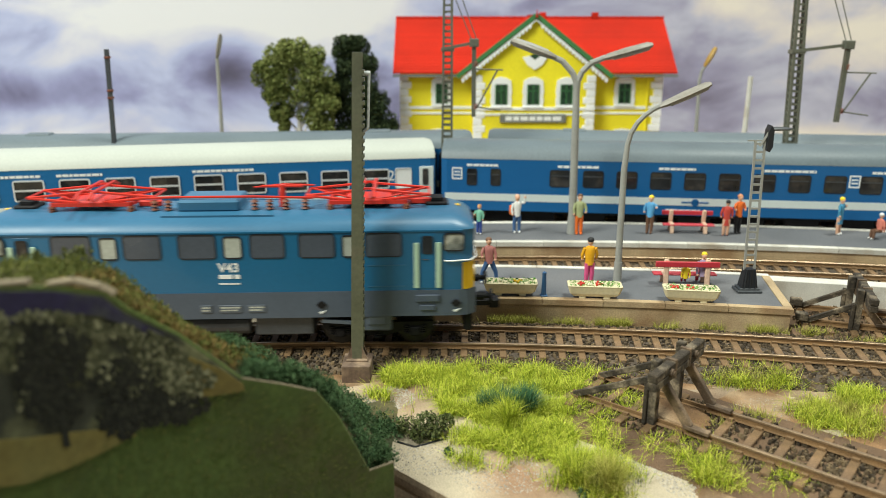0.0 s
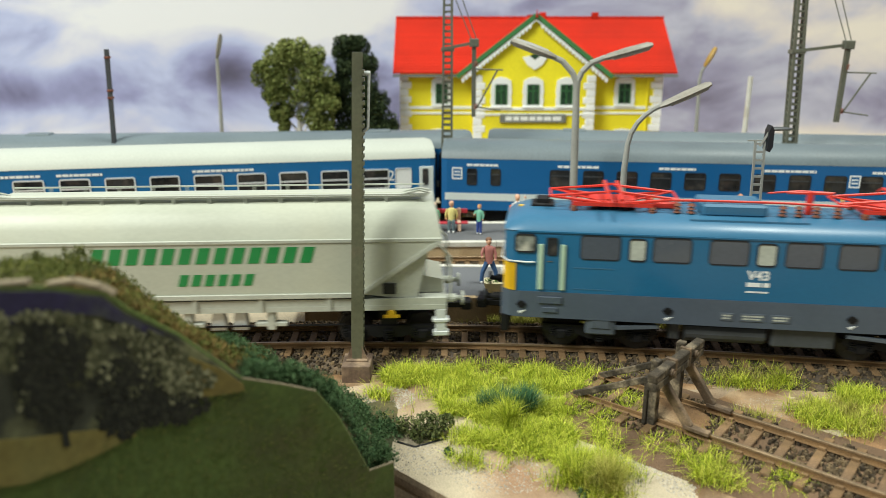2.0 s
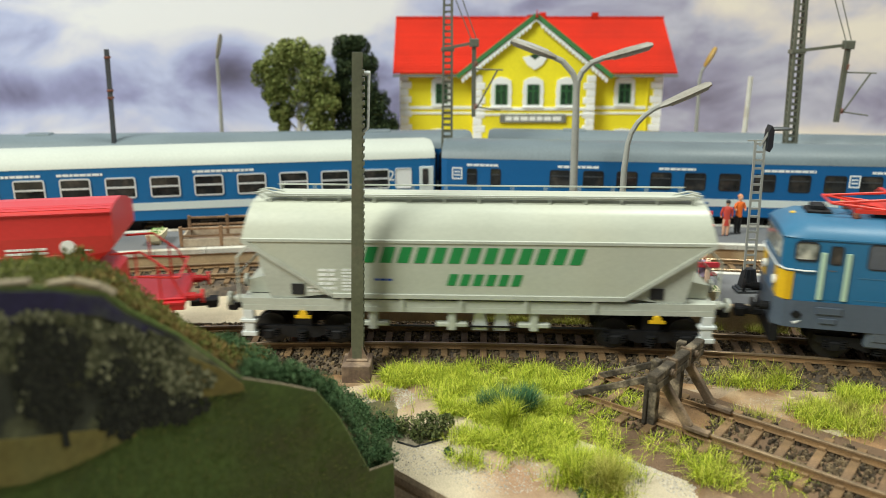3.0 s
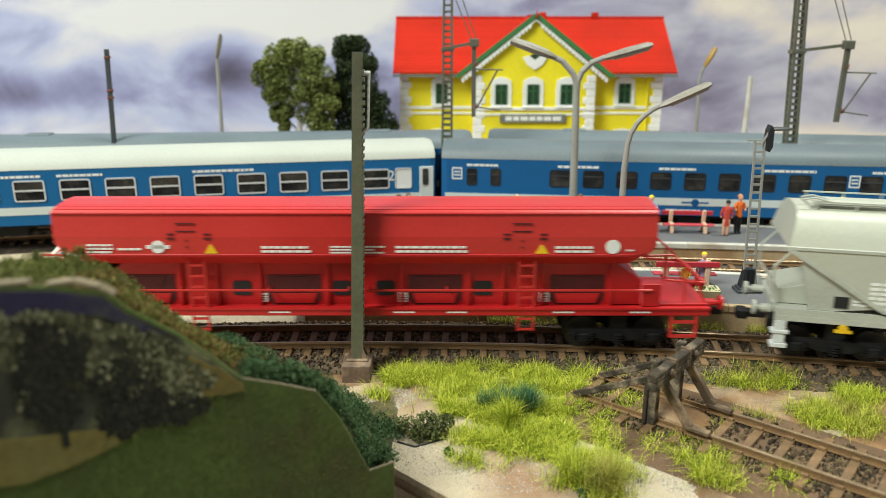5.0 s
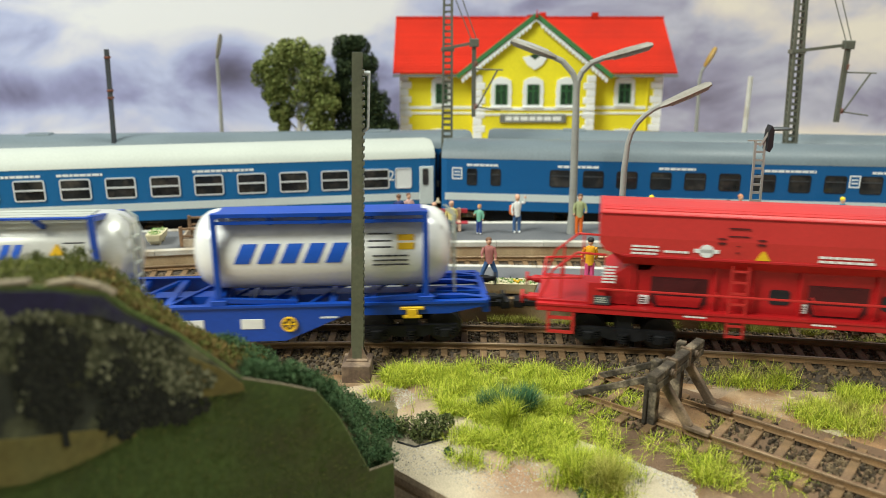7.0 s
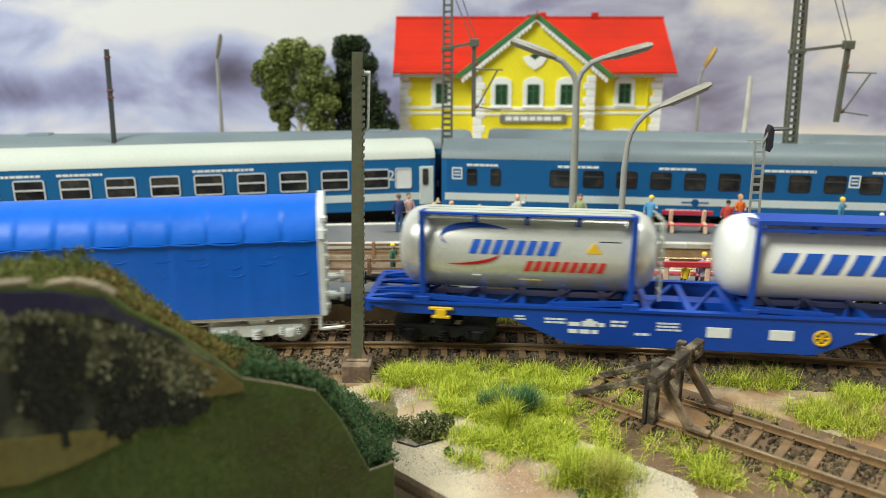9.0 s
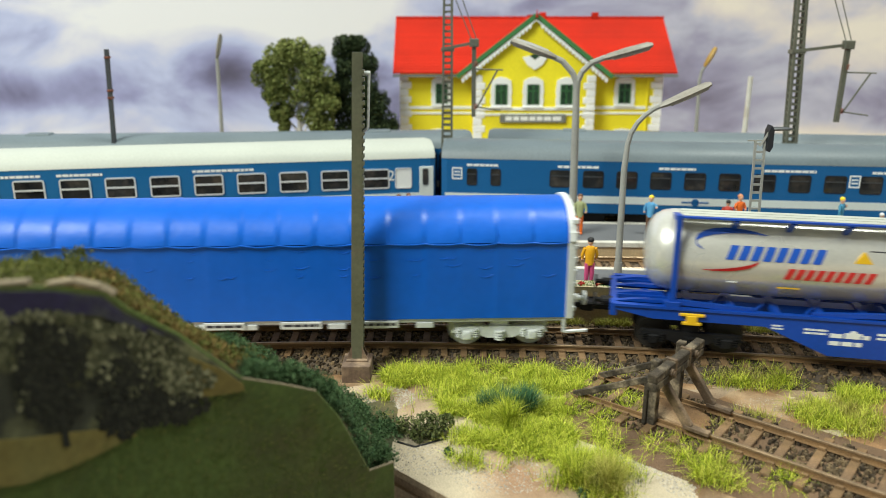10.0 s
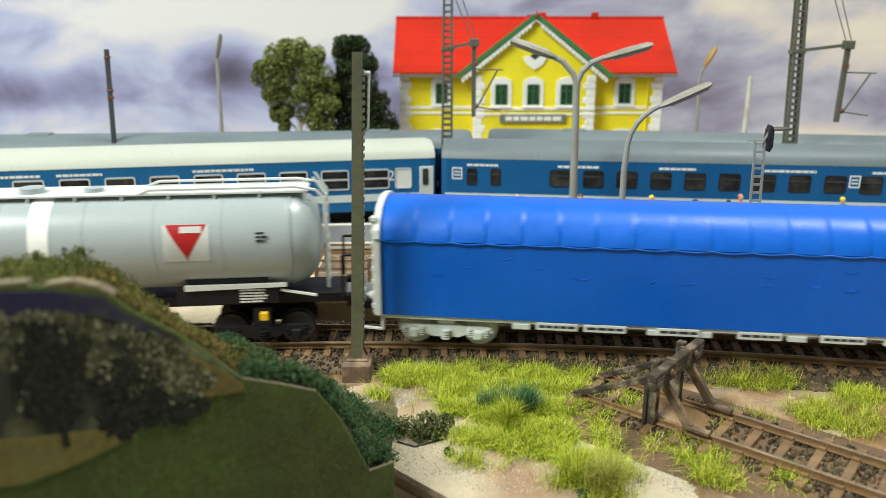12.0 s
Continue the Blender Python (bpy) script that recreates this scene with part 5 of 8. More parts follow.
# -- the wagon under a blue sheet
def tarpaulin_wagon():
    v = thing("tarpaulin_wagon", "white framed wagon covered with a bright blue tarpaulin", "wagon")
    W, L = 16.8, 108.4
    base = [(-16.3, 12.6), (-16.3, 20), (-16.3, 30), (-16.3, 39.6), (-17.1, 39.65), (-16.5, 42.4), (-14.0, 46.2), (-10.5, 49.2), (-6, 50.8), (0, 51.4), (6, 50.8), (10.5, 49.2), (14.0, 46.2), (16.5, 42.4), (17.1, 39.65), (16.3, 39.6), (16.3, 30), (16.3, 20), (16.3, 12.6)]
    rng = random.Random(13)
    # eighteen bays between hoops: the sheet swells across each bay and falls back at the hoop
    bays, rings = 18, []
    for i in range(bays):
        lift = rng.uniform(0.75, 1.2)
        for q in (0.0, 0.1, 0.3, 0.5, 0.7, 0.85, 0.96):
            x = -L + 2 * L * (i + q) / bays
            swell = (q * q * 1.05 - 0.35) * lift
            ring = []
            for y, z in base:
                if z > 44:
                    d = swell * 0.12
                elif z > 41:
                    d = swell * 0.75
                else:
                    d = rng.uniform(-0.07, 0.07) - (0.1 * math.sin(q * math.pi) if z < 38 else 0.0)
                ln = math.hypot(y, (z - 34) if z > 39 else 0.001)
                ring.append((x, y + d * y / ln, z + (d * (z - 34) / ln if z > 39 else 0)))
            rings.append(ring)
    rings.append([(L, y, z) for y, z in base])
    bm = bmesh.new()
    loft(bm, rings)
    part("tarpaulin", bm, TARP, v, smooth=True)
    for s in (-1, 1):
        bm = bmesh.new()
        for i in range(bays):
            xa, w = -L + 2 * L * i / bays, 2 * L / bays
            sag = rng.uniform(0.2, 0.7)
            pipe(bm, [(xa + w * q, s * 16.95, 39.5 - sag * math.sin(q * math.pi)) for q in (0, 0.2, 0.4, 0.6, 0.8, 1.0)], 0.3, 6)
        part("seam", bm, TARP, v, smooth=True)
    # small creases in the hanging sheet
    for i in range(bays):
        bm = bmesh.new()
        for k in range(rng.choice((1, 2, 3, 3))):
            xc, zc = -L + 2 * L * (i + rng.uniform(0.4, 0.8)) / bays, rng.choice((37.2, 34.6, 31.5, 28.4)) + rng.uniform(-0.6, 0.6)
            w = rng.uniform(1.0, 2.6)
            pipe(bm, [(xc + w * q, -16.22, zc - (0.7 - 0.7 * q * q) + 0.2 * q) for q in (-1, -0.5, 0, 0.5, 1)], 0.2, 6)
        part("crease", bm, TARP, v, smooth=True)
    for s in (-1, 1):
        bm = bmesh.new()
        outer = [(y * 1.07, 11.5 + (z - 11.5) * 1.02) for y, z in base]
        a = [bm.verts.new((s * 108.2, y, z)) for y, z in outer]
        b = [bm.verts.new((s * 110.4, y, z)) for y, z in outer]
        m_ = len(outer)
        for i in range(m_):
            bm.faces.new((a[i], a[(i + 1) % m_], b[(i + 1) % m_], b[i]))
        bm.faces.new(a)
        bm.faces.new(list(reversed(b)))
        bmesh.ops.recalc_face_normals(bm, faces=bm.faces)
        part("end_wall", bm, WAGON_WHITE, v)
        bm = bmesh.new()
        for k in range(8):
            box(bm, s * 110.4 - 1, s * 110.4 + 1, -17, -14.2, 15 + k * 4.4, 16.6 + k * 4.4, 0.2)
        beam(bm, (s * 110.8, -15.6, 13), (s * 110.8, -15.6, 47), 0.7, 0.7)
        part("latch_bar", bm, WAGON_WHITE, v)
        bm = bmesh.new()
        for yy in (-15.5,):
            pipe(bm, [(s * 108, yy, 14), (s * 108, yy, 7), (s * 116, yy, 7.4)], 0.6, 6)
        part("step", bm, WAGON_WHITE, v)
        buffers(v, s * 110, 17.4, WAGON_WHITE, s)
        bogie(v, s * 86, 22.6, 5.8, 13.0, 12, WAGON_WHITE)
    bm = bmesh.new()
    box(bm, -109, 109, -15.5, 15.5, 11.0, 13.0, 0.2)
    for x in range(-60, 61, 15):
        box(bm, x - 3, x + 3, -16.0, -13.5, 9.2, 11.2, 0.2)
    part("frame", bm, WAGON_WHITE, v)
    for x in (-48, -32, -8, 18, 44):
        bm = bmesh.new()
        box(bm, x - 7, x + 7, -16.6, -15.8, 9.6, 12.2, 0.15)
        pl = part("data_plate", bm, WAGON_WHITE, v)
        bars(pl, "plate_mark", x - 6, x + 6, 10.2, 11.8, -16.62, 1, DARK_PRINT, rng)
    TRAIN.append((v, -933.7, 82))


tarpaulin_wagon()


# -- the grey tank wagon
def tank_wagon():
    v = thing("tank_wagon", "light grey tank wagon with a white band and red triangle sign", "wagon")
    r, zc = 17.0, 37.4
    bm = bmesh.new()
    rings = []
    for x, k in ((-90, 0.3), (-89, 0.6), (-86.5, 0.84), (-82, 0.97), (-77, 1), (77, 1), (82, 0.97), (86.5, 0.84), (89, 0.6), (90, 0.3)):
        rings.append([(x, r * k * math.cos(a), zc + r * k * math.sin(a)) for a in [i * math.pi / 20 for i in range(40)]])
    loft(bm, rings)
    part("tank", bm, TANK_GREY, v, smooth=True)
    for x in (-80, -57.6, -35.6, -13.4, 13.4, 35.6, 57.6, 80):
        bm = bmesh.new()
        rr = [[(x + dx, (r + 0.16) * math.cos(a), zc + (r + 0.16) * math.sin(a)) for a in [i * math.pi / 20 for i in range(40)]] for dx in (-0.25, 0.25)]
        loft(bm, rr)
        part("weld_seam", bm, TANK_GREY, v)
    bm = bmesh.new()
    rr = [[(x, (r + 0.25) * math.cos(a), zc + (r + 0.25) * math.sin(a)) for a in [i * math.pi / 20 for i in range(40)]] for x in (-3.2, 3.2)]
    loft(bm, rr)
    part("white_band", bm, WHITE, v, "white band round the tank", smooth=True)
    bm = bmesh.new()
    for yy in (-7.4, 7.4):
        for z in (54.6, 59.6):
            if z > 58:
                pipe(bm, [(30, yy, 54.6), (34, yy, 56.2), (82, yy, 56.3), (89, yy, 55.0), (91.5, yy, 52), (91.8, yy, 20)], 0.5, 6)
            else:
                pipe(bm, [(-85, yy, z), (85, yy, z)], 0.45, 6)
        for x in range(-80, 86, 15):
            beam(bm, (x, yy, 51.5), (x, yy, 55), 0.6, 0.6)
    box(bm, -84, 86, -7, 7, 54.2, 54.7)
    part("walkway", bm, WAGON_WHITE, v)
    bm = bmesh.new()
    for yy in (-5, 5):
        pipe(bm, [(92, yy, 19), (92, yy, 53), (88, yy, 59)], 0.45, 6)
    for k in range(9):
        pipe(bm, [(92, -5, 21 + k * 3.8), (92, 5, 21 + k * 3.8)], 0.35, 6)
    part("ladder", bm, WAGON_WHITE, v)
    bm = bmesh.new()
    rod(bm, (-6, 0, 53), (-6, 0, 56.5), 4, n=16)
    rod(bm, (14, 0, 53), (14, 0, 56), 3, n=16)
    part("dome", bm, TANK_GREY, v)

    def bulge(z):
        return -math.sqrt(max(0.0, r * r - (z - zc) ** 2))

    def patch(name, pts, m_, lift):
        bm = bmesh.new()
        for (x0, x1, z0, z1, xa, xb) in pts:
            q = [bm.verts.new((x, bulge(z) - lift - 0.1, z)) for x, z in ((x0, z0), (x1, z0), (xb, z1), (xa, z1))]
            bm.faces.new(q)
        bmesh.ops.solidify(bm, geom=bm.faces[:], thickness=0.06)
        part(name, bm, m_, v)
    zs = [33.9 + i * 1.5 for i in range(9)]
    patch("sign_panel", [(39, 54, a, b, 39, 54) for a, b in zip(zs, zs[1:])], WHITE, 0.14)
    tri = []
    for a, b in zip(zs, zs[1:]):
        ka, kb = (a - 34.7) / 11.0, (b - 34.7) / 11.0
        ka, kb = max(0, min(1, ka)), max(0, min(1, kb))
        tri.append((46.5 - 6.6 * ka, 46.5 + 6.6 * ka, a, b, 46.5 - 6.6 * kb, 46.5 + 6.6 * kb))
    patch("red_triangle", tri, RED_PRINT, 0.24)
    patch("sign_label", [(44.5, 51.5, 43.4, 45.4, 44.5, 51.5)], WHITE, 0.36)
    rng = random.Random(2)
    bars(v, "marking", 69, 73, 39.5, 43.5, -r - 0.05, 3, DARK_PRINT, rng)
    bm = bmesh.new()
    box(bm, -98, 98, -9, 9, 15.0, 18.4, 0.2)
    for s in (-1, 1):
        for x in (-58, 58):
            slab(bm, [(x - 10, 18), (x + 10, 18), (x + 14, 26), (x - 14, 26)], s * 11 - 2, s * 11 + 2)
            box(bm, x - 17, x + 17, s * 13 - 0.6, s * 13 + 0.6, 17.0, 23.5)
    part("frame", bm, BLACK, v)
    bm = bmesh.new()
    for s in (-1, 1):
        slab(bm, [(s * 44, 24.2), (s * 78, 24.2), (s * 78, 23.0), (s * 44, 22.4)], -14.6, -13.2)
    part("saddle_rim", bm, WAGON_WHITE, v)
    bars(v, "frame_marking", 62, 72, 17.2, 22.4, -13.65, 5, WHITE, rng)
    bm = bmesh.new()
    for s in (-1, 1):
        beam(bm, (s * 76, -13.5, 21.6), (s * 88, -13.5, 19.2), 0.6, 0.8)
    part("brace", bm, WHITE, v)
    for s in (-1, 1):
        bm = bmesh.new()
        box(bm, s * 70 - 1.4, s * 70 + 1.4, -16.8, -15, 11.6, 14.6, 0.3)
        part("brake_handle", bm, YELLOW_PAINT, v, "yellow brake change handle")
        bogie(v, s * 69, 23, 5.8, 13.2, 15)
        buffers(v, s * 98, 17, BLACK, s)
        bm = bmesh.new()
        for yy in (-12.5, 12.5):
            pipe(bm, [(s * 101, yy, 18), (s * 101, yy, 33)], 0.5, 6)
            pipe(bm, [(s * 97, yy, 18), (s * 97, yy, 33), (s * 101, yy, 33)], 0.5, 6)
        part("end_rail", bm, BLACK, v)
    TRAIN.append((v, -1155.7, 72))


tank_wagon()


# ---- parked passenger coaches ----
def coach(label, m, body_m, roof_m, windows, doors, framed, far=False, seed=1):
    v = thing("passenger_coach", label, "coach", m, group="parked passenger coaches")
    W, L = 16.6, 151.0
    z_low, z_gut = 10.4, 39.0
    bm = bmesh.new()
    shell(bm, [(-L, 0.93, 0, 30), (-L + 3, 1, 0, 30), (L - 3, 1, 0, 30), (L, 0.93, 0, 30)], [(-W, z_low), (-W, z_gut), (W, z_gut), (W, z_low)])
    part("body", bm, body_m, v)
    roof = [(-W - 0.15, z_gut - 0.3), (-15.6, 41.8), (-12.6, 44.6), (-8, 46.4), (-3, 47.1), (3, 47.1), (8, 46.4), (12.6, 44.6), (15.6, 41.8), (W + 0.15, z_gut - 0.3)]
    bm = bmesh.new()
    shell(bm, [(-L, 0.94, 0.1, 38), (-L + 3, 1, 0, 38), (L - 3, 1, 0, 38), (L, 0.94, 0.1, 38)], roof)
    part("roof", bm, roof_m, v, smooth=True)
    rng = random.Random(seed)
    if far:
        for x in (-100, 96):
            bm = bmesh.new()
            box(bm, x - 7, x + 7, -4, 4, 46.4, 47.8, 0.6)
            part("roof_vent", bm, roof_m, v)
    bm = bmesh.new()
    for s in (-1, 1):
        box(bm, -L + 2, L - 2, s * W - 0.18, s * W + 0.18, 15.8, 19.8)
    part("waist_stripe", bm, COACH_WHITE, v, "pale stripe below the windows")
    for x, w in windows:
        if framed:
            p = pane(v, "window", x - w / 2, x + w / 2, 22.6, 33.6, -W, GLASS_DARK, WIN_FRAME, 0.75, 0.45)
            bm = bmesh.new()
            box(bm, x - w / 2 + 0.6, x + w / 2 - 0.6, -W - 0.55, -W - 0.1, 27.9, 28.8)
            part("window_bar", bm, WIN_FRAME, p)
        else:
            p = pane(v, "window", x - w / 2, x + w / 2, 24.2, 33.6, -W, GLASS_DARK, RUBBER, 0.5, 0.3)
            bm = bmesh.new()
            box(bm, x - w / 2 + 0.5, x + w / 2 - 0.5, -W - 0.35, -W - 0.1, 30.0, 30.6)
            part("window_bar", bm, DARK_GEAR, p)
    for x, w in doors:
        bm = bmesh.new()
        box(bm, x - w / 2, x + w / 2, -W - 0.35, -W + 0.2, 13.0, 34.2, 0.2)
        d = part("door", bm, COACH_WHITE, v, "pale grey coach door")
        pane(d, "door_window", x - w / 5 - 0.6, x + w / 5 - 0.6, 24.0, 33.0, -W - 0.4, GLASS_DARK, RUBBER, 0.4, 0.25)
    # gangway ends
    for s in (-1, 1):
        bm = bmesh.new()
        box(bm, s * (L + 1.0) - 1.6, s * (L + 1.0) + 1.6, -7, 7, 12, 40, 0.8)
        part("gangway", bm, RUBBER, v)
    bm = bmesh.new()
    for x in range(-70, 71, 28):
        box(bm, x - 9, x + 9, -13, 13, 4.4, 10.6, 0.6)
    box(bm, -L + 6, L - 6, -14, 14, 8.6, 10.6)
    part("underframe", bm, BLACK, v)
    for s in (-1, 1):
        bm = bmesh.new()
        for side in (-12, 12):
            slab(bm, [(s * 108 - 20, 5), (s * 108 - 18, 8.6), (s * 108 + 18, 8.6), (s * 108 + 20, 5), (s * 108 + 5, 4), (s * 108 - 5, 4)], side - 1, side + 1)
        box(bm, s * 108 - 4, s * 108 + 4, -11, 11, 4, 10)
        b = part("bogie", bm, BLACK, v)
        for d in (-14, 14):
            bm = bmesh.new()
            for y in (-7.6, 7.6):
                rod(bm, (s * 108 + d, y - 1.2, 5.3), (s * 108 + d, y + 1.2, 5.3), 5.3, n=18)
            rod(bm, (s * 108 + d, -8, 5.3), (s * 108 + d, 8, 5.3), 1, n=8)
            part("wheelset", bm, DARK_GEAR, b)
    for a, b in (((-137, -120), (-88, -66), (-35, -16), (18.6, 44.6), (72, 96)) if not framed else ((23, 54), (-43, -21), (-69, -50), (-110, -90))):
        bars(v, "writing", a, b, 34.6, 36.2, -W - 0.15, 1, WHITE, rng, gap=0.2)
    bars(v, "writing", -30, -12, 12.4, 14.0, -W - 0.05, 1, WHITE, rng)
    return v


LEFT_WIN = [(118.1 - i * 21.83, 15.0) for i in range(12)]
RIGHT_WIN = [(-134.2, 5.6), (-121.3, 5.6)] + [(-86.7 + i * 17.67, 11.0) for i in range(11)] + [(122, 5.6), (134, 5.6)]
LEFT_COACH = coach("blue passenger coach with white roof and framed windows", at(-155.7, 405.4, 0, 0, 0, 10.3), COACH_BLUE, ROOF_WHITE, LEFT_WIN, [(146.0, 7.8)], True)
RIGHT_COACH = coach("dark blue passenger coach with grey roof", at(151.0, 413.8, 0, 0, 0, -6.6), COACH_BLUE_DARK, ROOF_GREY, RIGHT_WIN, [], False, seed=6)
pane(LEFT_COACH, "blind_window", 128.6, 137.8, 22.4, 33.8, -16.6, WHITE, WIN_FRAME, 0.6, 0.4)
lettering("class_number", "2", 8.0, WHITE, LEFT_COACH, at(126.6, -16.75, 29.4, 90, 0, 0), label="white class number two")
for x in (-142.3, 64.1):
    bm = bmesh.new()
    for x0, x1, z0, z1 in ((x - 2.8, x + 2.8, 33.2, 33.9), (x - 2.8, x + 2.8, 27.4, 28.1), (x - 2.8, x - 2.1, 28.1, 33.2), (x + 2.1, x + 2.8, 28.1, 33.2), (x - 1.6, x + 1.6, 31.2, 31.9), (x - 1.6, x + 1.6, 29.4, 30.1)):
        box(bm, x0, x1, -16.8, -16.5, z0, z1)
    part("square_sign", bm, WHITE, RIGHT_COACH)
bm = bmesh.new()
box(bm, -22, -8, -17.0, -16.6, 17.2, 18.0)
rod(bm, (-15, -17.0, 17.6), (-15, -16.6, 17.6), 2.0, n=14)
part("winged_emblem", bm, COACH_BLUE_DARK, RIGHT_COACH)
coach("blue passenger coach with grey roof behind the front row", at(-134.0, 453.0, 0.2, 0, 0, 4.5), COACH_BLUE_DARK, ROOF_GREY, RIGHT_WIN, [], False, True, 8)
coach("blue passenger coach with grey roof behind the front row", at(178.0, 449.5, 0.2, 0, 0, -8.0), COACH_BLUE_DARK, ROOF_GREY, RIGHT_WIN, [], False, True, 9)

# ---- station building ----
YELLOW_WALL = mat("bright_yellow_plaster", (0.86, 0.74, 0.02), 0.8, vary=0.07, scale=30, fine=900, bump=0.2)
WHITE_TRIM = mat("white_plaster_trim", (0.85, 0.86, 0.85), 0.75, vary=0.05, scale=40, bump=0.1)
RED_ROOF = mat("bright_red_roof_tiles", (0.50, 0.024, 0.010), 0.85, vary=0.12, scale=40, fine=1200, bump=0.25, spec=0.15)
GREEN_BOARD = mat("green_barge_board", (0.05, 0.19, 0.06), 0.6, vary=0.1, bump=0.1)
GREEN_PANE = mat("dark_green_window", (0.02, 0.05, 0.025), 0.3, vary=0.3, scale=200, bump=0.0)
SIGN_GREY = mat("grey_name_board", (0.16, 0.17, 0.15), 0.6, vary=0.1, bump=0.05)


def station():
    v = thing("station_building", "yellow two-storey station with red roof and white trim", "building")
    x0, x1, y0, y1 = -31.8, 162.6, 580.0, 664.0
    bm = bmesh.new()
    box(bm, x0, x1, y0, y1, GROUND_Z - 0.3, 73.6)
    slab(bm, [(x0, 73.6), (x1, 73.6), (x1, 74.0), (x0, 74.0)], y0, y1)
    part("wall", bm, YELLOW_WALL, v)
    for s in (x0, x1):
        bm = bmesh.new()
        prism(bm, [(y0, 73.6), (y1, 73.6), (622, 111.5)], s - 0.9 * (s > 0), s + 0.9 * (s < 0))
        part("gable_wall", bm, YELLOW_WALL, v)
    bm = bmesh.new()
    slab(bm, [(22.6, GROUND_Z - 0.3), (111.2, GROUND_Z - 0.3), (111.2, 77), (66.5, 110.5), (22.6, 77)], 571.5, 579.6)
    part("wall_projection", bm, YELLOW_WALL, v)
    # main roof in overlapping courses
    def slope(name, xa, xb, ya, za, yb, zb, n, cut=None):
        for i in range(n):
            bm = bmesh.new()
            k0, k1 = i / n, (i + 1) / n + 0.02
            p0, p1 = (ya + (yb - ya) * k0, za + (zb - za) * k0), (ya + (yb - ya) * k1, za + (zb - za) * k1)
            prism(bm, [(p0[0], p0[1]), (p0[0], p0[1] + 1.3), (p1[0], p1[1] + 0.7), (p1[0], p1[1])], xa, xb)
            part(name, bm, RED_ROOF, v)
    slope("roof_course", -36.5, 171.0, 572.4, 73.6, 622.5, 112.4, 20)
    slope("roof_course", -36.5, 171.0, 674.0, 72.6, 622.0, 112.4, 20)
    bm = bmesh.new()
    for i in range(32):
        xa = -36.5 + 207.5 * i / 32
        rod(bm, (xa, 622.2, 112.9), (xa + 6.9, 622.2, 112.9), 1.3, 1.1, n=8)
    part("ridge_tiles", bm, RED_ROOF, v)
    # cross gable
    for s in (-1, 1):
        n = 12
        for i in range(n):
            bm = bmesh.new()
            k0, k1 = i / n, (i + 1) / n + 0.02
            e, w = 66.5 + s * 55.0, 66.5
            a0, a1 = e + (w - e) * k0, e + (w - e) * k1
            c0, c1 = 72.4 + 41.2 * k0, 72.4 + 41.2 * k1
            slab(bm, [(a0, c0), (a0, c0 + 1.2), (a1, c1 + 0.7), (a1, c1)], 569.6, 624)
            part("gable_roof_course", bm, RED_ROOF, v)
        bm = bmesh.new()
        beam(bm, (66.5 + s * 56.5, 569.0, 71.6), (66.3, 569.0, 114.4), 1.4, 3.4)
        part("barge_board", bm, GREEN_BOARD, v, "green barge board on the gable")
        for k in range(20):
            bm = bmesh.new()
            t = k / 20
            x, z = 66.5 + s * (52 - 50 * t), 70.6 + 39.4 * t
            slab(bm, [(x - 1.1, z), (x + 1.1, z), (x + 0.9, z - 2.2), (x, z - 3.0), (x - 0.9, z - 2.2)], 568.2, 569.2)
            part("fretwork_tooth", bm, WHITE_TRIM, v)
        bm = bmesh.new()
        beam(bm, (66.5 + s * 52, 568.9, 70.9), (66.4, 568.9, 111.2), 1.0, 0.8)
        part("fretwork_rail", bm, WHITE_TRIM, v)
    bm = bmesh.new()
    rod(bm, (66.5, 567, 113), (66.5, 567, 118), 0.9, 0.3, n=8)
    part("finial", bm, RED_ROOF, v)
    for x in (77.5, 118):
        bm = bmesh.new()
        box(bm, x - 2.5, x + 2.5, 620, 625, 112, 117, 0.4)
        part("chimney", bm, RED_ROOF, v)
    # eaves board
    for a, b in ((-36.5, 13), (120, 171.0)):
        bm = bmesh.new()
        box(bm, a, b, 570.2, 571.4, 71.4, 73.2)
        part("eaves_board", bm, SIGN_GREY, v)
    # string courses
    for a, b, y in ((x0, 22.5, 580), (22.6, 111.2, 571.5), (111.3, x1, 580)):
        for za, zb in ((47.4, 49.6), (43.6, 45.2)):
            bm = bmesh.new()
            box(bm, a - 0.4, b + 0.4, y - 0.9, y + 0.2, za, zb, 0.15)
            part("string_course", bm, WHITE_TRIM, v)
    # corner stones, alternately long and short
    for x, y, s in ((x0, 580, 1), (x1, 580, -1), (22.6, 571.5, 1), (111.2, 571.5, -1)):
        for k in range(15):
            z = GROUND_Z + 0.3 + k * 5.2
            if z > 70:
                break
            w = 8.4 if k % 2 else 6.2
            bm = bmesh.new()
            box(bm, min(x - 0.5 * s, x + s * w), max(x - 0.5 * s, x + s * w), y - 0.7, y + 0.3, z, z + 5.0, 0.5)
            part("corner_stone", bm, WHITE_TRIM, v)

    def window(x, y, z0, z1, w, arched=True):
        bm = bmesh.new()
        t = 3.1
        out = [(x - w / 2 - t, z0 - 2), (x - w / 2 - t - 0.7, z0 + 3), (x - w / 2 - t, z0 + 6), (x - w / 2 - t - 0.7, z0 + 9), (x - w / 2 - t, z1), (x - w / 2 - t, z1 + 2.5), (x - w / 2 + 0.5, z1 + 4.6), (x, z1 + 5.4), (x + w / 2 - 0.5, z1 + 4.6), (x + w / 2 + t, z1 + 2.5), (x + w / 2 + t, z1), (x + w / 2 + t + 0.7, z0 + 9), (x + w / 2 + t, z0 + 6), (x + w / 2 + t + 0.7, z0 + 3), (x + w / 2 + t, z0 - 2)]
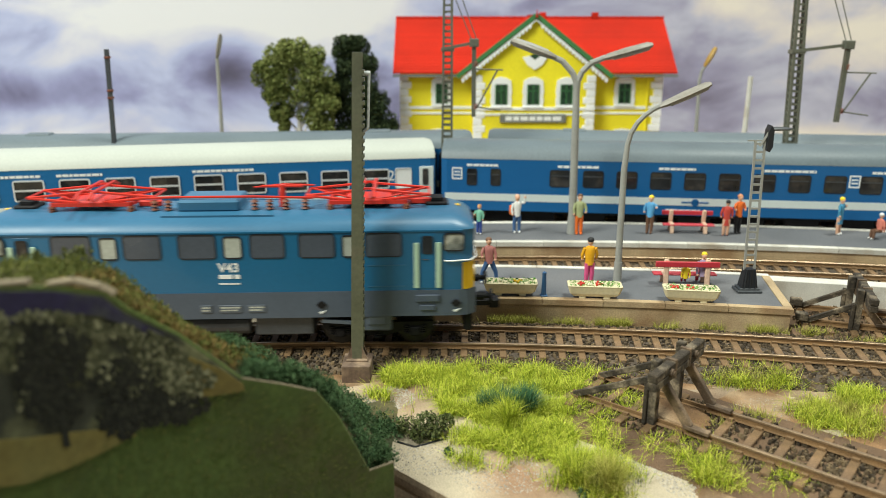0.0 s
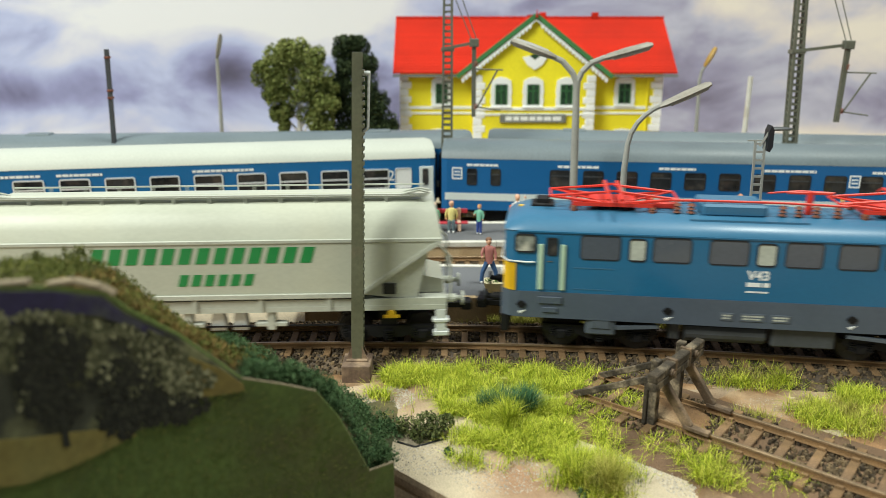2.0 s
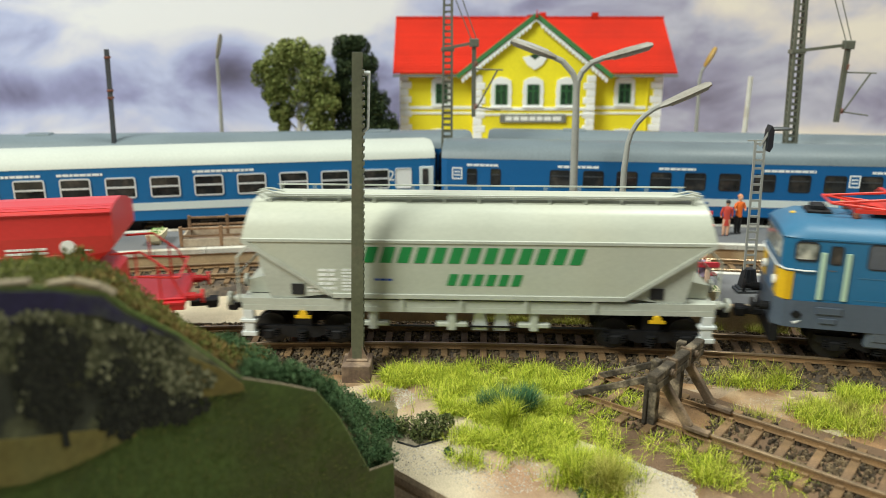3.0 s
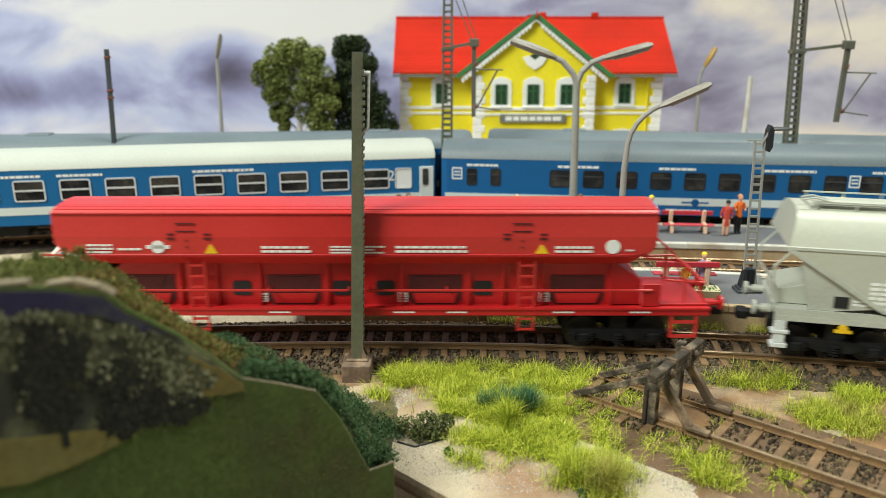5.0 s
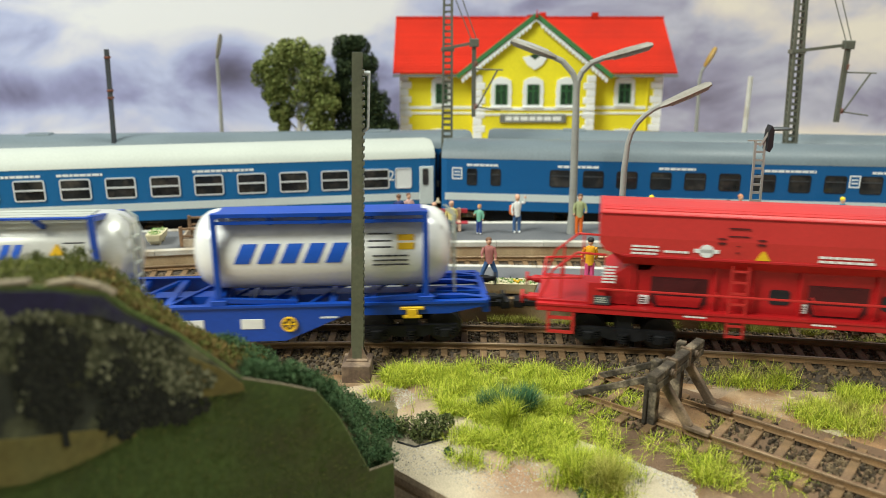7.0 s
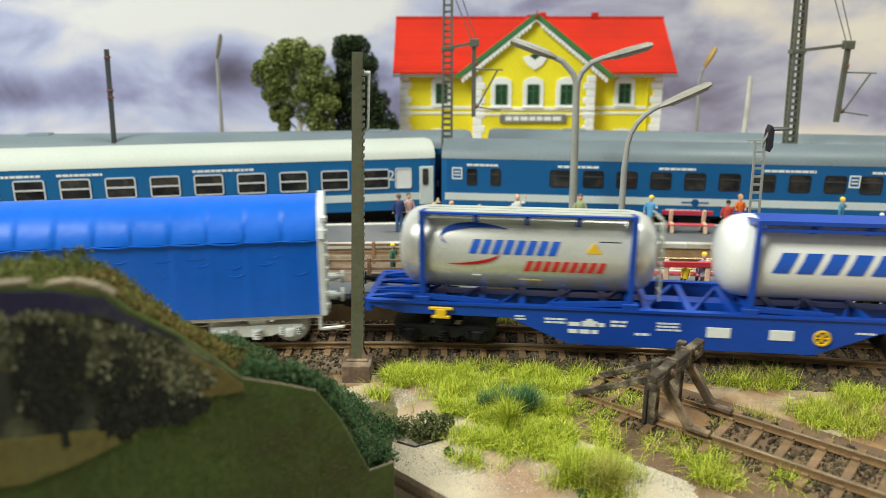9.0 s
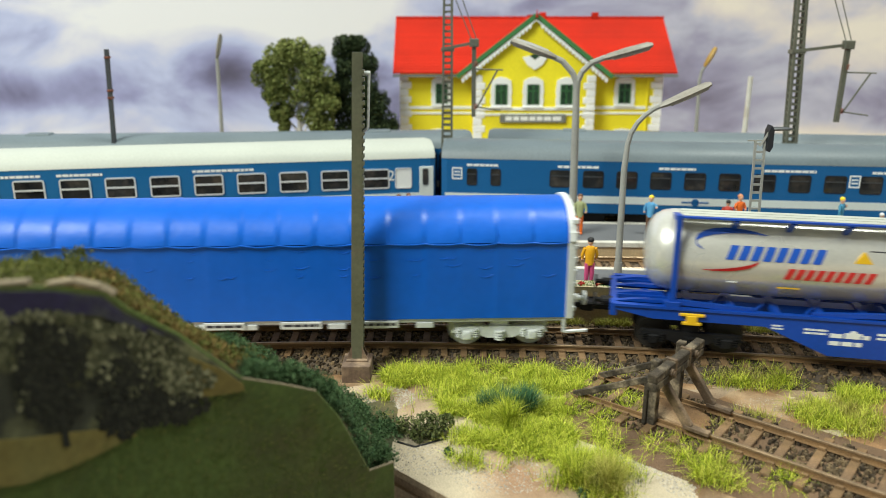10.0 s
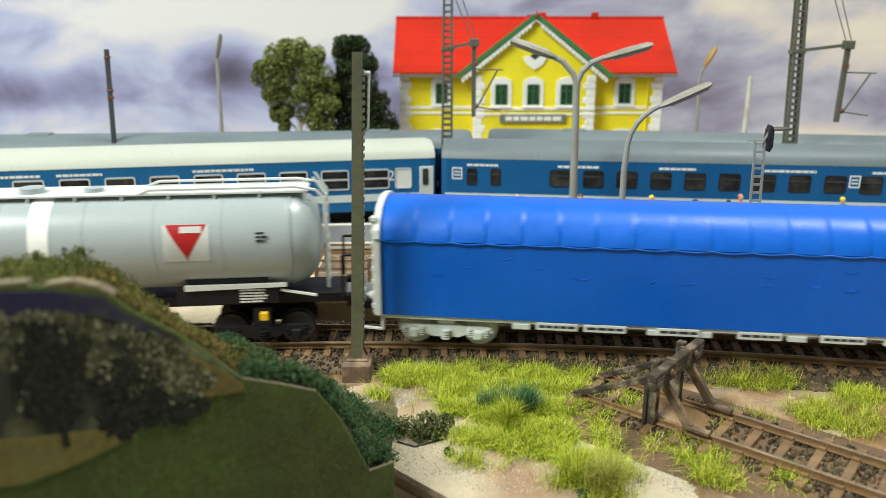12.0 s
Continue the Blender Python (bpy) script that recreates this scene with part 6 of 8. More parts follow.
        slab(bm, out, y - 1.0, y + 0.2)
        wv = part("window", bm, WHITE_TRIM, v)
        bm = bmesh.new()
        box(bm, x - w / 2, x + w / 2, y - 1.25, y - 0.9, z0, z1)
        part("pane", bm, GREEN_PANE, wv)
        bm = bmesh.new()
        box(bm, x - 0.35, x + 0.35, y - 1.6, y - 1.1, z0, z1)
        box(bm, x - w / 2, x + w / 2, y - 1.6, y - 1.1, z0 + (z1 - z0) * 0.66, z0 + (z1 - z0) * 0.66 + 0.6)
        for d in (-1, 1):
            box(bm, x + d * w / 2 - 0.35, x + d * w / 2 + 0.35, y - 1.6, y - 1.1, z0, z1)
        part("glazing_bar", bm, GREEN_BOARD, wv)
        bm = bmesh.new()
        box(bm, x - w / 2 - 3.6, x + w / 2 + 3.6, y - 2.0, y, z0 - 2.4, z0 - 1.2, 0.2)
        part("sill", bm, WHITE_TRIM, wv)
    for x in (42.6, 66.0, 90.3):
        window(x, 571.5, 51.6, 66.2, 8.2)
    for x in (-1.0, 134.8):
        window(x, 580, 51.6, 66.2, 8.2)
    for x in (42.6, 66.0, 90.3):
        window(x, 571.5, 8, 27.6, 11)
    for x in (-3.0, 134.8):
        window(x, 580, 8, 27.6, 12)
    # round ornament under the gable
    bm = bmesh.new()
    slab(bm, [(57.5, 85.5), (61, 80.0), (66.5, 76.5), (72, 80.0), (75.5, 85.5), (70.5, 86.4), (66.5, 83.4), (62.5, 86.4)], 570.4, 571.7)
    part("gable_ornament", bm, WHITE_TRIM, v)
    bm = bmesh.new()
    slab(bm, [(62.6, 86.4), (66.5, 83.5), (70.4, 86.4), (66.5, 88)], 570.8, 571.7)
    part("gable_vent", bm, GREEN_PANE, v)
    # name board
    bm = bmesh.new()
    box(bm, 42.0, 90.6, 569.6, 571.4, 38.4, 44.6, 0.3)
    b = part("name_board", bm, SIGN_GREY, v, "grey station name board")
    rng = random.Random(4)
    bars(b, "writing", 46, 87, 39.6, 43.4, 569.6, 1, WHITE, rng, gap=0.2)
    bm = bmesh.new()
    rod(bm, (152, 579, -5), (152, 579, 73), 0.7, n=8)
    part("drain_pipe", bm, YELLOW_WALL, v)


station()

# ---- masts, lamps, signal ----
MAST = mat("olive_grey_mast_paint", (0.12, 0.125, 0.095), 0.55, vary=0.15, scale=80, bump=0.1)
POST_OLIVE = mat("olive_green_post_paint", (0.115, 0.12, 0.075), 0.5, vary=0.14, scale=70, bump=0.1, second=(0.16, 0.13, 0.09), mix_scale=60, mix_at=0.62)
LAMP_GREY = mat("grey_lamp_post", (0.33, 0.33, 0.30), 0.45, vary=0.1, scale=60, bump=0.05)
LAMP_HEAD = mat("weathered_lamp_head", (0.27, 0.25, 0.21), 0.5, vary=0.14, scale=120, bump=0.05)
AMBER = mat("amber_lamp_head", (0.42, 0.25, 0.04), 0.5, vary=0.15, bump=0.0)
RUST_BASE = mat("rusty_brown_mast_foot", (0.15, 0.10, 0.07), 0.8, vary=0.25, scale=200, bump=0.4, second=(0.24, 0.17, 0.11), mix_scale=120)


def catenary_post():
    v = thing("catenary_post", "olive green steel catenary post on a brown concrete foot", "post", at(-28.9, 240.0, 0))
    bm = bmesh.new()
    slab(bm, [(-4.8, -6.2), (4.8, -6.2), (4.8, 0.6), (-4.8, 0.6)], -7.6, 3.2)
    bmesh.ops.bevel(bm, geom=bm.edges[:], offset=0.25, segments=1, affect="EDGES")
    part("foot", bm, RUST_BASE, v)
    bm = bmesh.new()
    box(bm, -3.6, 3.6, -4.2, 2.2, 0.55, 1.3, 0.15)
    for s in (-1, 1):
        for yy in (-2.6, 0.6):
            slab(bm, [(s * 1.6, 1.2), (s * 3.4, 1.2), (s * 1.6, 6.0)], yy - 0.3, yy + 0.3)
    part("base_plate", bm, RUST_BASE, v)
    bm = bmesh.new()
    rings = []
    for z, k in ((1.2, 1.0), (101.2, 0.74)):
        w, d, t = 2.05 * k, 1.9 * k, 0.42
        rings.append([(x + 0.030 * z, y - 1.0, z) for x, y in ((-w, -d), (w, -d), (w, -d + t), (t / 2, -d + t), (t / 2, d - t), (w, d - t), (w, d), (-w, d), (-w, d - t), (-t / 2, d - t), (-t / 2, -d + t), (-w, -d + t))])
    loft(bm, rings)
    part("mast", bm, POST_OLIVE, v)
    bm = bmesh.new()
    for k in range(38):
        z = 8 + k * 2.35
        box(bm, 1.5 + 0.030 * z - 0.25, 1.95 + 0.030 * z + 0.2, -2.6, 0.6, z, z + 1.1)
    part("lattice", bm, POST_OLIVE, v)
    bm = bmesh.new()
    pipe(bm, [(4.6, -1, 94.5), (6.4, -1, 95.2), (5.6, -1, 78.5), (4.0, -1, 77.0)], 0.45, 6)
    rod(bm, (4.4, -1, 95.0), (6.8, -1, 95.0), 0.7, n=8)
    part("bracket", bm, WAGON_WHITE, v, "thin pale grey bracket near the top")


catenary_post()


def lattice_mast(m, lean, tall, arm, label):
    """Two legs with cross bars, a jib arm and a hanging tube with its stays."""
    v = thing("lattice_mast", label, "mast", m, group="lattice catenary masts")
    for s in (-1, 1):
        for yy in (-1.8, 1.8):
            bm = bmesh.new()
            beam(bm, (s * 2.9, yy, 0), (s * 1.9 + lean, yy, tall), 1.3, 1.3)
            part("leg", bm, MAST, v)
    bm = bmesh.new()
    n = 46
    for k in range(n):
        z0, z1 = 2 + (tall - 4) * k / n, 2 + (tall - 4) * (k + 1) / n
        c0, c1 = lean * z0 / tall, lean * z1 / tall
        w0, w1 = 3.1 - 1.2 * z0 / tall, 3.1 - 1.2 * z1 / tall
        for yy in (-1.8, 1.8):
            beam(bm, (c0 - w0, yy, z0), (c0 + w0, yy, z0), 0.4, 1.1)
        beam(bm, (c0 - w0, -1.8, z0), (c1 - w1, 1.8, z1), 0.4, 0.4)
        beam(bm, (c0 + w0, 1.8, z0), (c1 + w1, -1.8, z1), 0.4, 0.4)
    part("lattice", bm, MAST, v)
    ax, az = arm
    cz = lean * az / tall
    bm = bmesh.new()
    beam(bm, (cz - 3, -2.4, az - 3.4), (ax, -2.4, az), 1.3, 1.6)
    box(bm, cz - 3.6, cz + 3.6, -2.8, 2.6, az - 4.6, az - 2.6)
    part("jib_arm", bm, MAST, v)
    bm = bmesh.new()
    box(bm, ax - 2.6, ax + 2.6, -4.6, -0.4, az - 2.2, az + 2.2, 0.3)
    part("jib_head", bm, MAST, v)
    bm = bmesh.new()
    for d in (-1.4, 1.4):
        rod(bm, (ax + d, -2.4, az + 1.5), (ax - 13 + d * 1.5, -2.0, az + 34), 0.28, n=6)
    part("stay_wire", bm, MAST, v)
    low = az - 40
    bm = bmesh.new()
    beam(bm, (ax, -2.4, az - 2), (ax + lean * 0.1, -2.4, low), 2.3, 2.3)
    part("drop_tube", bm, MAST, v)
    bm = bmesh.new()
    pipe(bm, [(ax, -2.4, az - 14), (ax + 16, -4, az - 14.4)], 0.4, 6)
    pipe(bm, [(ax + 13, -4, az - 14.4), (ax + 2, -2.4, low + 5)], 0.5, 6)
    pipe(bm, [(ax + 1.5, -2.4, low + 5.4), (ax + 15, -4, low + 3.6)], 0.4, 6)
    part("registration_arm", bm, MAST, v)
    for z in (az - 12.5, low + 4.5):
        bm = bmesh.new()
        for j in range(3):
            rod(bm, (ax + 0.8, -2.4, z + j), (ax + 0.8, -2.4, z + j + 0.7), 1.6, 1.1, n=8)
        part("insulator", bm, INSULATOR, v)


lattice_mast(at(2.0, 436.0, GROUND_Z), 0.9, 160, (15.0, 104.5), "tall olive lattice catenary mast with jib arm")
lattice_mast(at(190.8, 416.0, GROUND_Z), -7.5, 160, (20.5, 104.0), "leaning tall lattice catenary mast with jib arm")
v = thing("catenary_post", "dark slim catenary post behind the coaches", "post", at(-187.5, 436.0, GROUND_Z))
bm = bmesh.new()
beam(bm, (-1.5, 0, 0), (2.3, 0, 101), 2.1, 2.1)
part("mast", bm, DARK_GEAR, v)
bm = bmesh.new()
for z in (74, 78, 96):
    box(bm, z * 0.036 - 1.4 - 1.2, z * 0.036 - 1.4 + 1.6, -1.6, 1.6, z, z + 1.2, 0.2)
part("bracket", bm, INSULATOR, v)


def street_lamp(m, label, pole, arms, heads, thick, group="platform lamps", head_m=None):
    v = thing("street_lamp", label, "lamp post", m, group=group)
    bm = bmesh.new()
    pipe(bm, pole, thick * 1.35, 10, thick)
    rod(bm, pole[0], (pole[0][0], pole[0][1], pole[0][2] + 9), thick * 1.7, thick * 1.5, n=10)
    part("pole", bm, LAMP_GREY, v, smooth=True)
    for a in arms:
        bm = bmesh.new()
        pipe(bm, a, thick, 8, thick * 0.85)
        part("arm", bm, LAMP_GREY, v, smooth=True)
    for (xa, za), (xb, zb), w in heads:
        bm = bmesh.new()
        d = Vector((xb - xa, 0, zb - za))
        n = Vector((-d.z, 0, d.x)).normalized()
        rings = []
        for k, s in ((0, 0.45), (0.12, 0.8), (0.5, 1.0), (0.9, 0.9), (1.0, 0.5)):
            c = Vector((xa, 0, za)) + d * k
            rings.append([tuple(c + n * (math.sin(a) * w * s * 0.55) + Vector((0, math.cos(a) * w * s, 0))) for a in [i * math.pi / 4 for i in range(8)]])
        loft(bm, rings)
        h = part("lamp_head", bm, head_m or LAMP_HEAD, v, smooth=True)
        bm = bmesh.new()
        rings = []
        for k, s in ((0.2, 0.6), (0.55, 0.8), (0.92, 0.6)):
            c = Vector((xa, 0, za)) + d * k - n * w * 0.35
            rings.append([tuple(c + n * (math.sin(a) * w * s * 0.4) + Vector((0, math.cos(a) * w * s, 0))) for a in [i * math.pi / 4 for i in range(8)]])
        loft(bm, rings)
        part("lamp_glass", bm, head_m or LAMP_GREY, h, smooth=True)
    return v


street_lamp(at(73.1, 305.2, 5.0), "grey curved platform lamp with one drooping head", [(0, 0, 0), (-0.2, 0, 48), (0.5, 0, 58)],
            [[(0.5, 0, 58), (1.6, 0, 62.5), (3.8, 0, 66.6), (6.6, 0, 69.6), (9.6, 0, 71.8), (13, 0, 73.6)]], [((12, 73.0), (31.4, 81.8), 3.1)], 1.08)
street_lamp(at(66.7, 383.3, 5.0), "tall grey platform lamp with two curved arms", [(0, 0, 0), (-0.7, 0, 48), (-1.1, 0, 72)],
            [[(-1.1, 0, 72), (-1.6, 0, 77), (-3.4, 0, 81), (-8.6, 0, 86.6), (-14, 0, 89)], [(-1.1, 0, 72), (-0.8, 0, 77), (1.0, 0, 81.4), (5.0, 0, 85.6), (12, 0, 88.4)]],
            [((-12, 88.4), (-34, 96.2), 3.8), ((11, 88.0), (34.5, 94.4), 3.8)], 1.6)
street_lamp(at(-150.4, 520, GROUND_Z), "pale grey street lamp in the distance", [(0, 0, 0), (1.2, 0, 60), (1.6, 0, 92)], [[(1.6, 0, 92), (2.2, 0, 96)]], [((1.4, 92), (5.2, 108), 2.6)], 1.1, "distant lamps")
street_lamp(at(171.6, 520, GROUND_Z), "pale grey street lamp with an amber head", [(0, 0, 0), (-0.6, 0, 50), (-1.4, 0, 78)], [[(-1.4, 0, 78), (-0.5, 0, 84), (2, 0, 88)]], [((1.0, 87.0), (7.4, 99.5), 2.8)], 1.1, "distant lamps", AMBER)
v = thing("pole", "plain cream coloured pole behind the coaches", "pole", at(195.6, 500, GROUND_Z))
bm = bmesh.new()
rod(bm, (0, 0, 0), (0.6, 0, 82), 1.8, 1.5, n=10)
part("shaft", bm, KERB, v, smooth=True)


def ladder_signal():
    v = thing("signal", "grey ladder signal with black foot on the platform", "signal", at(123.6, 294.6, 5.0))
    bm = bmesh.new()
    box(bm, -5.0, 5.0, -3.6, 3.6, 0, 1.2, 0.3)
    box(bm, -4.2, 4.2, -3.0, 3.0, 1.2, 2.0, 0.3)
    part("foot_plate", bm, DARK_GEAR, v)
    bm = bmesh.new()
    rings = []
    for z, k in ((1.9, 3.2), (9.6, 2.1)):
        rings.append([(x * k, y * k * 0.8, z) for x, y in ((-1, -1), (1, -1), (1, 1), (-1, 1))])
    loft(bm, rings)
    for x in (-2.2, 0, 2.2):
        beam(bm, (x * 1.0, -2.7, 2.0), (x * 0.75, -1.8, 9.5), 0.5, 0.5)
    part("foot", bm, RUBBER, v)
    for s in (-1, 1):
        bm = bmesh.new()
        beam(bm, (s * 2.0, 0, 9), (s * 1.8 - 1.6, 0, 61), 0.8, 0.8)
        part("rail", bm, LAMP_GREY, v)
    for k in range(16):
        z = 12 + k * 3.2
        bm = bmesh.new()
        c = -1.6 * (z - 13) / 48
        beam(bm, (c - 1.9, 0, z), (c + 1.9, 0, z), 0.7, 0.8)
        part("rung", bm, LAMP_GREY, v)
    bm = bmesh.new()
    beam(bm, (-6.5, 0, 61.2), (1.5, 0, 61.2), 0.5, 0.5)
    beam(bm, (-1.5, 0, 59), (1.6, -1, 66), 0.7, 0.7)
    part("bracket", bm, LAMP_GREY, v)
    bm = bmesh.new()
    slab(bm, [(0.4, 57.8), (1.6, 57.0), (2.6, 59), (2.5, 65.5), (1.4, 67.2), (0.6, 65)], -2.2, 2.2)
    part("signal_head", bm, RUBBER, v, smooth=True)
    bm = bmesh.new()
    rings = [[(x, w * math.cos(a), 65.7 + w * 0.42 * math.sin(a)) for a in [i * math.pi / 4 for i in range(8)]] for x, w in ((1.8, 1.9), (5.0, 1.9), (8.0, 1.5), (9.8, 0.5))]
    loft(bm, rings)
    part("hood", bm, DARK_GEAR, v, smooth=True)


ladder_signal()

# ---- buffer stops and their sidings ----
OLD_TIMBER = mat("weathered_dark_timber", (0.045, 0.034, 0.022), 0.85, vary=0.45, scale=180, fine=1500, bump=0.8, second=(0.19, 0.15, 0.10), mix_scale=220, mix_at=0.55)
OLD_IRON = mat("rusty_brown_iron", (0.10, 0.066, 0.040), 0.7, vary=0.3, scale=150, fine=1800, bump=0.5, second=(0.22, 0.15, 0.09), mix_scale=160)


def siding(m, x0, x1, gone, label):
    t = tagged(thing("track_siding", label, "track", m), kind="structure")
    bm = bmesh.new()
    prism(bm, [(-26, GROUND_Z - 1.5), (-26, GROUND_Z + 0.12), (-15, -3.4), (15, -3.4), (24, GROUND_Z + 0.12), (24, GROUND_Z - 1.5)], x0, x1)
    part("ballast_bed", bm, EARTH, t)
    for side in (-8.25, 8.25):
        bm = bmesh.new()
        prism(bm, [(side - 1.1, -2.1), (side + 1.1, -2.1), (side + 0.9, -1.75), (side + 0.3, -1.6), (side + 0.3, -0.65), (side - 0.3, -0.65), (side - 0.3, -1.6), (side - 0.9, -1.75)], x0 + 3, x1)
        r = part("rail", bm, RAIL_RUST, t)
        bm = bmesh.new()
        prism(bm, [(side - 0.55, -0.65), (side + 0.55, -0.65), (side + 0.55, -0.12), (side + 0.4, 0), (side - 0.4, 0), (side - 0.55, -0.12)], 12 if gone else x0 + 3, x1)
        part("rail_head", bm, RAIL_TOP if gone else RAIL_RUST, r, "worn rail head")
    if gone:
        heap = random.Random(12)
        bm = bmesh.new()
        loft(bm, [[(x, -7.0, -3.6), (x, -5.6, z + heap.uniform(-0.2, 0.2)), (x, -2, z + heap.uniform(-0.1, 0.5)), (x, 2, z + heap.uniform(-0.1, 0.5)), (x, 5.6, z + heap.uniform(-0.2, 0.2)), (x, 7.0, -3.6)] for x, z in ((-7, -3.0), (-4, -1.6), (-1, -1.2), (3, -1.1), (7, -1.3), (10, -1.7), (13, -3.2))])
        part("earth_heap", bm, BROWN_SOIL, t, "brown earth heaped between the rails", smooth=True)
    for i in range(int((x1 - x0) / 8.4)):
        ob = new("sleeper", SLEEPER_MESH)
        ob.parent, ob.matrix_basis = t, at(x0 + 5 + i * 8.4, 0, 0)
    return t


def buffer_stop(m, rear, front, high, label):
    v = thing("buffer_stop", label, "buffer stop", m, group="timber buffer stops")
    for s in (-1, 1):
        y = s * 8.4 - 0.8
        bm = bmesh.new()
        beam(bm, (0, y, -2.4), (0, y, high + 1.6), 2.6, 2.4, bevel=0.2)
        beam(bm, (-1.9, y + 0.7 * s, -2.4), (-1.9, y + 0.7 * s, high - 4), 2.2, 1.2, bevel=0.2)
        part("post", bm, OLD_TIMBER, v)
        bm = bmesh.new()
        beam(bm, (1.4, y, high - 3.4), (front, y, 0.6), 1.8, 2.6, bevel=0.2)
        beam(bm, (front - 1.5, y, 0.5), (front + 6, y, 0.35), 2.2, 1.2, bevel=0.15)
        part("front_strut", bm, OLD_IRON, v)
        bm = bmesh.new()
        beam(bm, (-1.0, y, high - 4.6), (rear, y, -1.4), 1.3, 1.9, bevel=0.15)
        if rear > -20:
            box(bm, rear - 2.2, rear + 2.2, y - 1.6, y + 1.6, -0.4, 2.6, 0.3)
        part("rear_strut", bm, OLD_TIMBER, v)
        bm = bmesh.new()
        rod(bm, (4.2, y, high - 1.2), (5.2, y, high - 1.2), 1.3, n=8)
        rod(bm, (5.0, y, high - 1.2), (5.6, y, high - 1.2), 0.7, n=8)
        part("bolt", bm, OLD_IRON, v)
        bm = bmesh.new()
        box(bm, 1.2, 4.5, y - 3.4 * s - 0.6, y - 3.4 * s + 0.6, high - 4.2, high + 1.6, 0.1)
        part("strap", bm, OLD_IRON, v)
    rng = random.Random(5)
    for z0, z1 in ((high - 4.0, high - 1.5), (high - 1.35, high + 1.1)):
        bm = bmesh.new()
        box(bm, 1.6, 4.4, -18.2 - rng.uniform(0, 0.6), 14.8, z0, z1, 0.3)
        part("beam", bm, OLD_TIMBER, v)
    return v


NEAR_SIDING = siding(at(66.8, 207.2, 0, 0, 0, -40), -30, 190, True, "rusty siding track sunk in brown earth")
buffer_stop(at(66.8, 207.2, 0, 0, 0, -40), -26, 11, 16.4, "weathered dark timber buffer stop on the siding")
FAR_SIDING = siding(at(157.0, 280.6, 0, 0, 0, -17), -20, 260, False, "short rusty siding beside the platform end")
buffer_stop(at(159.4, 280.0, 0, 0, 0, -17), -19, 8, 12.2, "weathered timber buffer stop beside the platform end")
stones("siding_stones", NEAR_SIDING, 2600, -28, 120, -15, 15, _r, (0.5, 1.1), straight=((0, 0), 0.0))
stones("siding_stones", FAR_SIDING, 1500, -18, 120, -17, 17, _r, (0.5, 1.0), straight=((0, 0), 0.0))

# ---- platform furniture ----
BENCH_RED = mat("red_bench_slat", (0.50, 0.03, 0.045), 0.5, vary=0.1, bump=0.1)
BENCH_LEG = mat("pale_pink_bench_leg", (0.68, 0.46, 0.33), 0.6, vary=0.1, bump=0.05)
PLANTER = mat("cream_planter", (0.70, 0.62, 0.40), 0.6, vary=0.08, scale=80, bump=0.1)
SOIL_GREEN = island_material("planter_greenery", (0.04, 0.16, 0.03), (0.12, 0.30, 0.06), (0.30, 0.42, 0.12))
FLOWER_RED = mat("red_flowers", (0.6, 0.03, 0.02), 0.7, vary=0.1)
FLOWER_PALE = mat("pale_flowers", (0.75, 0.7, 0.5), 0.7, vary=0.1)
BIN_BLUE = mat("blue_bollard", (0.03, 0.10, 0.22), 0.5, vary=0.1)


def bench(m, label):
    v = thing("bench", label, "bench", m, group="platform benches")
    for y, z in ((-2.9, 9.7), (2.4, 4.4), (0.2, 4.4)):
        bm = bmesh.new()
        box(bm, -13, 13, y - 0.5 - 0.5 * (z < 6), y + 0.5 + 0.5 * (z < 6), z - 0.8 * (z > 6) - 0.4, z + 0.8 * (z > 6) + 0.3, 0.2)
        part("slat", bm, BENCH_RED, v)
    for x in (-8.4, 8.4):
        bm = bmesh.new()
        beam(bm, (x, -3.2, 0), (x, -1.8, 11.4), 2.0, 1.4, bevel=0.3)
        beam(bm, (x, 3.4, 0), (x, 2.4, 5.0), 2.0, 1.4, bevel=0.3)
        beam(bm, (x, -2.6, 4.6), (x, 3.2, 4.6), 2.0, 1.0, bevel=0.2)
        part("leg", bm, BENCH_LEG, v, smooth=True)
    return v


bench(at(100.5, 302.5, 5.0, 0, 0, -3), "red slatted bench with pale legs seen from behind")
bench(at(127.0, 385.5, 5.0, 0, 0, 175), "red slatted bench on the far platform")
bench(at(0.0, 389.5, 5.0, 0, 0, 182), "red bench with two seated figurines")


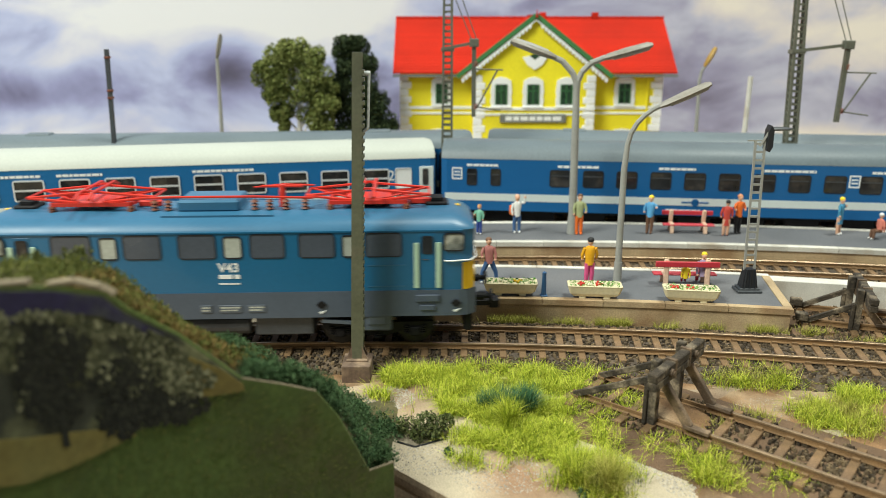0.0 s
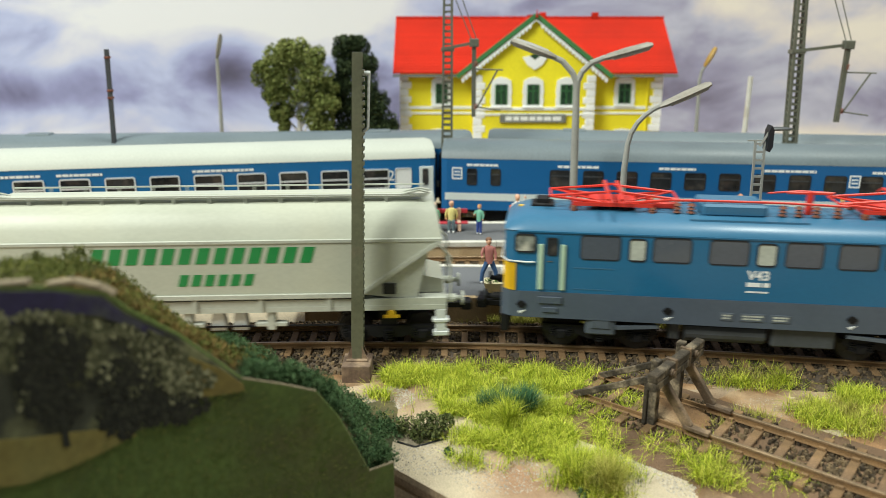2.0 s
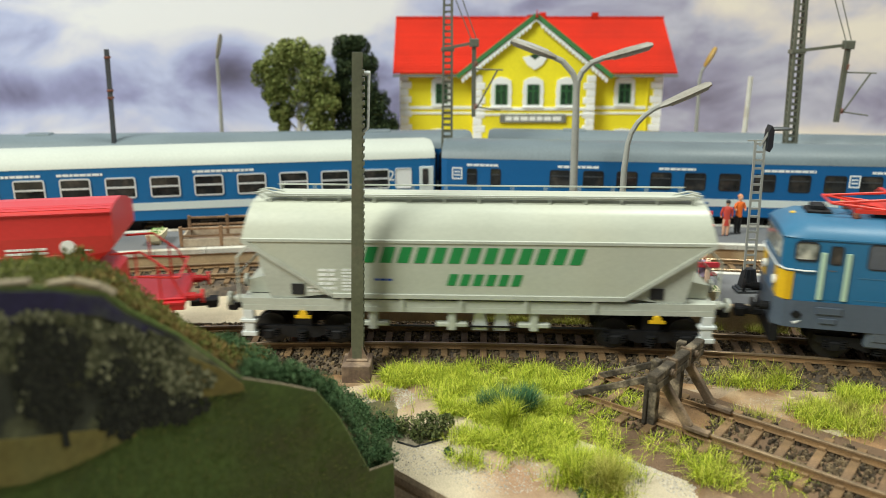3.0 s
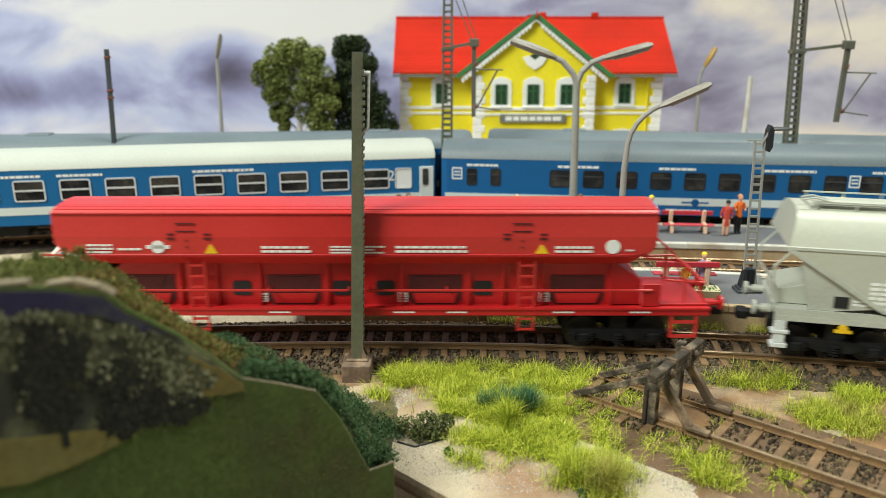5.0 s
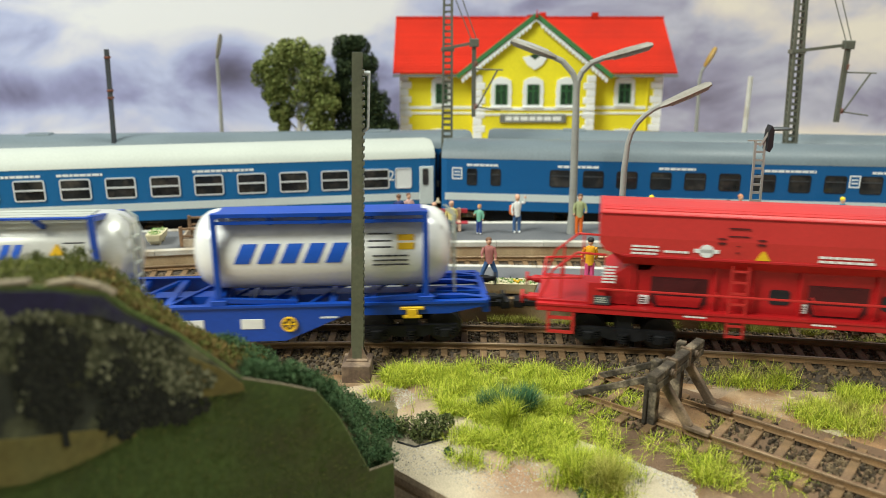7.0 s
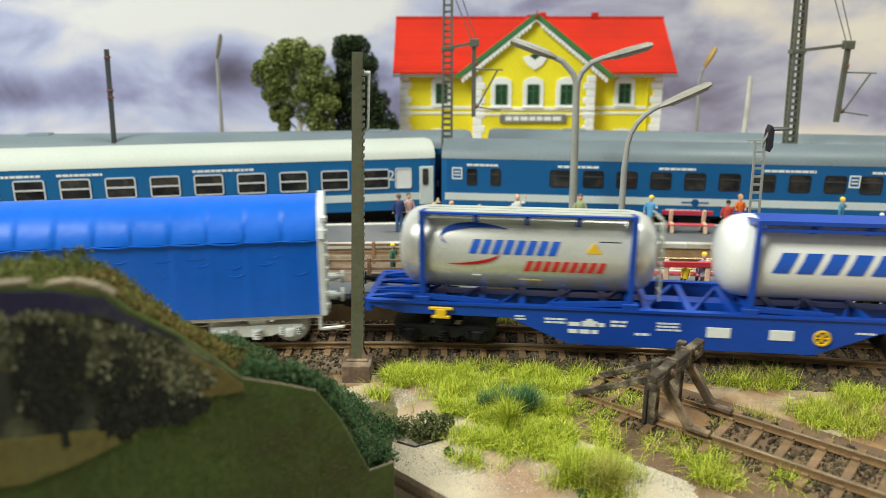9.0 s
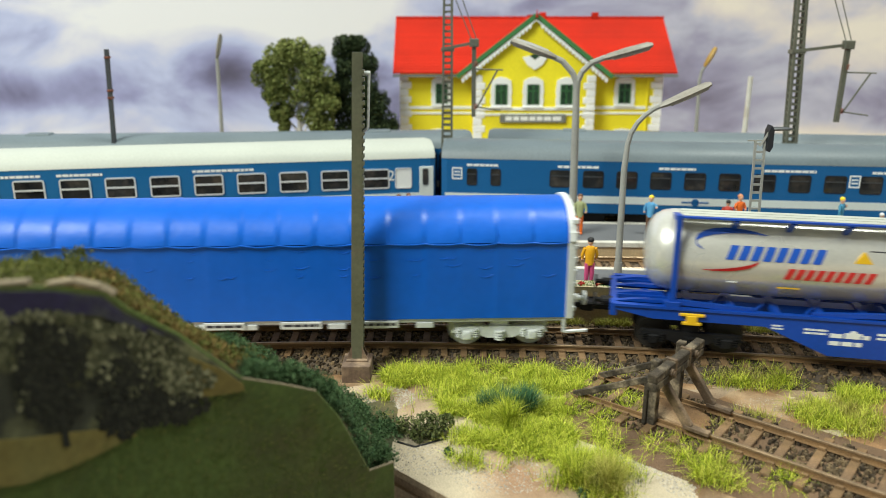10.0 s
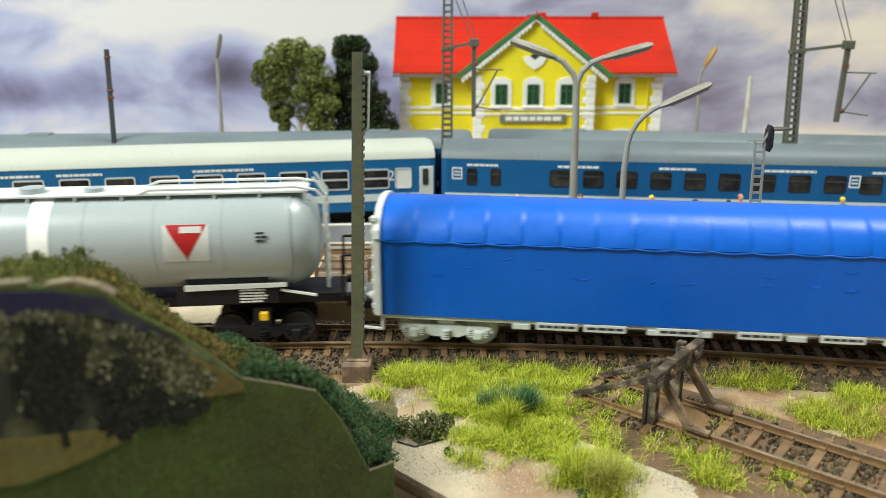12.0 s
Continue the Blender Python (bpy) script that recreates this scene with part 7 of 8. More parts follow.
def planter(m, n, seed, label, half=10.6):
    v = thing("planter", label, "planter", m, group="platform planters")
    bm = bmesh.new()
    rings = []
    for z, k, w in ((1.2, 0.80, 2.6), (2.4, 0.92, 3.2), (5.0, 1.0, 3.7), (5.6, 1.0, 3.9)):
        rings.append([(x * half * k, y * w, z) for x, y in ((-1, -0.8), (-0.92, -1), (0.92, -1), (1, -0.8), (1, 0.8), (0.92, 1), (-0.92, 1), (-1, 0.8))])
    loft(bm, rings)
    part("tub", bm, PLANTER, v)
    for x in (-half * 0.45, half * 0.45):
        bm = bmesh.new()
        box(bm, x - 1.3, x + 1.3, -2.4, 2.4, 0, 1.4, 0.25)
        part("foot", bm, PLANTER, v)
    rng = random.Random(seed)
    vv, ff = [], []
    for k in range(420):
        x, y, z = rng.uniform(-half * 0.93, half * 0.93), rng.uniform(-3.1, 3.1), 5.1 + rng.uniform(0, 0.9)
        b = len(vv)
        for j in range(3):
            vv.append((x + rng.uniform(-0.7, 0.7), y + rng.uniform(-0.7, 0.7), z + rng.uniform(-0.5, 0.6)))
        ff.append((b, b + 1, b + 2))
    tagged(raw("greenery", vv, ff, SOIL_GREEN, v), kind="stuff")
    for x, m_ in n:
        bm = bmesh.new()
        for k in range(9):
            ball(bm, (x + rng.uniform(-1.6, 1.6), rng.uniform(-2.6, 1.5), 5.6 + rng.uniform(-0.2, 0.6)), 0.55, 1)
        part("flowers", bm, m_, v)
    return v


planter(at(27.0, 290.5, 5.0, 0, 0, -3), [(-4, FLOWER_PALE), (3, YELLOW_PAINT)], 1, "cream planter trough with green plants")
planter(at(60.0, 287.0, 5.0, 0, 0, -5), [(-5.5, FLOWER_RED), (-1.5, FLOWER_PALE), (2, FLOWER_RED)], 2, "cream planter trough with red and pale flowers")
planter(at(96.8, 282.6, 5.0, 0, 0, -7), [(-6, FLOWER_RED), (-0.5, FLOWER_RED), (4.0, FLOWER_PALE)], 3, "cream planter trough with red flowers and greenery")
planter(at(-141.5, 366.0, 5.0, 0, 0, 95), [(0, FLOWER_PALE)], 4, "cream planter trough on the far platform", 7)
v = thing("bollard", "slim dark blue bollard on the platform", "bollard", at(40.1, 288.0, 5.0))
bm = bmesh.new()
rod(bm, (0, 0, 0), (0, 0, 9.5), 1.1, 0.8, n=10)
ball(bm, (0, 0, 9.6), 1.0, 1)
box(bm, -1.4, 1.4, -1.4, 1.4, 0, 0.8, 0.2)
part("shaft", bm, BIN_BLUE, v, smooth=True)
# low wooden post fence stubs between the tracks
TIMBER = mat("brown_fence_timber", (0.22, 0.13, 0.07), 0.85, vary=0.3, scale=150, bump=0.4)

PALE_WALL = mat("pale_beige_stair_wall", (0.46, 0.38, 0.28), 0.85, vary=0.15, scale=80, bump=0.3, second=(0.30, 0.22, 0.15), mix_scale=70)


def stair_enclosure(m, long, deep, label):
    """A stair head: low walls round an opening, timber posts and two rails."""
    v = thing("stair_enclosure", label, "stair head", m, group="underpass stair heads")
    for y0, y1 in ((-deep / 2, -deep / 2 + 1.2), (deep / 2 - 1.2, deep / 2)):
        bm = bmesh.new()
        box(bm, -long / 2, long / 2, y0, y1, 0, 4.2, 0.15)
        part("low_wall", bm, PALE_WALL, v)
    bm = bmesh.new()
    box(bm, -long / 2, -long / 2 + 1.2, -deep / 2 + 1.3, deep / 2 - 1.3, 0, 4.2, 0.15)
    part("low_wall", bm, PALE_WALL, v)
    bm = bmesh.new()
    box(bm, -long / 2 + 1.4, long / 2 - 1, -deep / 2 + 1.4, deep / 2 - 1.4, 0.02, 0.3)
    part("stair_opening", bm, RUST_BASE, v)
    n = max(2, int(long / 17))
    for y in (-deep / 2 + 0.6, deep / 2 - 0.6):
        for i in range(n + 1):
            x = -long / 2 + 0.8 + (long - 1.6) * i / n
            bm = bmesh.new()
            box(bm, x - 0.8, x + 0.8, y - 0.7, y + 0.7, 0.1, 10.4, 0.15)
            part("post", bm, TIMBER, v)
        for z in (9.2, 5.6):
            bm = bmesh.new()
            box(bm, -long / 2 + 0.4, long / 2 - 0.4, y - 0.5, y + 0.5, z - 0.5, z + 0.5, 0.1)
            part("rail", bm, TIMBER, v)
    return v


stair_enclosure(at(-31.0, 318.5, 5.0, 0, 0, 0.5), 46, 25, "timber railed stair head at the platform end")
stair_enclosure(at(-100.0, 372.0, 5.0, 0, 0, 7.5), 58, 24, "timber railed stair head with pale walls")

# ---- painted figurines: one plain mesh each ----
PAINTS = {}


def paint(c):
    if c not in PAINTS:
        PAINTS[c] = mat("figurine_paint", c, 0.6, vary=0.08, scale=200, bump=0.0)
    return PAINTS[c]


SKIN, YEL, ORA, BLU, JEAN, WHT, GRN, RED_, PINK, BLK, BRN, GRY, PALE = (0.70, 0.40, 0.26), (0.85, 0.62, 0.02), (0.80, 0.16, 0.02), (0.10, 0.35, 0.62), (0.05, 0.12, 0.27), (0.75, 0.75, 0.72), (0.16, 0.36, 0.16), (0.55, 0.06, 0.04), (0.75, 0.10, 0.26), (0.015, 0.014, 0.014), (0.16, 0.08, 0.045), (0.20, 0.2, 0.2), (0.62, 0.60, 0.35)


def figurine(label, m, legs, top, hair, tall=20.0, sit=False, stride=0.0, arms=(0, 0), coat=False, shoes=WHT, lean=0.0):
    """A small painted plastic figure. arms: how far each is raised, 0 to 1."""
    k = tall / 20.0
    bm = bmesh.new()
    hip = 5.0 if sit else 9.4
    for s in (-1, 1):
        if sit:
            rod(bm, (s * 1.0, 0, hip), (s * 1.1, 4.2, hip), 1.15, 1.0, n=8, mi=0)
            rod(bm, (s * 1.1, 4.2, hip + 0.3), (s * 1.2, 4.6, 0.8), 0.95, 0.75, n=8, mi=0)
            ball(bm, (s * 1.2, 5.2, 0.6), 0.85, 1, (0.8, 1.5, 0.7), mi=3)
        else:
            fx = s * 1.0 + s * stride * 3.2
            rod(bm, (s * 0.9, 0, hip), (fx * 0.75 + s * 0.3, 0.2, hip * 0.5), 1.2, 0.95, n=8, mi=0)
            rod(bm, (fx * 0.75 + s * 0.3, 0.2, hip * 0.52), (fx, 0, 0.7), 0.95, 0.7, n=8, mi=0)
            ball(bm, (fx, -0.5, 0.6), 0.85, 1, (0.8, 1.5, 0.7), mi=3)
    rings = []
    for z, w, d in ((hip - (3.5 if coat else 0.6), 2.1 if coat else 1.8, 1.5), (hip + 2, 1.75, 1.25), (hip + 5.2, 2.3, 1.35), (hip + 6.8, 1.9, 1.1), (hip + 7.3, 0.8, 0.7)):
        rings.append([(math.cos(a) * w + lean * (z - hip), math.sin(a) * d, z) for a in [i * math.pi / 5 for i in range(10)]])
    loft(bm, rings, mi=1)
    sh = hip + 6.3
    for s, up in ((-1, arms[0]), (1, arms[1])):
        ax = lean * 6.3
        el = (s * (2.9 + 0.8 * up) + ax, -0.4 - (2.6 if sit else 0) * 0, sh - 3.4 + 3.6 * up)
        ha = (s * (2.6 + 1.2 * up) + ax, -0.9, sh - 6.2 + 9.4 * up)
        rod(bm, (s * 2.1 + ax, 0, sh), el, 0.75, 0.65, n=7, mi=1)
        rod(bm, el, ha, 0.65, 0.5, n=7, mi=1)
        ball(bm, ha, 0.7, 1, mi=2)
    hx = lean * 8
    rod(bm, (hx, 0, hip + 7), (hx, 0, hip + 8.2), 0.6, n=7, mi=2)
    ball(bm, (hx, -0.1, hip + 9.1), 1.35, 2, (0.9, 1, 1.15), mi=2)
    ball(bm, (hx, 0.15, hip + 9.75), 1.42, 2, (0.98, 1.0, 0.85), mi=4)
    for vtx in bm.verts:
        vtx.co *= k
    ob = part("figurine", bm, [paint(legs), paint(top), paint(SKIN), paint(shoes), paint(hair)], smooth=True, m=m)
    return tagged(ob, label, "figurine", "platform figurines")


figurine("painted figurine in yellow jacket and pink trousers on platform", at(60.4, 301.6, 5.0, 0, 0, 185), PINK, (0.85, 0.42, 0.01), BLK, 20.5, arms=(0.15, 0.15), shoes=PINK)
figurine("walking figurine in blue jeans and brown top", at(19.3, 305.0, 5.0, 0, 0, 8), JEAN, (0.42, 0.16, 0.14), BRN, 19.5, stride=0.75, arms=(0.25, 0.1), lean=-0.05)
figurine("seated figurine with yellow hair on the red bench", at(107.6, 301.9, 5.0, 0, 0, -3), (0.4, 0.02, 0.04), (0.38, 0.3, 0.45), YEL, 18, sit=True)
figurine("small seated child figurine with yellow cap on bench", at(100.5, 301.9, 5.3, 0, 0, -3), (0.4, 0.02, 0.04), YEL, YEL, 12, sit=True)
figurine("waving figurine in white shirt with orange rucksack", at(38.2, 384.4, 5.0, 0, 0, 10), JEAN, WHT, SKIN, 20, arms=(0.05, 1.0), stride=0.1)
figurine("figurine in green shirt and bright orange trousers", at(69.8, 381.2, 5.0), ORA, (0.36, 0.40, 0.2), BRN, 21, arms=(0.1, 0.2), shoes=ORA)
figurine("figurine in blue shirt with yellow hat and brown trousers", at(106.4, 382.8, 5.0, 0, 0, -30), BRN, BLU, YEL, 20, arms=(0.2, 0.5), shoes=BRN)
figurine("dark haired figurine in long red coat", at(144.3, 378.6, 5.0, 0, 0, 170), SKIN, RED_, BLK, 18.5, coat=True, arms=(0.1, 0.1), shoes=RED_)
figurine("figurine in orange jacket and black trousers", at(151.8, 382.6, 5.0, 0, 0, 20), BLK, ORA, (0.6, 0.25, 0.12), 20.5, arms=(0.35, 0.3), shoes=BLK)
figurine("figurine in blue dress with yellow hair", at(203.0, 380.6, 5.0, 0, 0, 40), SKIN, (0.06, 0.28, 0.45), YEL, 19.5, coat=True, arms=(0.1, 0.6))
figurine("crouching figurine in pale red shirt with white hat", at(219.5, 372.5, 5.0, 0, 0, 100), BRN, (0.7, 0.22, 0.16), WHT, 17, sit=True)
figurine("figurine in dark blue coat standing by the coaches", at(-22.8, 385.6, 5.0, 0, 0, 200), JEAN, (0.03, 0.05, 0.18), BRN, 20, arms=(0.1, 0.1), shoes=BLK)
figurine("figurine in pink top and dark trousers beside the coach", at(-18.0, 392.5, 5.0, 0, 0, 30), BLK, (0.66, 0.42, 0.38), BRN, 19, arms=(0.4, 0.1))
figurine("seated figurine in green shirt on the red bench", at(-4.6, 389.0, 5.0, 0, 0, 182), RED_, (0.16, 0.46, 0.26), SKIN, 19, sit=True, arms=(0.1, 0.1))
figurine("seated figurine in yellow shirt on the red bench", at(4.4, 389.0, 5.0, 0, 0, 178), (0.10, 0.14, 0.16), (0.78, 0.68, 0.25), SKIN, 20, sit=True, arms=(0.1, 0.1))
figurine("small child figurine in green top and blue trousers", at(18.6, 381.6, 5.0, 0, 0, -20), (0.03, 0.07, 0.3), (0.2, 0.5, 0.36), (0.6, 0.3, 0.1), 15.5, arms=(0.4, 0.1))
figurine("figurine in dark green with yellow hat", at(-21.2, 311.0, 5.3, 0, 0, 60), (0.05, 0.10, 0.08), (0.06, 0.16, 0.10), YEL, 15, arms=(0.2, 0.3), shoes=GRY)
v = thing("rucksack", "small orange rucksack on a figurine", "rucksack", at(35.6, 385.4, 17.0))
bm = bmesh.new()
box(bm, -1.4, 1.4, -1.2, 1.2, -2.4, 2.4, 0.6, seg=2)
part("bag", bm, paint(ORA), v, smooth=True)
v = thing("suitcase", "dark grey suitcase standing on the far platform", "suitcase", at(-12.4, 386, 5.0))
bm = bmesh.new()
box(bm, -2.6, 2.6, -1.0, 1.0, 0, 5.2, 0.4)
box(bm, -1.0, 1.0, -0.3, 0.3, 5.1, 6.2, 0.2)
part("case", bm, paint((0.06, 0.08, 0.10)), v)


# ---- plants ----
def leaf_material(name, a, b, c):
    m = island_material(name, a, b, c, 0.75)
    return m


LEAF_LIGHT = leaf_material("light_green_foliage", (0.075, 0.105, 0.022), (0.165, 0.20, 0.05), (0.32, 0.34, 0.11))
LEAF_DARK = leaf_material("dark_green_foliage", (0.013, 0.026, 0.010), (0.028, 0.047, 0.017), (0.07, 0.095, 0.034))
FOAM_GREEN = leaf_material("blue_green_foam", (0.022, 0.055, 0.018), (0.055, 0.115, 0.042), (0.12, 0.20, 0.085))
TURF_OLIVE = leaf_material("olive_turf", (0.05, 0.07, 0.012), (0.115, 0.135, 0.026), (0.22, 0.225, 0.06))
TURF_BROWN = leaf_material("brown_turf", (0.085, 0.062, 0.016), (0.19, 0.13, 0.035), (0.30, 0.21, 0.07))
BUSH_OLIVE = leaf_material("dark_olive_bush", (0.03, 0.045, 0.012), (0.085, 0.105, 0.032), (0.19, 0.21, 0.075))
BIRCH = mat("white_birch_bark", (0.62, 0.60, 0.55), 0.7, vary=0.25, scale=200, bump=0.3, second=(0.12, 0.1, 0.09), mix_scale=220, mix_at=0.6)
BARK = mat("dark_brown_bark", (0.06, 0.045, 0.035), 0.85, vary=0.3, scale=200, bump=0.5)


def clump(v, f, c, radius, n, size, rng, squash=(1, 1, 1)):
    """n small leaves round c, denser towards the outside."""
    for _ in range(n):
        a, h = rng.uniform(0, 2 * math.pi), rng.uniform(-1, 1)
        r = radius * (0.45 + 0.55 * rng.random() ** 0.5)
        q = math.sqrt(1 - h * h)
        x, y, z = c[0] + r * q * math.cos(a) * squash[0], c[1] + r * q * math.sin(a) * squash[1], c[2] + r * h * squash[2]
        b = len(v)
        s = size * rng.uniform(0.6, 1.3)
        d1 = Vector((rng.uniform(-1, 1), rng.uniform(-1, 1), rng.uniform(-1, 1))).normalized() * s
        d2 = Vector((rng.uniform(-1, 1), rng.uniform(-1, 1), rng.uniform(-1, 1))).normalized() * s
        p = Vector((x, y, z))
        v += [tuple(p - d1 * 0.5), tuple(p + d2 * 0.5), tuple(p + d1 * 0.5), tuple(p - d2 * 0.45)]
        f.append((b, b + 1, b + 2, b + 3))


def tree(name, label, m, tall, blobs, bark, leaves, seed, leaf=2.2, count=230):
    t = thing(name, label, "tree", m)
    rng = random.Random(seed)
    bm = bmesh.new()
    pts = [(0, 0, 0), (rng.uniform(-1, 1), 0, tall * 0.3), (rng.uniform(-2, 2), 0, tall * 0.6), (rng.uniform(-2, 2), 0, tall * 0.86)]
    pipe(bm, pts, tall * 0.026, 8, tall * 0.006)
    for (x, y, z, r) in blobs:
        k = min(0.8, max(0.25, (z - r) / tall))
        rod(bm, (0, 0, tall * k * 0.85), (x, y, z), tall * 0.009, tall * 0.003, n=6)
    part("trunk", bm, bark, t, smooth=True)
    v, f = [], []
    for (x, y, z, r) in blobs:
        for _ in range(7):
            a, h = rng.uniform(0, 6.28), rng.uniform(-0.8, 0.9)
            clump(v, f, (x + math.cos(a) * r * 0.55, y + math.sin(a) * r * 0.5, z + h * r * 0.55), r * 0.62, count // 7, leaf, rng)
    tagged(raw("crown", v, f, leaves, t), kind="stuff")
    return t


_rt = random.Random(31)
tree("birch_tree", "light green model birch tree with white trunk", at(-101, 545, GROUND_Z), 104,
     [(-2, 0, 97, 10), (-12, 0, 90, 11), (9, 0, 92, 10), (-20, 0, 80, 11), (-4, 0, 80, 13), (13, 0, 78, 12), (-16, 0, 66, 9), (0, 0, 66, 12), (17, 0, 62, 11), (-12, 0, 54, 8), (9, 0, 52, 10), (16, 0, 46, 8), (-25, 0, 84, 6), (21, 0, 72, 7), (-12, 0, 45, 6)], BIRCH, LEAF_LIGHT, 3, 1.7, 2600)
tree("dark_tree", "dark green model tree beside the birch", at(-62, 558, GROUND_Z), 100,
     [(-6, 0, 98, 9), (2, 0, 99, 8), (-10, 0, 86, 12), (4, 0, 86, 11), (-14, 0, 72, 12), (2, 0, 72, 14), (12, 0, 64, 11), (-12, 0, 58, 13), (6, 0, 54, 14), (18, 0, 50, 10), (-10, 0, 42, 12), (8, 0, 40, 12), (22, 0, 40, 8)], BARK, LEAF_DARK, 5, 1.8, 2400)


# grass: thin bent blades in tufts over parts of the ground
GRASS = island_material("bright_yellow_green_grass", (0.085, 0.15, 0.006), (0.36, 0.43, 0.020), (0.72, 0.72, 0.11), 0.65)
GRASS_DRY = island_material("dry_olive_grass", (0.17, 0.18, 0.02), (0.34, 0.34, 0.055), (0.54, 0.49, 0.13), 0.8)
GRASS_BLUE = island_material("blue_green_grass", (0.016, 0.06, 0.020), (0.042, 0.125, 0.045), (0.13, 0.25, 0.12), 0.7)


def blades(name, label, patches, per_area, length, material, seed, lean=0.7, width=0.24, z0=None):
    """patches: x, y, half width, half depth of soft-edged ovals."""
    rng = np.random.default_rng(seed)
    pts = []
    for (cx, cy, rx, ry) in patches:
        n = int(per_area * math.pi * rx * ry)
        a, r = rng.uniform(0, 2 * math.pi, n), np.sqrt(rng.random(n)) * (0.7 + 0.62 * rng.random(n) ** 2)
        x, y = cx + rx * r * np.cos(a), cy + ry * r * np.sin(a)
        keep = np.array([noise.noise(Vector((px * 0.11, py * 0.13, seed))) > -0.08 for px, py in zip(x, y)])
        pts.append(np.stack([x[keep], y[keep]], 1))
    p = np.concatenate(pts)
    n = len(p)
    a = rng.uniform(0, 2 * math.pi, n)
    ln = length * rng.uniform(0.55, 1.25, n)
    out = lean * rng.uniform(0.2, 1.2, n)
    dx, dy = np.cos(a), np.sin(a)
    px, py = -dy, dx
    base = np.full(n, GROUND_Z - 0.1) if z0 is None else np.full(n, z0)
    verts = np.empty((n, 5, 3))
    for i, (k, w) in enumerate(((0, 1), (0, -1), (0.55, 0.8), (0.55, -0.8), (1, 0))):
        reach = ln * out * k * k
        high = ln * k * np.sqrt(np.maximum(0.08, 1 - (out * k * 0.75) ** 2))
        verts[:, i, 0] = p[:, 0] + dx * reach + px * w * width / 2
        verts[:, i, 1] = p[:, 1] + dy * reach + py * w * width / 2
        verts[:, i, 2] = base + high
    faces = []
    for b in range(0, n * 5, 5):
        faces.append((b, b + 1, b + 3, b + 2))
        faces.append((b + 2, b + 3, b + 4))
    ob = raw(name, verts.reshape(-1, 3).tolist(), faces, material)
    return tagged(ob, label, "grass", kind="stuff")


blades("grass", "bright yellow-green static grass on the sandy ground",
       [(16, 236, 38, 8), (13, 216, 19, 17), (36, 222, 15, 14), (11, 191, 10, 10), (33, 196, 16, 13), (39, 178, 12, 12), (66, 190, 9, 8), (72, 178, 7, 8), (104, 234, 15, 7), (119, 209, 12, 11), (132, 221, 9, 5), (-23, 213, 4, 13), (-15, 236, 8, 8), (58, 214, 6, 9), (27, 205, 14, 12), (90, 174, 6, 5), (44, 209, 10, 10), (-16, 224, 5, 5)],
       9.0, 5.0, GRASS, 3, lean=1.3, width=0.17)
blades("grass", "olive green grass tufts along the platform foot", [(26, 281.6, 16, 2.6), (62, 279.6, 22, 2.8), (118, 271.8, 12, 3.4), (138, 268, 10, 3.6), (172, 260, 24, 3), (96, 275.5, 12, 2)], 12.0, 4.8, GRASS_DRY, 5, width=0.17)
blades("grass", "dry grass tufts on the sandy ground", [(119, 208, 14, 12), (104, 234, 16, 6), (72, 182, 9, 10), (40, 172, 8, 8), (80, 203, 6, 7), (92, 205, 8, 5)], 3.6, 4.6, GRASS_DRY, 6, width=0.17)


def tuft(name, label, x, y, r, n, length, material, seed):
    blades(name, label, [(x, y, r, r)], n / (math.pi * r * r), length, material, seed, lean=0.75, width=0.18)


tuft("grass_tuft", "spiky blue-green grass tuft", 23.0, 212.5, 5.6, 2600, 8.6, GRASS_BLUE, 11)
tuft("grass_tuft", "dense blue-green grass tuft", 14.0, 211, 3.8, 1200, 7.0, GRASS_BLUE, 12)
tuft("grass_tuft", "dense light green grass tuft", 17.0, 203.5, 4.2, 2600, 8.5, GRASS, 13)
tuft("grass_tuft", "olive green grass tuft near the board edge", 40.5, 171.0, 4.5, 2400, 9.0, GRASS_DRY, 14)
tuft("grass_tuft", "light green grass tuft near the board edge", 36.5, 176.0, 5.0, 2200, 8.0, GRASS, 15)

# low bush in a hole of the ground
b = thing("bush", "dark olive bush sunk in a square of the ground", "bush", at(-6.6, 198.5, GROUND_Z))
bm = bmesh.new()
pipe(bm, [(0, 0, -0.5), (0, 0, 5)], 0.6, 6, 0.2)
for k in range(7):
    a = k * 0.9
    rod(bm, (0, 0, 1), (math.cos(a) * 5, math.sin(a) * 4, 4.5), 0.35, 0.15, n=5)
part("stem", bm, BARK, b)
vv, ff = [], []
_rb = random.Random(8)
for x, y, z, r in ((-3, 0, 3.4, 3.4), (1.5, -1, 4.4, 3.6), (4.8, 0.5, 3.4, 3.2), (7.6, 2.2, 3.6, 2.4), (-5.4, 1, 2.4, 2.2), (2, 2.5, 3.6, 3.0), (-0.5, -2.6, 2.0, 2.6), (4, -2, 2.2, 2.4)):
    clump(vv, ff, (x, y, z), r, 420, 0.75, _rb)
tagged(raw("foliage", vv, ff, BUSH_OLIVE, b), kind="stuff")
v = tagged(thing("trim_hole", "dark edge of a square cut in the ground", "cut", at(-5.5, 196.6, GROUND_Z)), kind="structure")
for p0, p1 in (((-7.6, -1.6), (-2.4, -4.4)), ((-2.4, -4.4), (6.8, 0.4)), ((6.8, 0.4), (5.0, 2.2))):
    bm = bmesh.new()
    beam(bm, (p0[0], p0[1], 0.1), (p1[0], p1[1], 0.1), 0.5, 0.5)
    part("rim", bm, RUBBER, v)
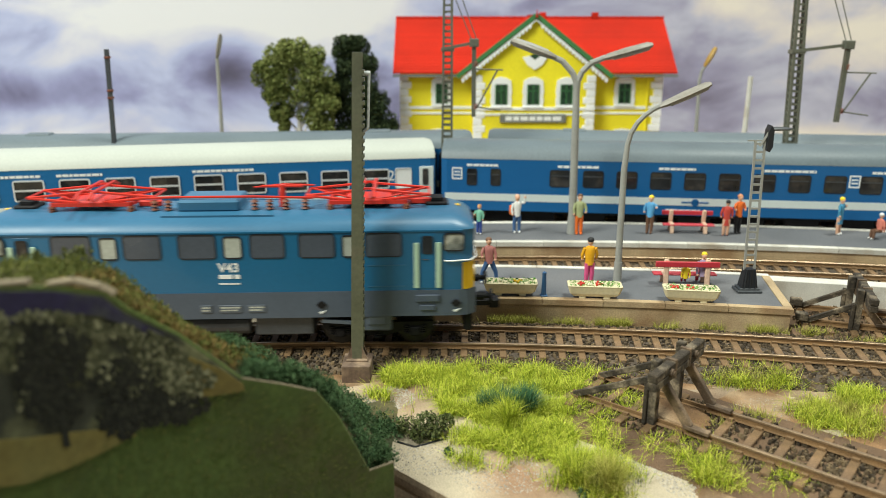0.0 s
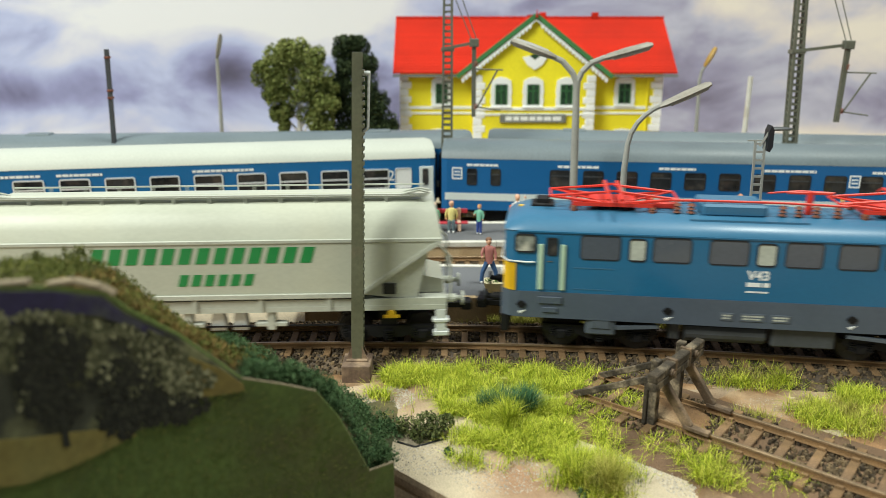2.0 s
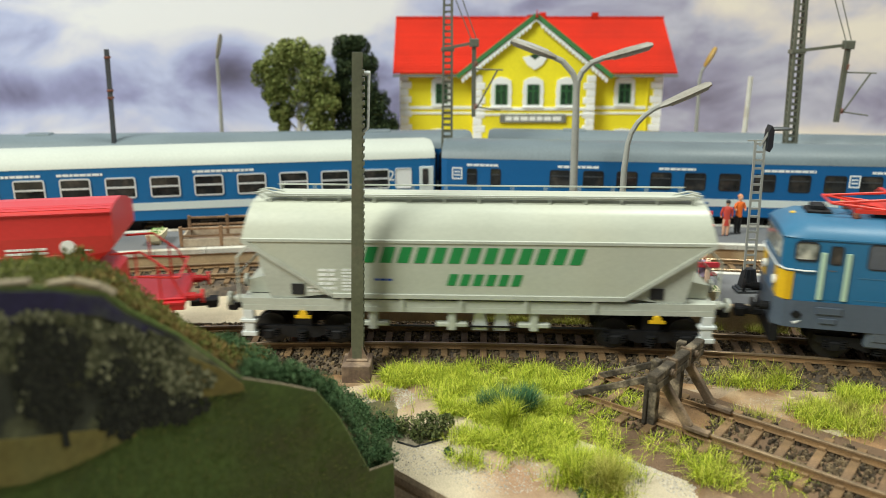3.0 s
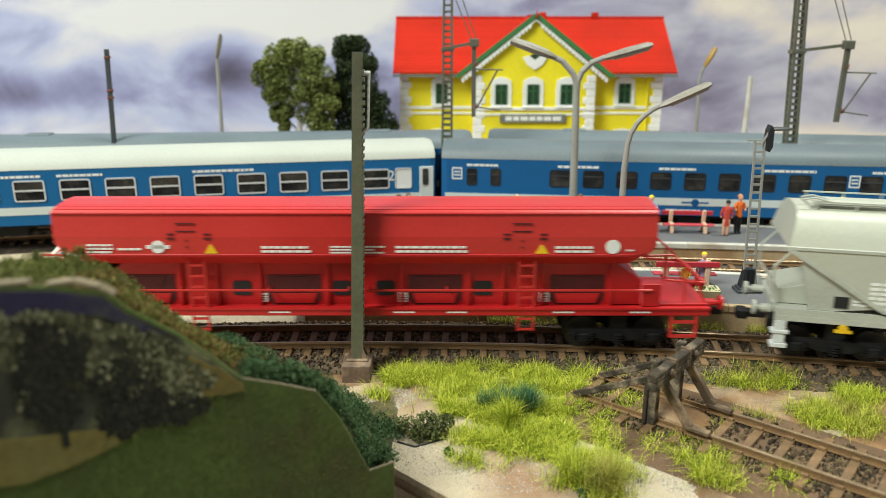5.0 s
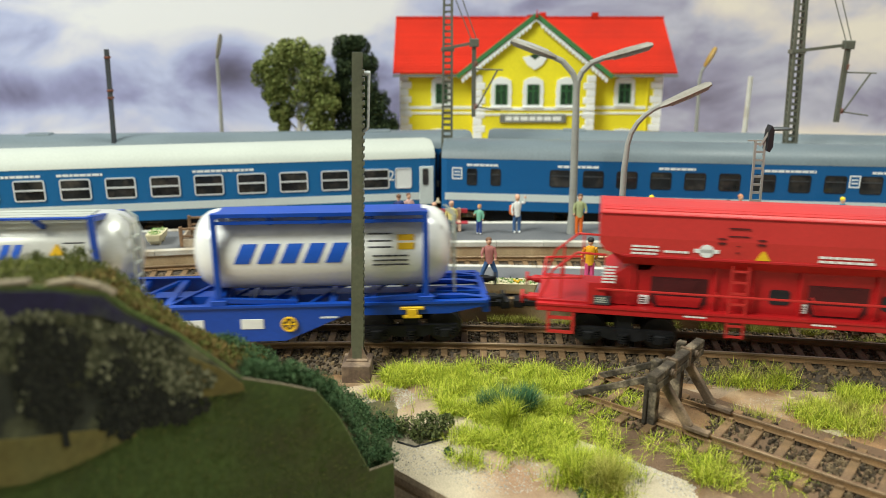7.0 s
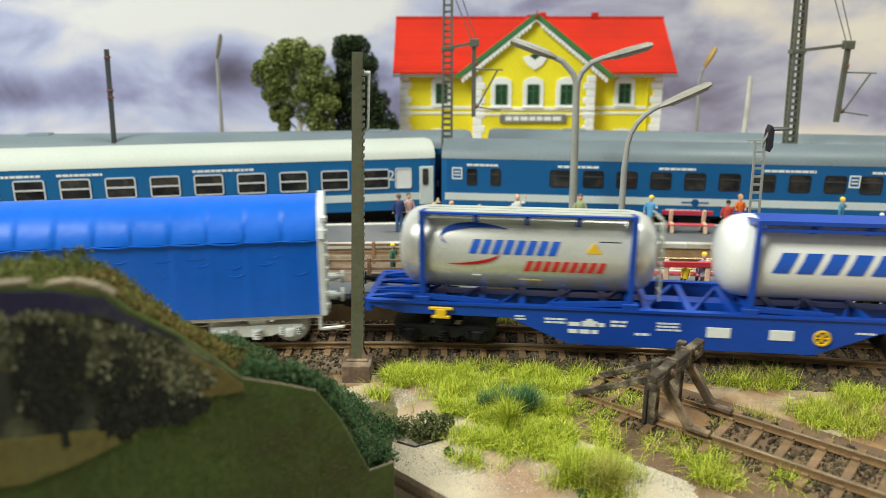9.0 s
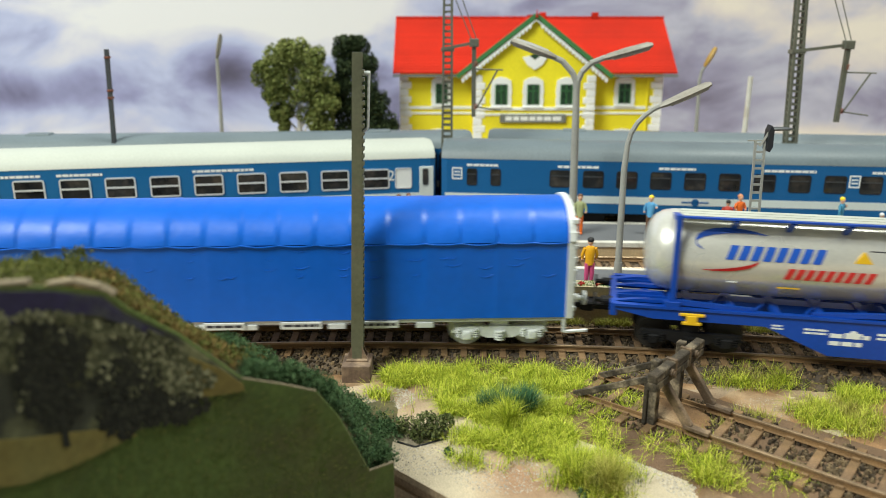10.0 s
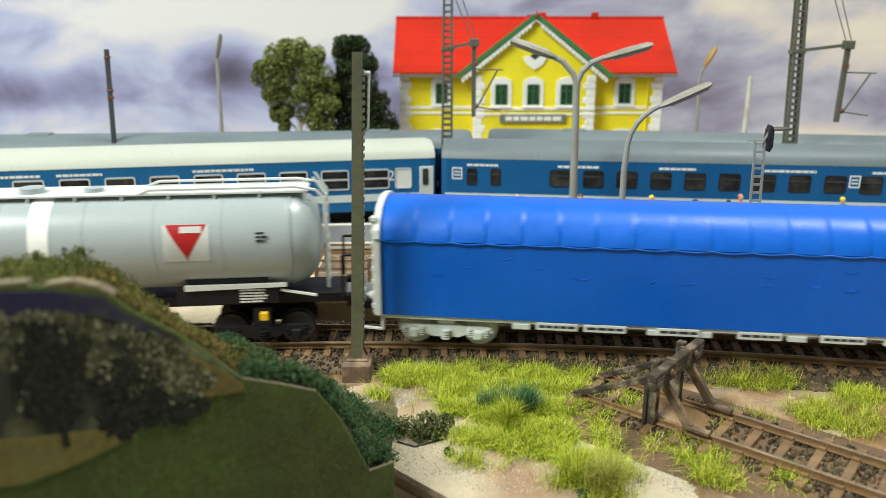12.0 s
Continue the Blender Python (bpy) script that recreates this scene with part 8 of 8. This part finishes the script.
for x, y, r, s in ((1.6, 188.5, 1.5, 4), (35.6, 168.6, 1.7, 5)):
    vv, ff = [], []
    clump(vv, ff, (x, y, GROUND_Z + r * 0.6), r, 160, 0.7, random.Random(s))
    o = raw("shrub", vv, ff, FOAM_GREEN)
    tagged(o, "tiny dark green foam shrub on sand", "shrub")
# pale pebbly patches beside the siding
PEBBLE = island_material("pale_gravel", (0.30, 0.27, 0.23), (0.46, 0.42, 0.36), (0.62, 0.58, 0.5))
rr = random.Random(77)
vv, ff = [], []
for cx, cy, rx, ry, n in ((50, 190, 7, 16, 2200), (27, 207, 7, 4, 500), (-17, 222, 8, 8, 1000), (-2, 186, 14, 8, 700), (16, 178, 14, 8, 700), (100, 214, 9, 8, 500), (128, 226, 12, 6, 500), (62, 178, 6, 10, 700)):
    for _ in range(n):
        a, q = rr.uniform(0, 6.28), math.sqrt(rr.random())
        x, y, s = cx + rx * q * math.cos(a), cy + ry * q * math.sin(a), rr.uniform(0.15, 0.42)
        b0 = len(vv)
        for k in range(3):
            vv.append((x + s * math.cos(a + k * 2.1), y + s * math.sin(a + k * 2.1), GROUND_Z - 0.05))
        vv.append((x, y, GROUND_Z + s * 0.8))
        ff += [(b0, b0 + 1, b0 + 3), (b0 + 1, b0 + 2, b0 + 3), (b0 + 2, b0, b0 + 3)]
tagged(raw("gravel", vv, ff, PEBBLE), "pale fine gravel scattered on the sand", "gravel", kind="stuff")


# brown earth showing through the sand
rs = random.Random(41)
for k, (cx, cy, rx, ry) in enumerate(((60, 232.5, 62, 4.6), (140, 222.0, 40, 9), (103, 214, 20, 13), (152, 200, 34, 12), (128, 209, 22, 10), (112, 190, 16, 8), (-38, 235.5, 22, 5), (96, 174, 14, 6), (70, 171, 7, 9), (58, 204, 9, 7), (150, 268, 40, 5), (70, 284, 70, 3))):
    bm = bmesh.new()
    rim = []
    for i in range(40):
        a = i * math.pi / 20
        q = 1 + 0.22 * math.sin(3 * a + k) + rs.uniform(-0.12, 0.12)
        rim.append(bm.verts.new((cx + rx * q * math.cos(a), cy + ry * q * math.sin(a), GROUND_Z - 0.06)))
    inner = [bm.verts.new((cx + (w.co.x - cx) * 0.8, cy + (w.co.y - cy) * 0.8, GROUND_Z + 0.1 + 0.013 * k)) for w in rim]
    for i in range(40):
        bm.faces.new((rim[i], rim[(i + 1) % 40], inner[(i + 1) % 40], inner[i]))
    bm.faces.new(inner)
    bmesh.ops.recalc_face_normals(bm, faces=bm.faces)
    tagged(part("ground_patch_%d" % (k + 1), bm, BROWN_SOIL), "low patch of orange brown soil on the sand", "soil", kind="structure")


# ---- hill with a printed front panel ----
PRINT_GREEN = mat("printed_dark_meadow", (0.084, 0.125, 0.026), 0.95, vary=0.22, scale=60, fine=700, bump=0.05, second=(0.085, 0.092, 0.026), mix_scale=45)
PRINT_OLIVE = mat("printed_olive_meadow", (0.19, 0.15, 0.038), 0.95, vary=0.2, scale=60, fine=500, bump=0.0, second=(0.17, 0.15, 0.045), mix_scale=60)
PRINT_SKY = mat("printed_violet_hills", (0.028, 0.023, 0.066), 0.9, vary=0.25, scale=90, bump=0.0, second=(0.06, 0.065, 0.055), mix_scale=90)
PRINT_TREE = island_material("printed_dark_trees", (0.016, 0.017, 0.014), (0.027, 0.028, 0.021), (0.045, 0.048, 0.032), 0.85)
PRINT_TREE_PALE = island_material("printed_grey_green_trees", (0.045, 0.05, 0.025), (0.11, 0.115, 0.06), (0.32, 0.32, 0.19), 0.85)
PRINT_GRASS = island_material("printed_meadow_strokes", (0.065, 0.10, 0.02), (0.098, 0.135, 0.03), (0.15, 0.165, 0.05), 0.9)
HILL_BASE = mat("hill_brown_green", (0.10, 0.085, 0.035), 0.95, vary=0.3, scale=60, fine=1500, bump=0.8, second=(0.055, 0.065, 0.025), mix_scale=50)
EDGE_PALE = mat("pale_cut_edge", (0.22, 0.18, 0.115), 0.8, vary=0.15, bump=0.1)
RIM = [(-260, 52), (-200, 53), (-130, 52.5), (-100.8, 52.5), (-87.9, 52.5), (-76.5, 51.2), (-71.8, 47.1), (-60.8, 40.8), (-47.2, 29.6), (-38, 28.1), (-30, 26.3), (-24.9, 19.6), (-17.9, 4.9), (-12.0, 7.2)]
CREST = [(-260, 45), (-200, 47), (-130, 45.5), (-114.2, 46), (-99.7, 46.2), (-91.5, 43), (-85.2, 36.5), (-72, 24.6), (-62.6, 20.2), (-52, 17), (-46.7, 11.0), (-30.5, 4), (-22.5, -1), (-16, -5.4)]


def level(line, x):
    for (xa, za), (xb, zb) in zip(line, line[1:]):
        if x <= xb:
            return za + (zb - za) * max(0.0, (x - xa) / (xb - xa))
    return line[-1][1]


def hill():
    h = thing("hill", "model hill with printed tree picture on its front panel", "hill")
    bm = bmesh.new()
    slab(bm, RIM + [(-12.0, -40), (-260, -40)], 164.0, 164.7)
    part("front_panel", bm, PRINT_GREEN, h, "dark green printed meadow panel")
    # pale cut rim along the panel top
    for (xa, za), (xb, zb) in list(zip(RIM[8:], RIM[9:]))[:2] + list(zip(RIM[8:], RIM[9:]))[-1:]:
        bm = bmesh.new()
        beam(bm, (xa, 164.35, za + 0.1), (xb, 164.35, zb + 0.1), 0.6, 0.25)
        part("panel_rim", bm, EDGE_PALE, h)
    bm = bmesh.new()
    for xa, za, xb, zb in ((-104, 53.4, -94, 54.2), (-90, 53.6, -84, 54.4), (-84, 54.4, -78, 53.0), (-78, 53.0, -75, 51.0)):
        beam(bm, (xa, 165.4, za - 0.9), (xb, 165.4, zb - 0.9), 2.6, 1.3, bevel=0.3)
    part("panel_rim", bm, EDGE_PALE, h)
    # printed picture, flat on the panel
    bm = bmesh.new()
    slab(bm, [(-180, 52), (-100.8, 51.6), (-88, 51.6), (-77, 50.3), (-72.6, 46.4), (-61.2, 40.4), (-47.6, 29.5), (-46.6, 26.5), (-56, 25.4), (-76, 14.5), (-88, 8.0), (-102, 2.5), (-180, -10)], 163.72, 163.98)
    part("picture", bm, PRINT_TREE_BASE, h, "printed woodland scene")
    bm = bmesh.new()
    slab(bm, [(-180, 51.8), (-100, 51.4), (-88, 51.4), (-77.4, 49.9), (-72.8, 45.8), (-64, 41.0), (-66, 40), (-72, 43), (-78, 45.6), (-88, 46.4), (-100, 43.5), (-180, 40)], 163.5, 163.7)
    part("picture_sky", bm, PRINT_SKY, h)
    bm = bmesh.new()
    slab(bm, [(-180, 8), (-100, 14.2), (-84, 16.4), (-74, 16.0), (-73.5, 15.0), (-76, 13.6), (-88, 7.2), (-102, 1.6), (-180, -8)], 163.5, 163.7)
    slab(bm, [(-59, 35.5), (-52, 32.4), (-47, 28.6), (-46.6, 26.6), (-56, 25.2), (-60, 24.6), (-62, 28)], 163.5, 163.7)
    part("picture_meadow", bm, PRINT_OLIVE, h)
    rng = random.Random(17)

    def print_tree(blobs, material, trunk=None):
        v, f = [], []
        for cx, cz, rx, rz, n in blobs:
            for _ in range(n):
                a, q = rng.uniform(0, 6.28), math.sqrt(rng.random()) * rng.uniform(0.8, 1.12)
                x, z, s = cx + rx * q * math.cos(a), cz + rz * q * math.sin(a), rng.choice((0.2, 0.3, 0.4, 0.6, 0.8))
                lim = level(RIM, x) - 2.0
                z = min(z, lim - s)
                b0 = len(v)
                y = 163.46 - rng.uniform(0, 0.2)
                for k in range(5):
                    v.append((x + s * math.cos(a + k * 1.257) * rng.uniform(0.7, 1.1), y, z + s * math.sin(a + k * 1.257)))
                f.append(tuple(range(b0, b0 + 5)))
        if trunk:
            x, z0, z1 = trunk
            b0 = len(v)
            v += [(x - 0.9, 163.3, z0), (x + 0.9, 163.3, z0), (x + 0.5, 163.3, z1), (x - 0.5, 163.3, z1)]
            f.append((b0, b0 + 1, b0 + 2, b0 + 3))
        ob = raw("printed_tree", v, f, material, h)
        tagged(ob, "flat printed tree of the picture", kind="stuff")
    print_tree([(-66, 35, 7, 6, 300), (-61, 30, 5, 5, 240), (-56, 30, 3, 3, 70), (-68, 40, 7, 3, 130), (-101, 38, 5, 6, 160), (-80, 42, 6, 2.4, 140), (-61, 26, 4, 3, 80), (-91, 45.5, 9, 1.6, 120), (-73, 42, 3, 2, 80), (-103, 45, 6, 2.0, 80)], PRINT_TREE_PALE)
    print_tree([(-91, 33, 8.5, 11, 1100), (-92, 23, 7, 6, 460), (-86, 39, 5, 4, 240), (-97, 30, 4, 7, 240)], PRINT_TREE, (-90.3, 12, 24))
    print_tree([(-75, 27, 7, 8, 520), (-67, 22, 9, 4.5, 560), (-77, 18.5, 5, 4, 260), (-60, 23, 5, 3, 180), (-70, 31, 5, 4, 120)], PRINT_TREE, (-76.6, 14, 20))
    print_tree([(-79, 33, 4, 5, 90), (-72, 27, 4, 2, 40), (-98, 24, 3, 4, 30), (-66, 31, 4, 3, 70), (-88, 41, 4, 2, 40)], PRINT_TREE_PALE)
    # fine printed grass strokes, leaning up the meadow
    v, f = [], []
    for _ in range(5200):
        x = rng.uniform(-125, -13)
        z = rng.uniform(-30, 28)
        floor_line = 27 if x > -47 else 25.4 - (-56 - x) * 0.54 if x < -56 else 26
        if z > min(floor_line, level(RIM, x) - 2.5) + rng.uniform(-1.0, 1.2):
            continue
        a = 0.45 + rng.uniform(-0.5, 0.5)
        n, w = rng.uniform(0.5, 2.2), rng.uniform(0.1, 0.28)
        dx, dz = n * math.cos(a), n * math.sin(a)
        b0 = len(v)
        y = (163.96 if z < floor_line - 3 else 163.44) - rng.uniform(0, 0.1)
        v += [(x, y, z), (x + dx * 0.5, y, z + dz * 0.5 - w), (x + dx, y, z + dz), (x + dx * 0.5, y, z + dz * 0.5 + w)]
        f.append((b0, b0 + 1, b0 + 2, b0 + 3))
    tagged(raw("printed_grass", v, f, PRINT_GRASS, h), "printed grass strokes of the meadow", kind="stuff")
    # body of the hill
    xs = [-260, -200, -160, -130, -114, -104, -97, -90, -86, -80, -72, -66, -60, -52, -46, -38, -30, -24, -18, -14]
    rows = []
    for x in xs:
        zr, zc = level(RIM, x) - 0.8, level(CREST, x)
        if x > -20:
            zr = min(zr, 3.0)
        edge = 228 if x < -60 else 224
        rows.append([(x, 164.8, zr), (x, 176.0, (zr * 0.7 + zc * 0.3) + noise.noise(Vector((x * 0.1, 1, 0)))), (x, 190.0, (zr * 0.35 + zc * 0.65) + 1.5 * noise.noise(Vector((x * 0.1, 2, 0)))), (x, 205.0, zc), (x, 215.0, max(GROUND_Z, zc * 0.6 - 4)), (x, edge, GROUND_Z - 0.5)])
    bm = bmesh.new()
    vs = [[bm.verts.new(p) for p in r] for r in rows]
    for a, b_ in zip(vs, vs[1:]):
        for i in range(len(a) - 1):
            bm.faces.new((a[i], a[i + 1], b_[i + 1], b_[i]))
    bmesh.ops.recalc_face_normals(bm, faces=bm.faces)
    part("slope", bm, HILL_BASE, h, "brown and olive turf slope", smooth=True)

    def surface(x, y):
        zr, zc = level(RIM, x) - 0.8, level(CREST, x)
        if x > -20:
            zr = min(zr, 3.0)
        if y < 205:
            k = (y - 166) / 39
            return zr + (zc - zr) * k
        return zc + (max(GROUND_Z, zc * 0.6 - 4) - zc) * (y - 205) / 10
    # scattered turf and foam
    v, f = [], []
    for _ in range(1500):
        x, y = rng.uniform(-150, -52), rng.uniform(168, 210)
        if level(RIM, x) - 3 > 48 and y < 171:
            continue
        clump(v, f, (x, y, surface(x, y) + 0.2), rng.uniform(0.9, 2.3), 26, 0.7, rng)
    tagged(raw("turf", v, f, TURF_OLIVE, h), "olive brown turf flock", kind="stuff")
    v, f = [], []
    for _ in range(700):
        x = rng.uniform(-92, -50)
        y = rng.uniform(167.5, 200)
        clump(v, f, (x, y, surface(x, y) + 0.3), rng.uniform(0.8, 1.9), 24, 0.7, rng)
    tagged(raw("turf", v, f, TURF_BROWN, h), "brown turf flock", kind="stuff")
    v, f = [], []
    for _ in range(520):
        x = rng.uniform(-62, -12.5)
        y = rng.uniform(166, 206)
        if x < -50 and y < 186:
            continue
        z = surface(x, y)
        clump(v, f, (x, y, z + rng.uniform(0.2, 2.6)), rng.uniform(1.0, 2.5), 60, 0.62, rng)
    for _ in range(150):
        x = rng.uniform(-47, -14)
        clump(v, f, (x, rng.uniform(165.6, 171), level(RIM, x) + rng.uniform(-0.4, 3.2)), rng.uniform(0.8, 2.0), 60, 0.6, rng)
    tagged(raw("foam_bushes", v, f, FOAM_GREEN, h), "blue-green foam bushes", kind="stuff")
    for x, y, hgt in ((-101, 204, 5.0), (-98.5, 203, 6.2), (-104, 204, 4.0), (-112, 203, 3.5)):
        v, f = [], []
        for k in range(6):
            clump(v, f, (x + rng.uniform(-1.5, 1.5), y, surface(x, 204) + 0.5 + hgt * k / 8), 1.4 - k * 0.12, 26, 0.7, rng)
        tagged(raw("sprig", v, f, TURF_OLIVE, h), kind="stuff")
    # points scaled about the camera's eye, most at the far end, so the hill runs aslant; the foot stays on the board
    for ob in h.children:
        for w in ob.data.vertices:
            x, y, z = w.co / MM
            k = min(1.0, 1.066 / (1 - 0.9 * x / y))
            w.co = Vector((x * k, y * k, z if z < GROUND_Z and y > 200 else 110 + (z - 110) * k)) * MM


PRINT_TREE_BASE = mat("printed_dark_woodland", (0.04, 0.043, 0.028), 0.9, vary=0.3, scale=110, fine=600, bump=0.0, second=(0.15, 0.155, 0.075), mix_scale=130)
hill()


# ---- what moves: the train runs along the main track ----
RUN = [-1.9, 40.8, 87.0, 129.4, 175.3, 219.5, 266.7, 311.5, 355.5, 401.1, 448.9, 493.1, 540.4, 584.9, 631.5, 676.4, 721.6, 766.9, 811.3, 853.7, 896.9, 937.3, 976.3, 1014.2, 1052.7]  # millimetres along the track, each half second


def run(t):
    """How far the train has come: a smooth curve through RUN."""
    i = min(int(t * 2 + 1e-9), len(RUN) - 2)
    k = t * 2 - i
    a = RUN[i - 1] if i > 0 else 2 * RUN[0] - RUN[1]
    d = RUN[i + 2] if i + 2 < len(RUN) else 2 * RUN[-1] - RUN[-2]
    b, c = RUN[i], RUN[i + 1]
    return 0.5 * (2 * b + (c - a) * k + (2 * a - 5 * b + 4 * c - d) * k * k + (3 * b - a - 3 * c + d) * k ** 3)


def car_pose(s, half):
    """Both bogies stand on the curve, so the body lies on the chord between them."""
    x, y, a = on_arc(s, -half * half / (2 * R_MAIN))
    return at(x, y, 0, 0, 0, a)


def motions():
    for thing_ob, s0, half in TRAIN:
        rows = []
        for i in range(25):
            t = i * 0.5
            if isinstance(s0, tuple):
                m = car_pose(s0[0] + run(t), half) @ at(s0[1], 0, 0)
            else:
                m = car_pose(s0 + run(t), half)
            rows.append((t, m))
        walk(thing_ob, rows)
    for wheel, x, z, r in WHEELS:
        walk(wheel, [(i / 15, at(x, 0, z, 0, math.degrees(run(i / 15) / r), 0)) for i in range(181)])


motions()
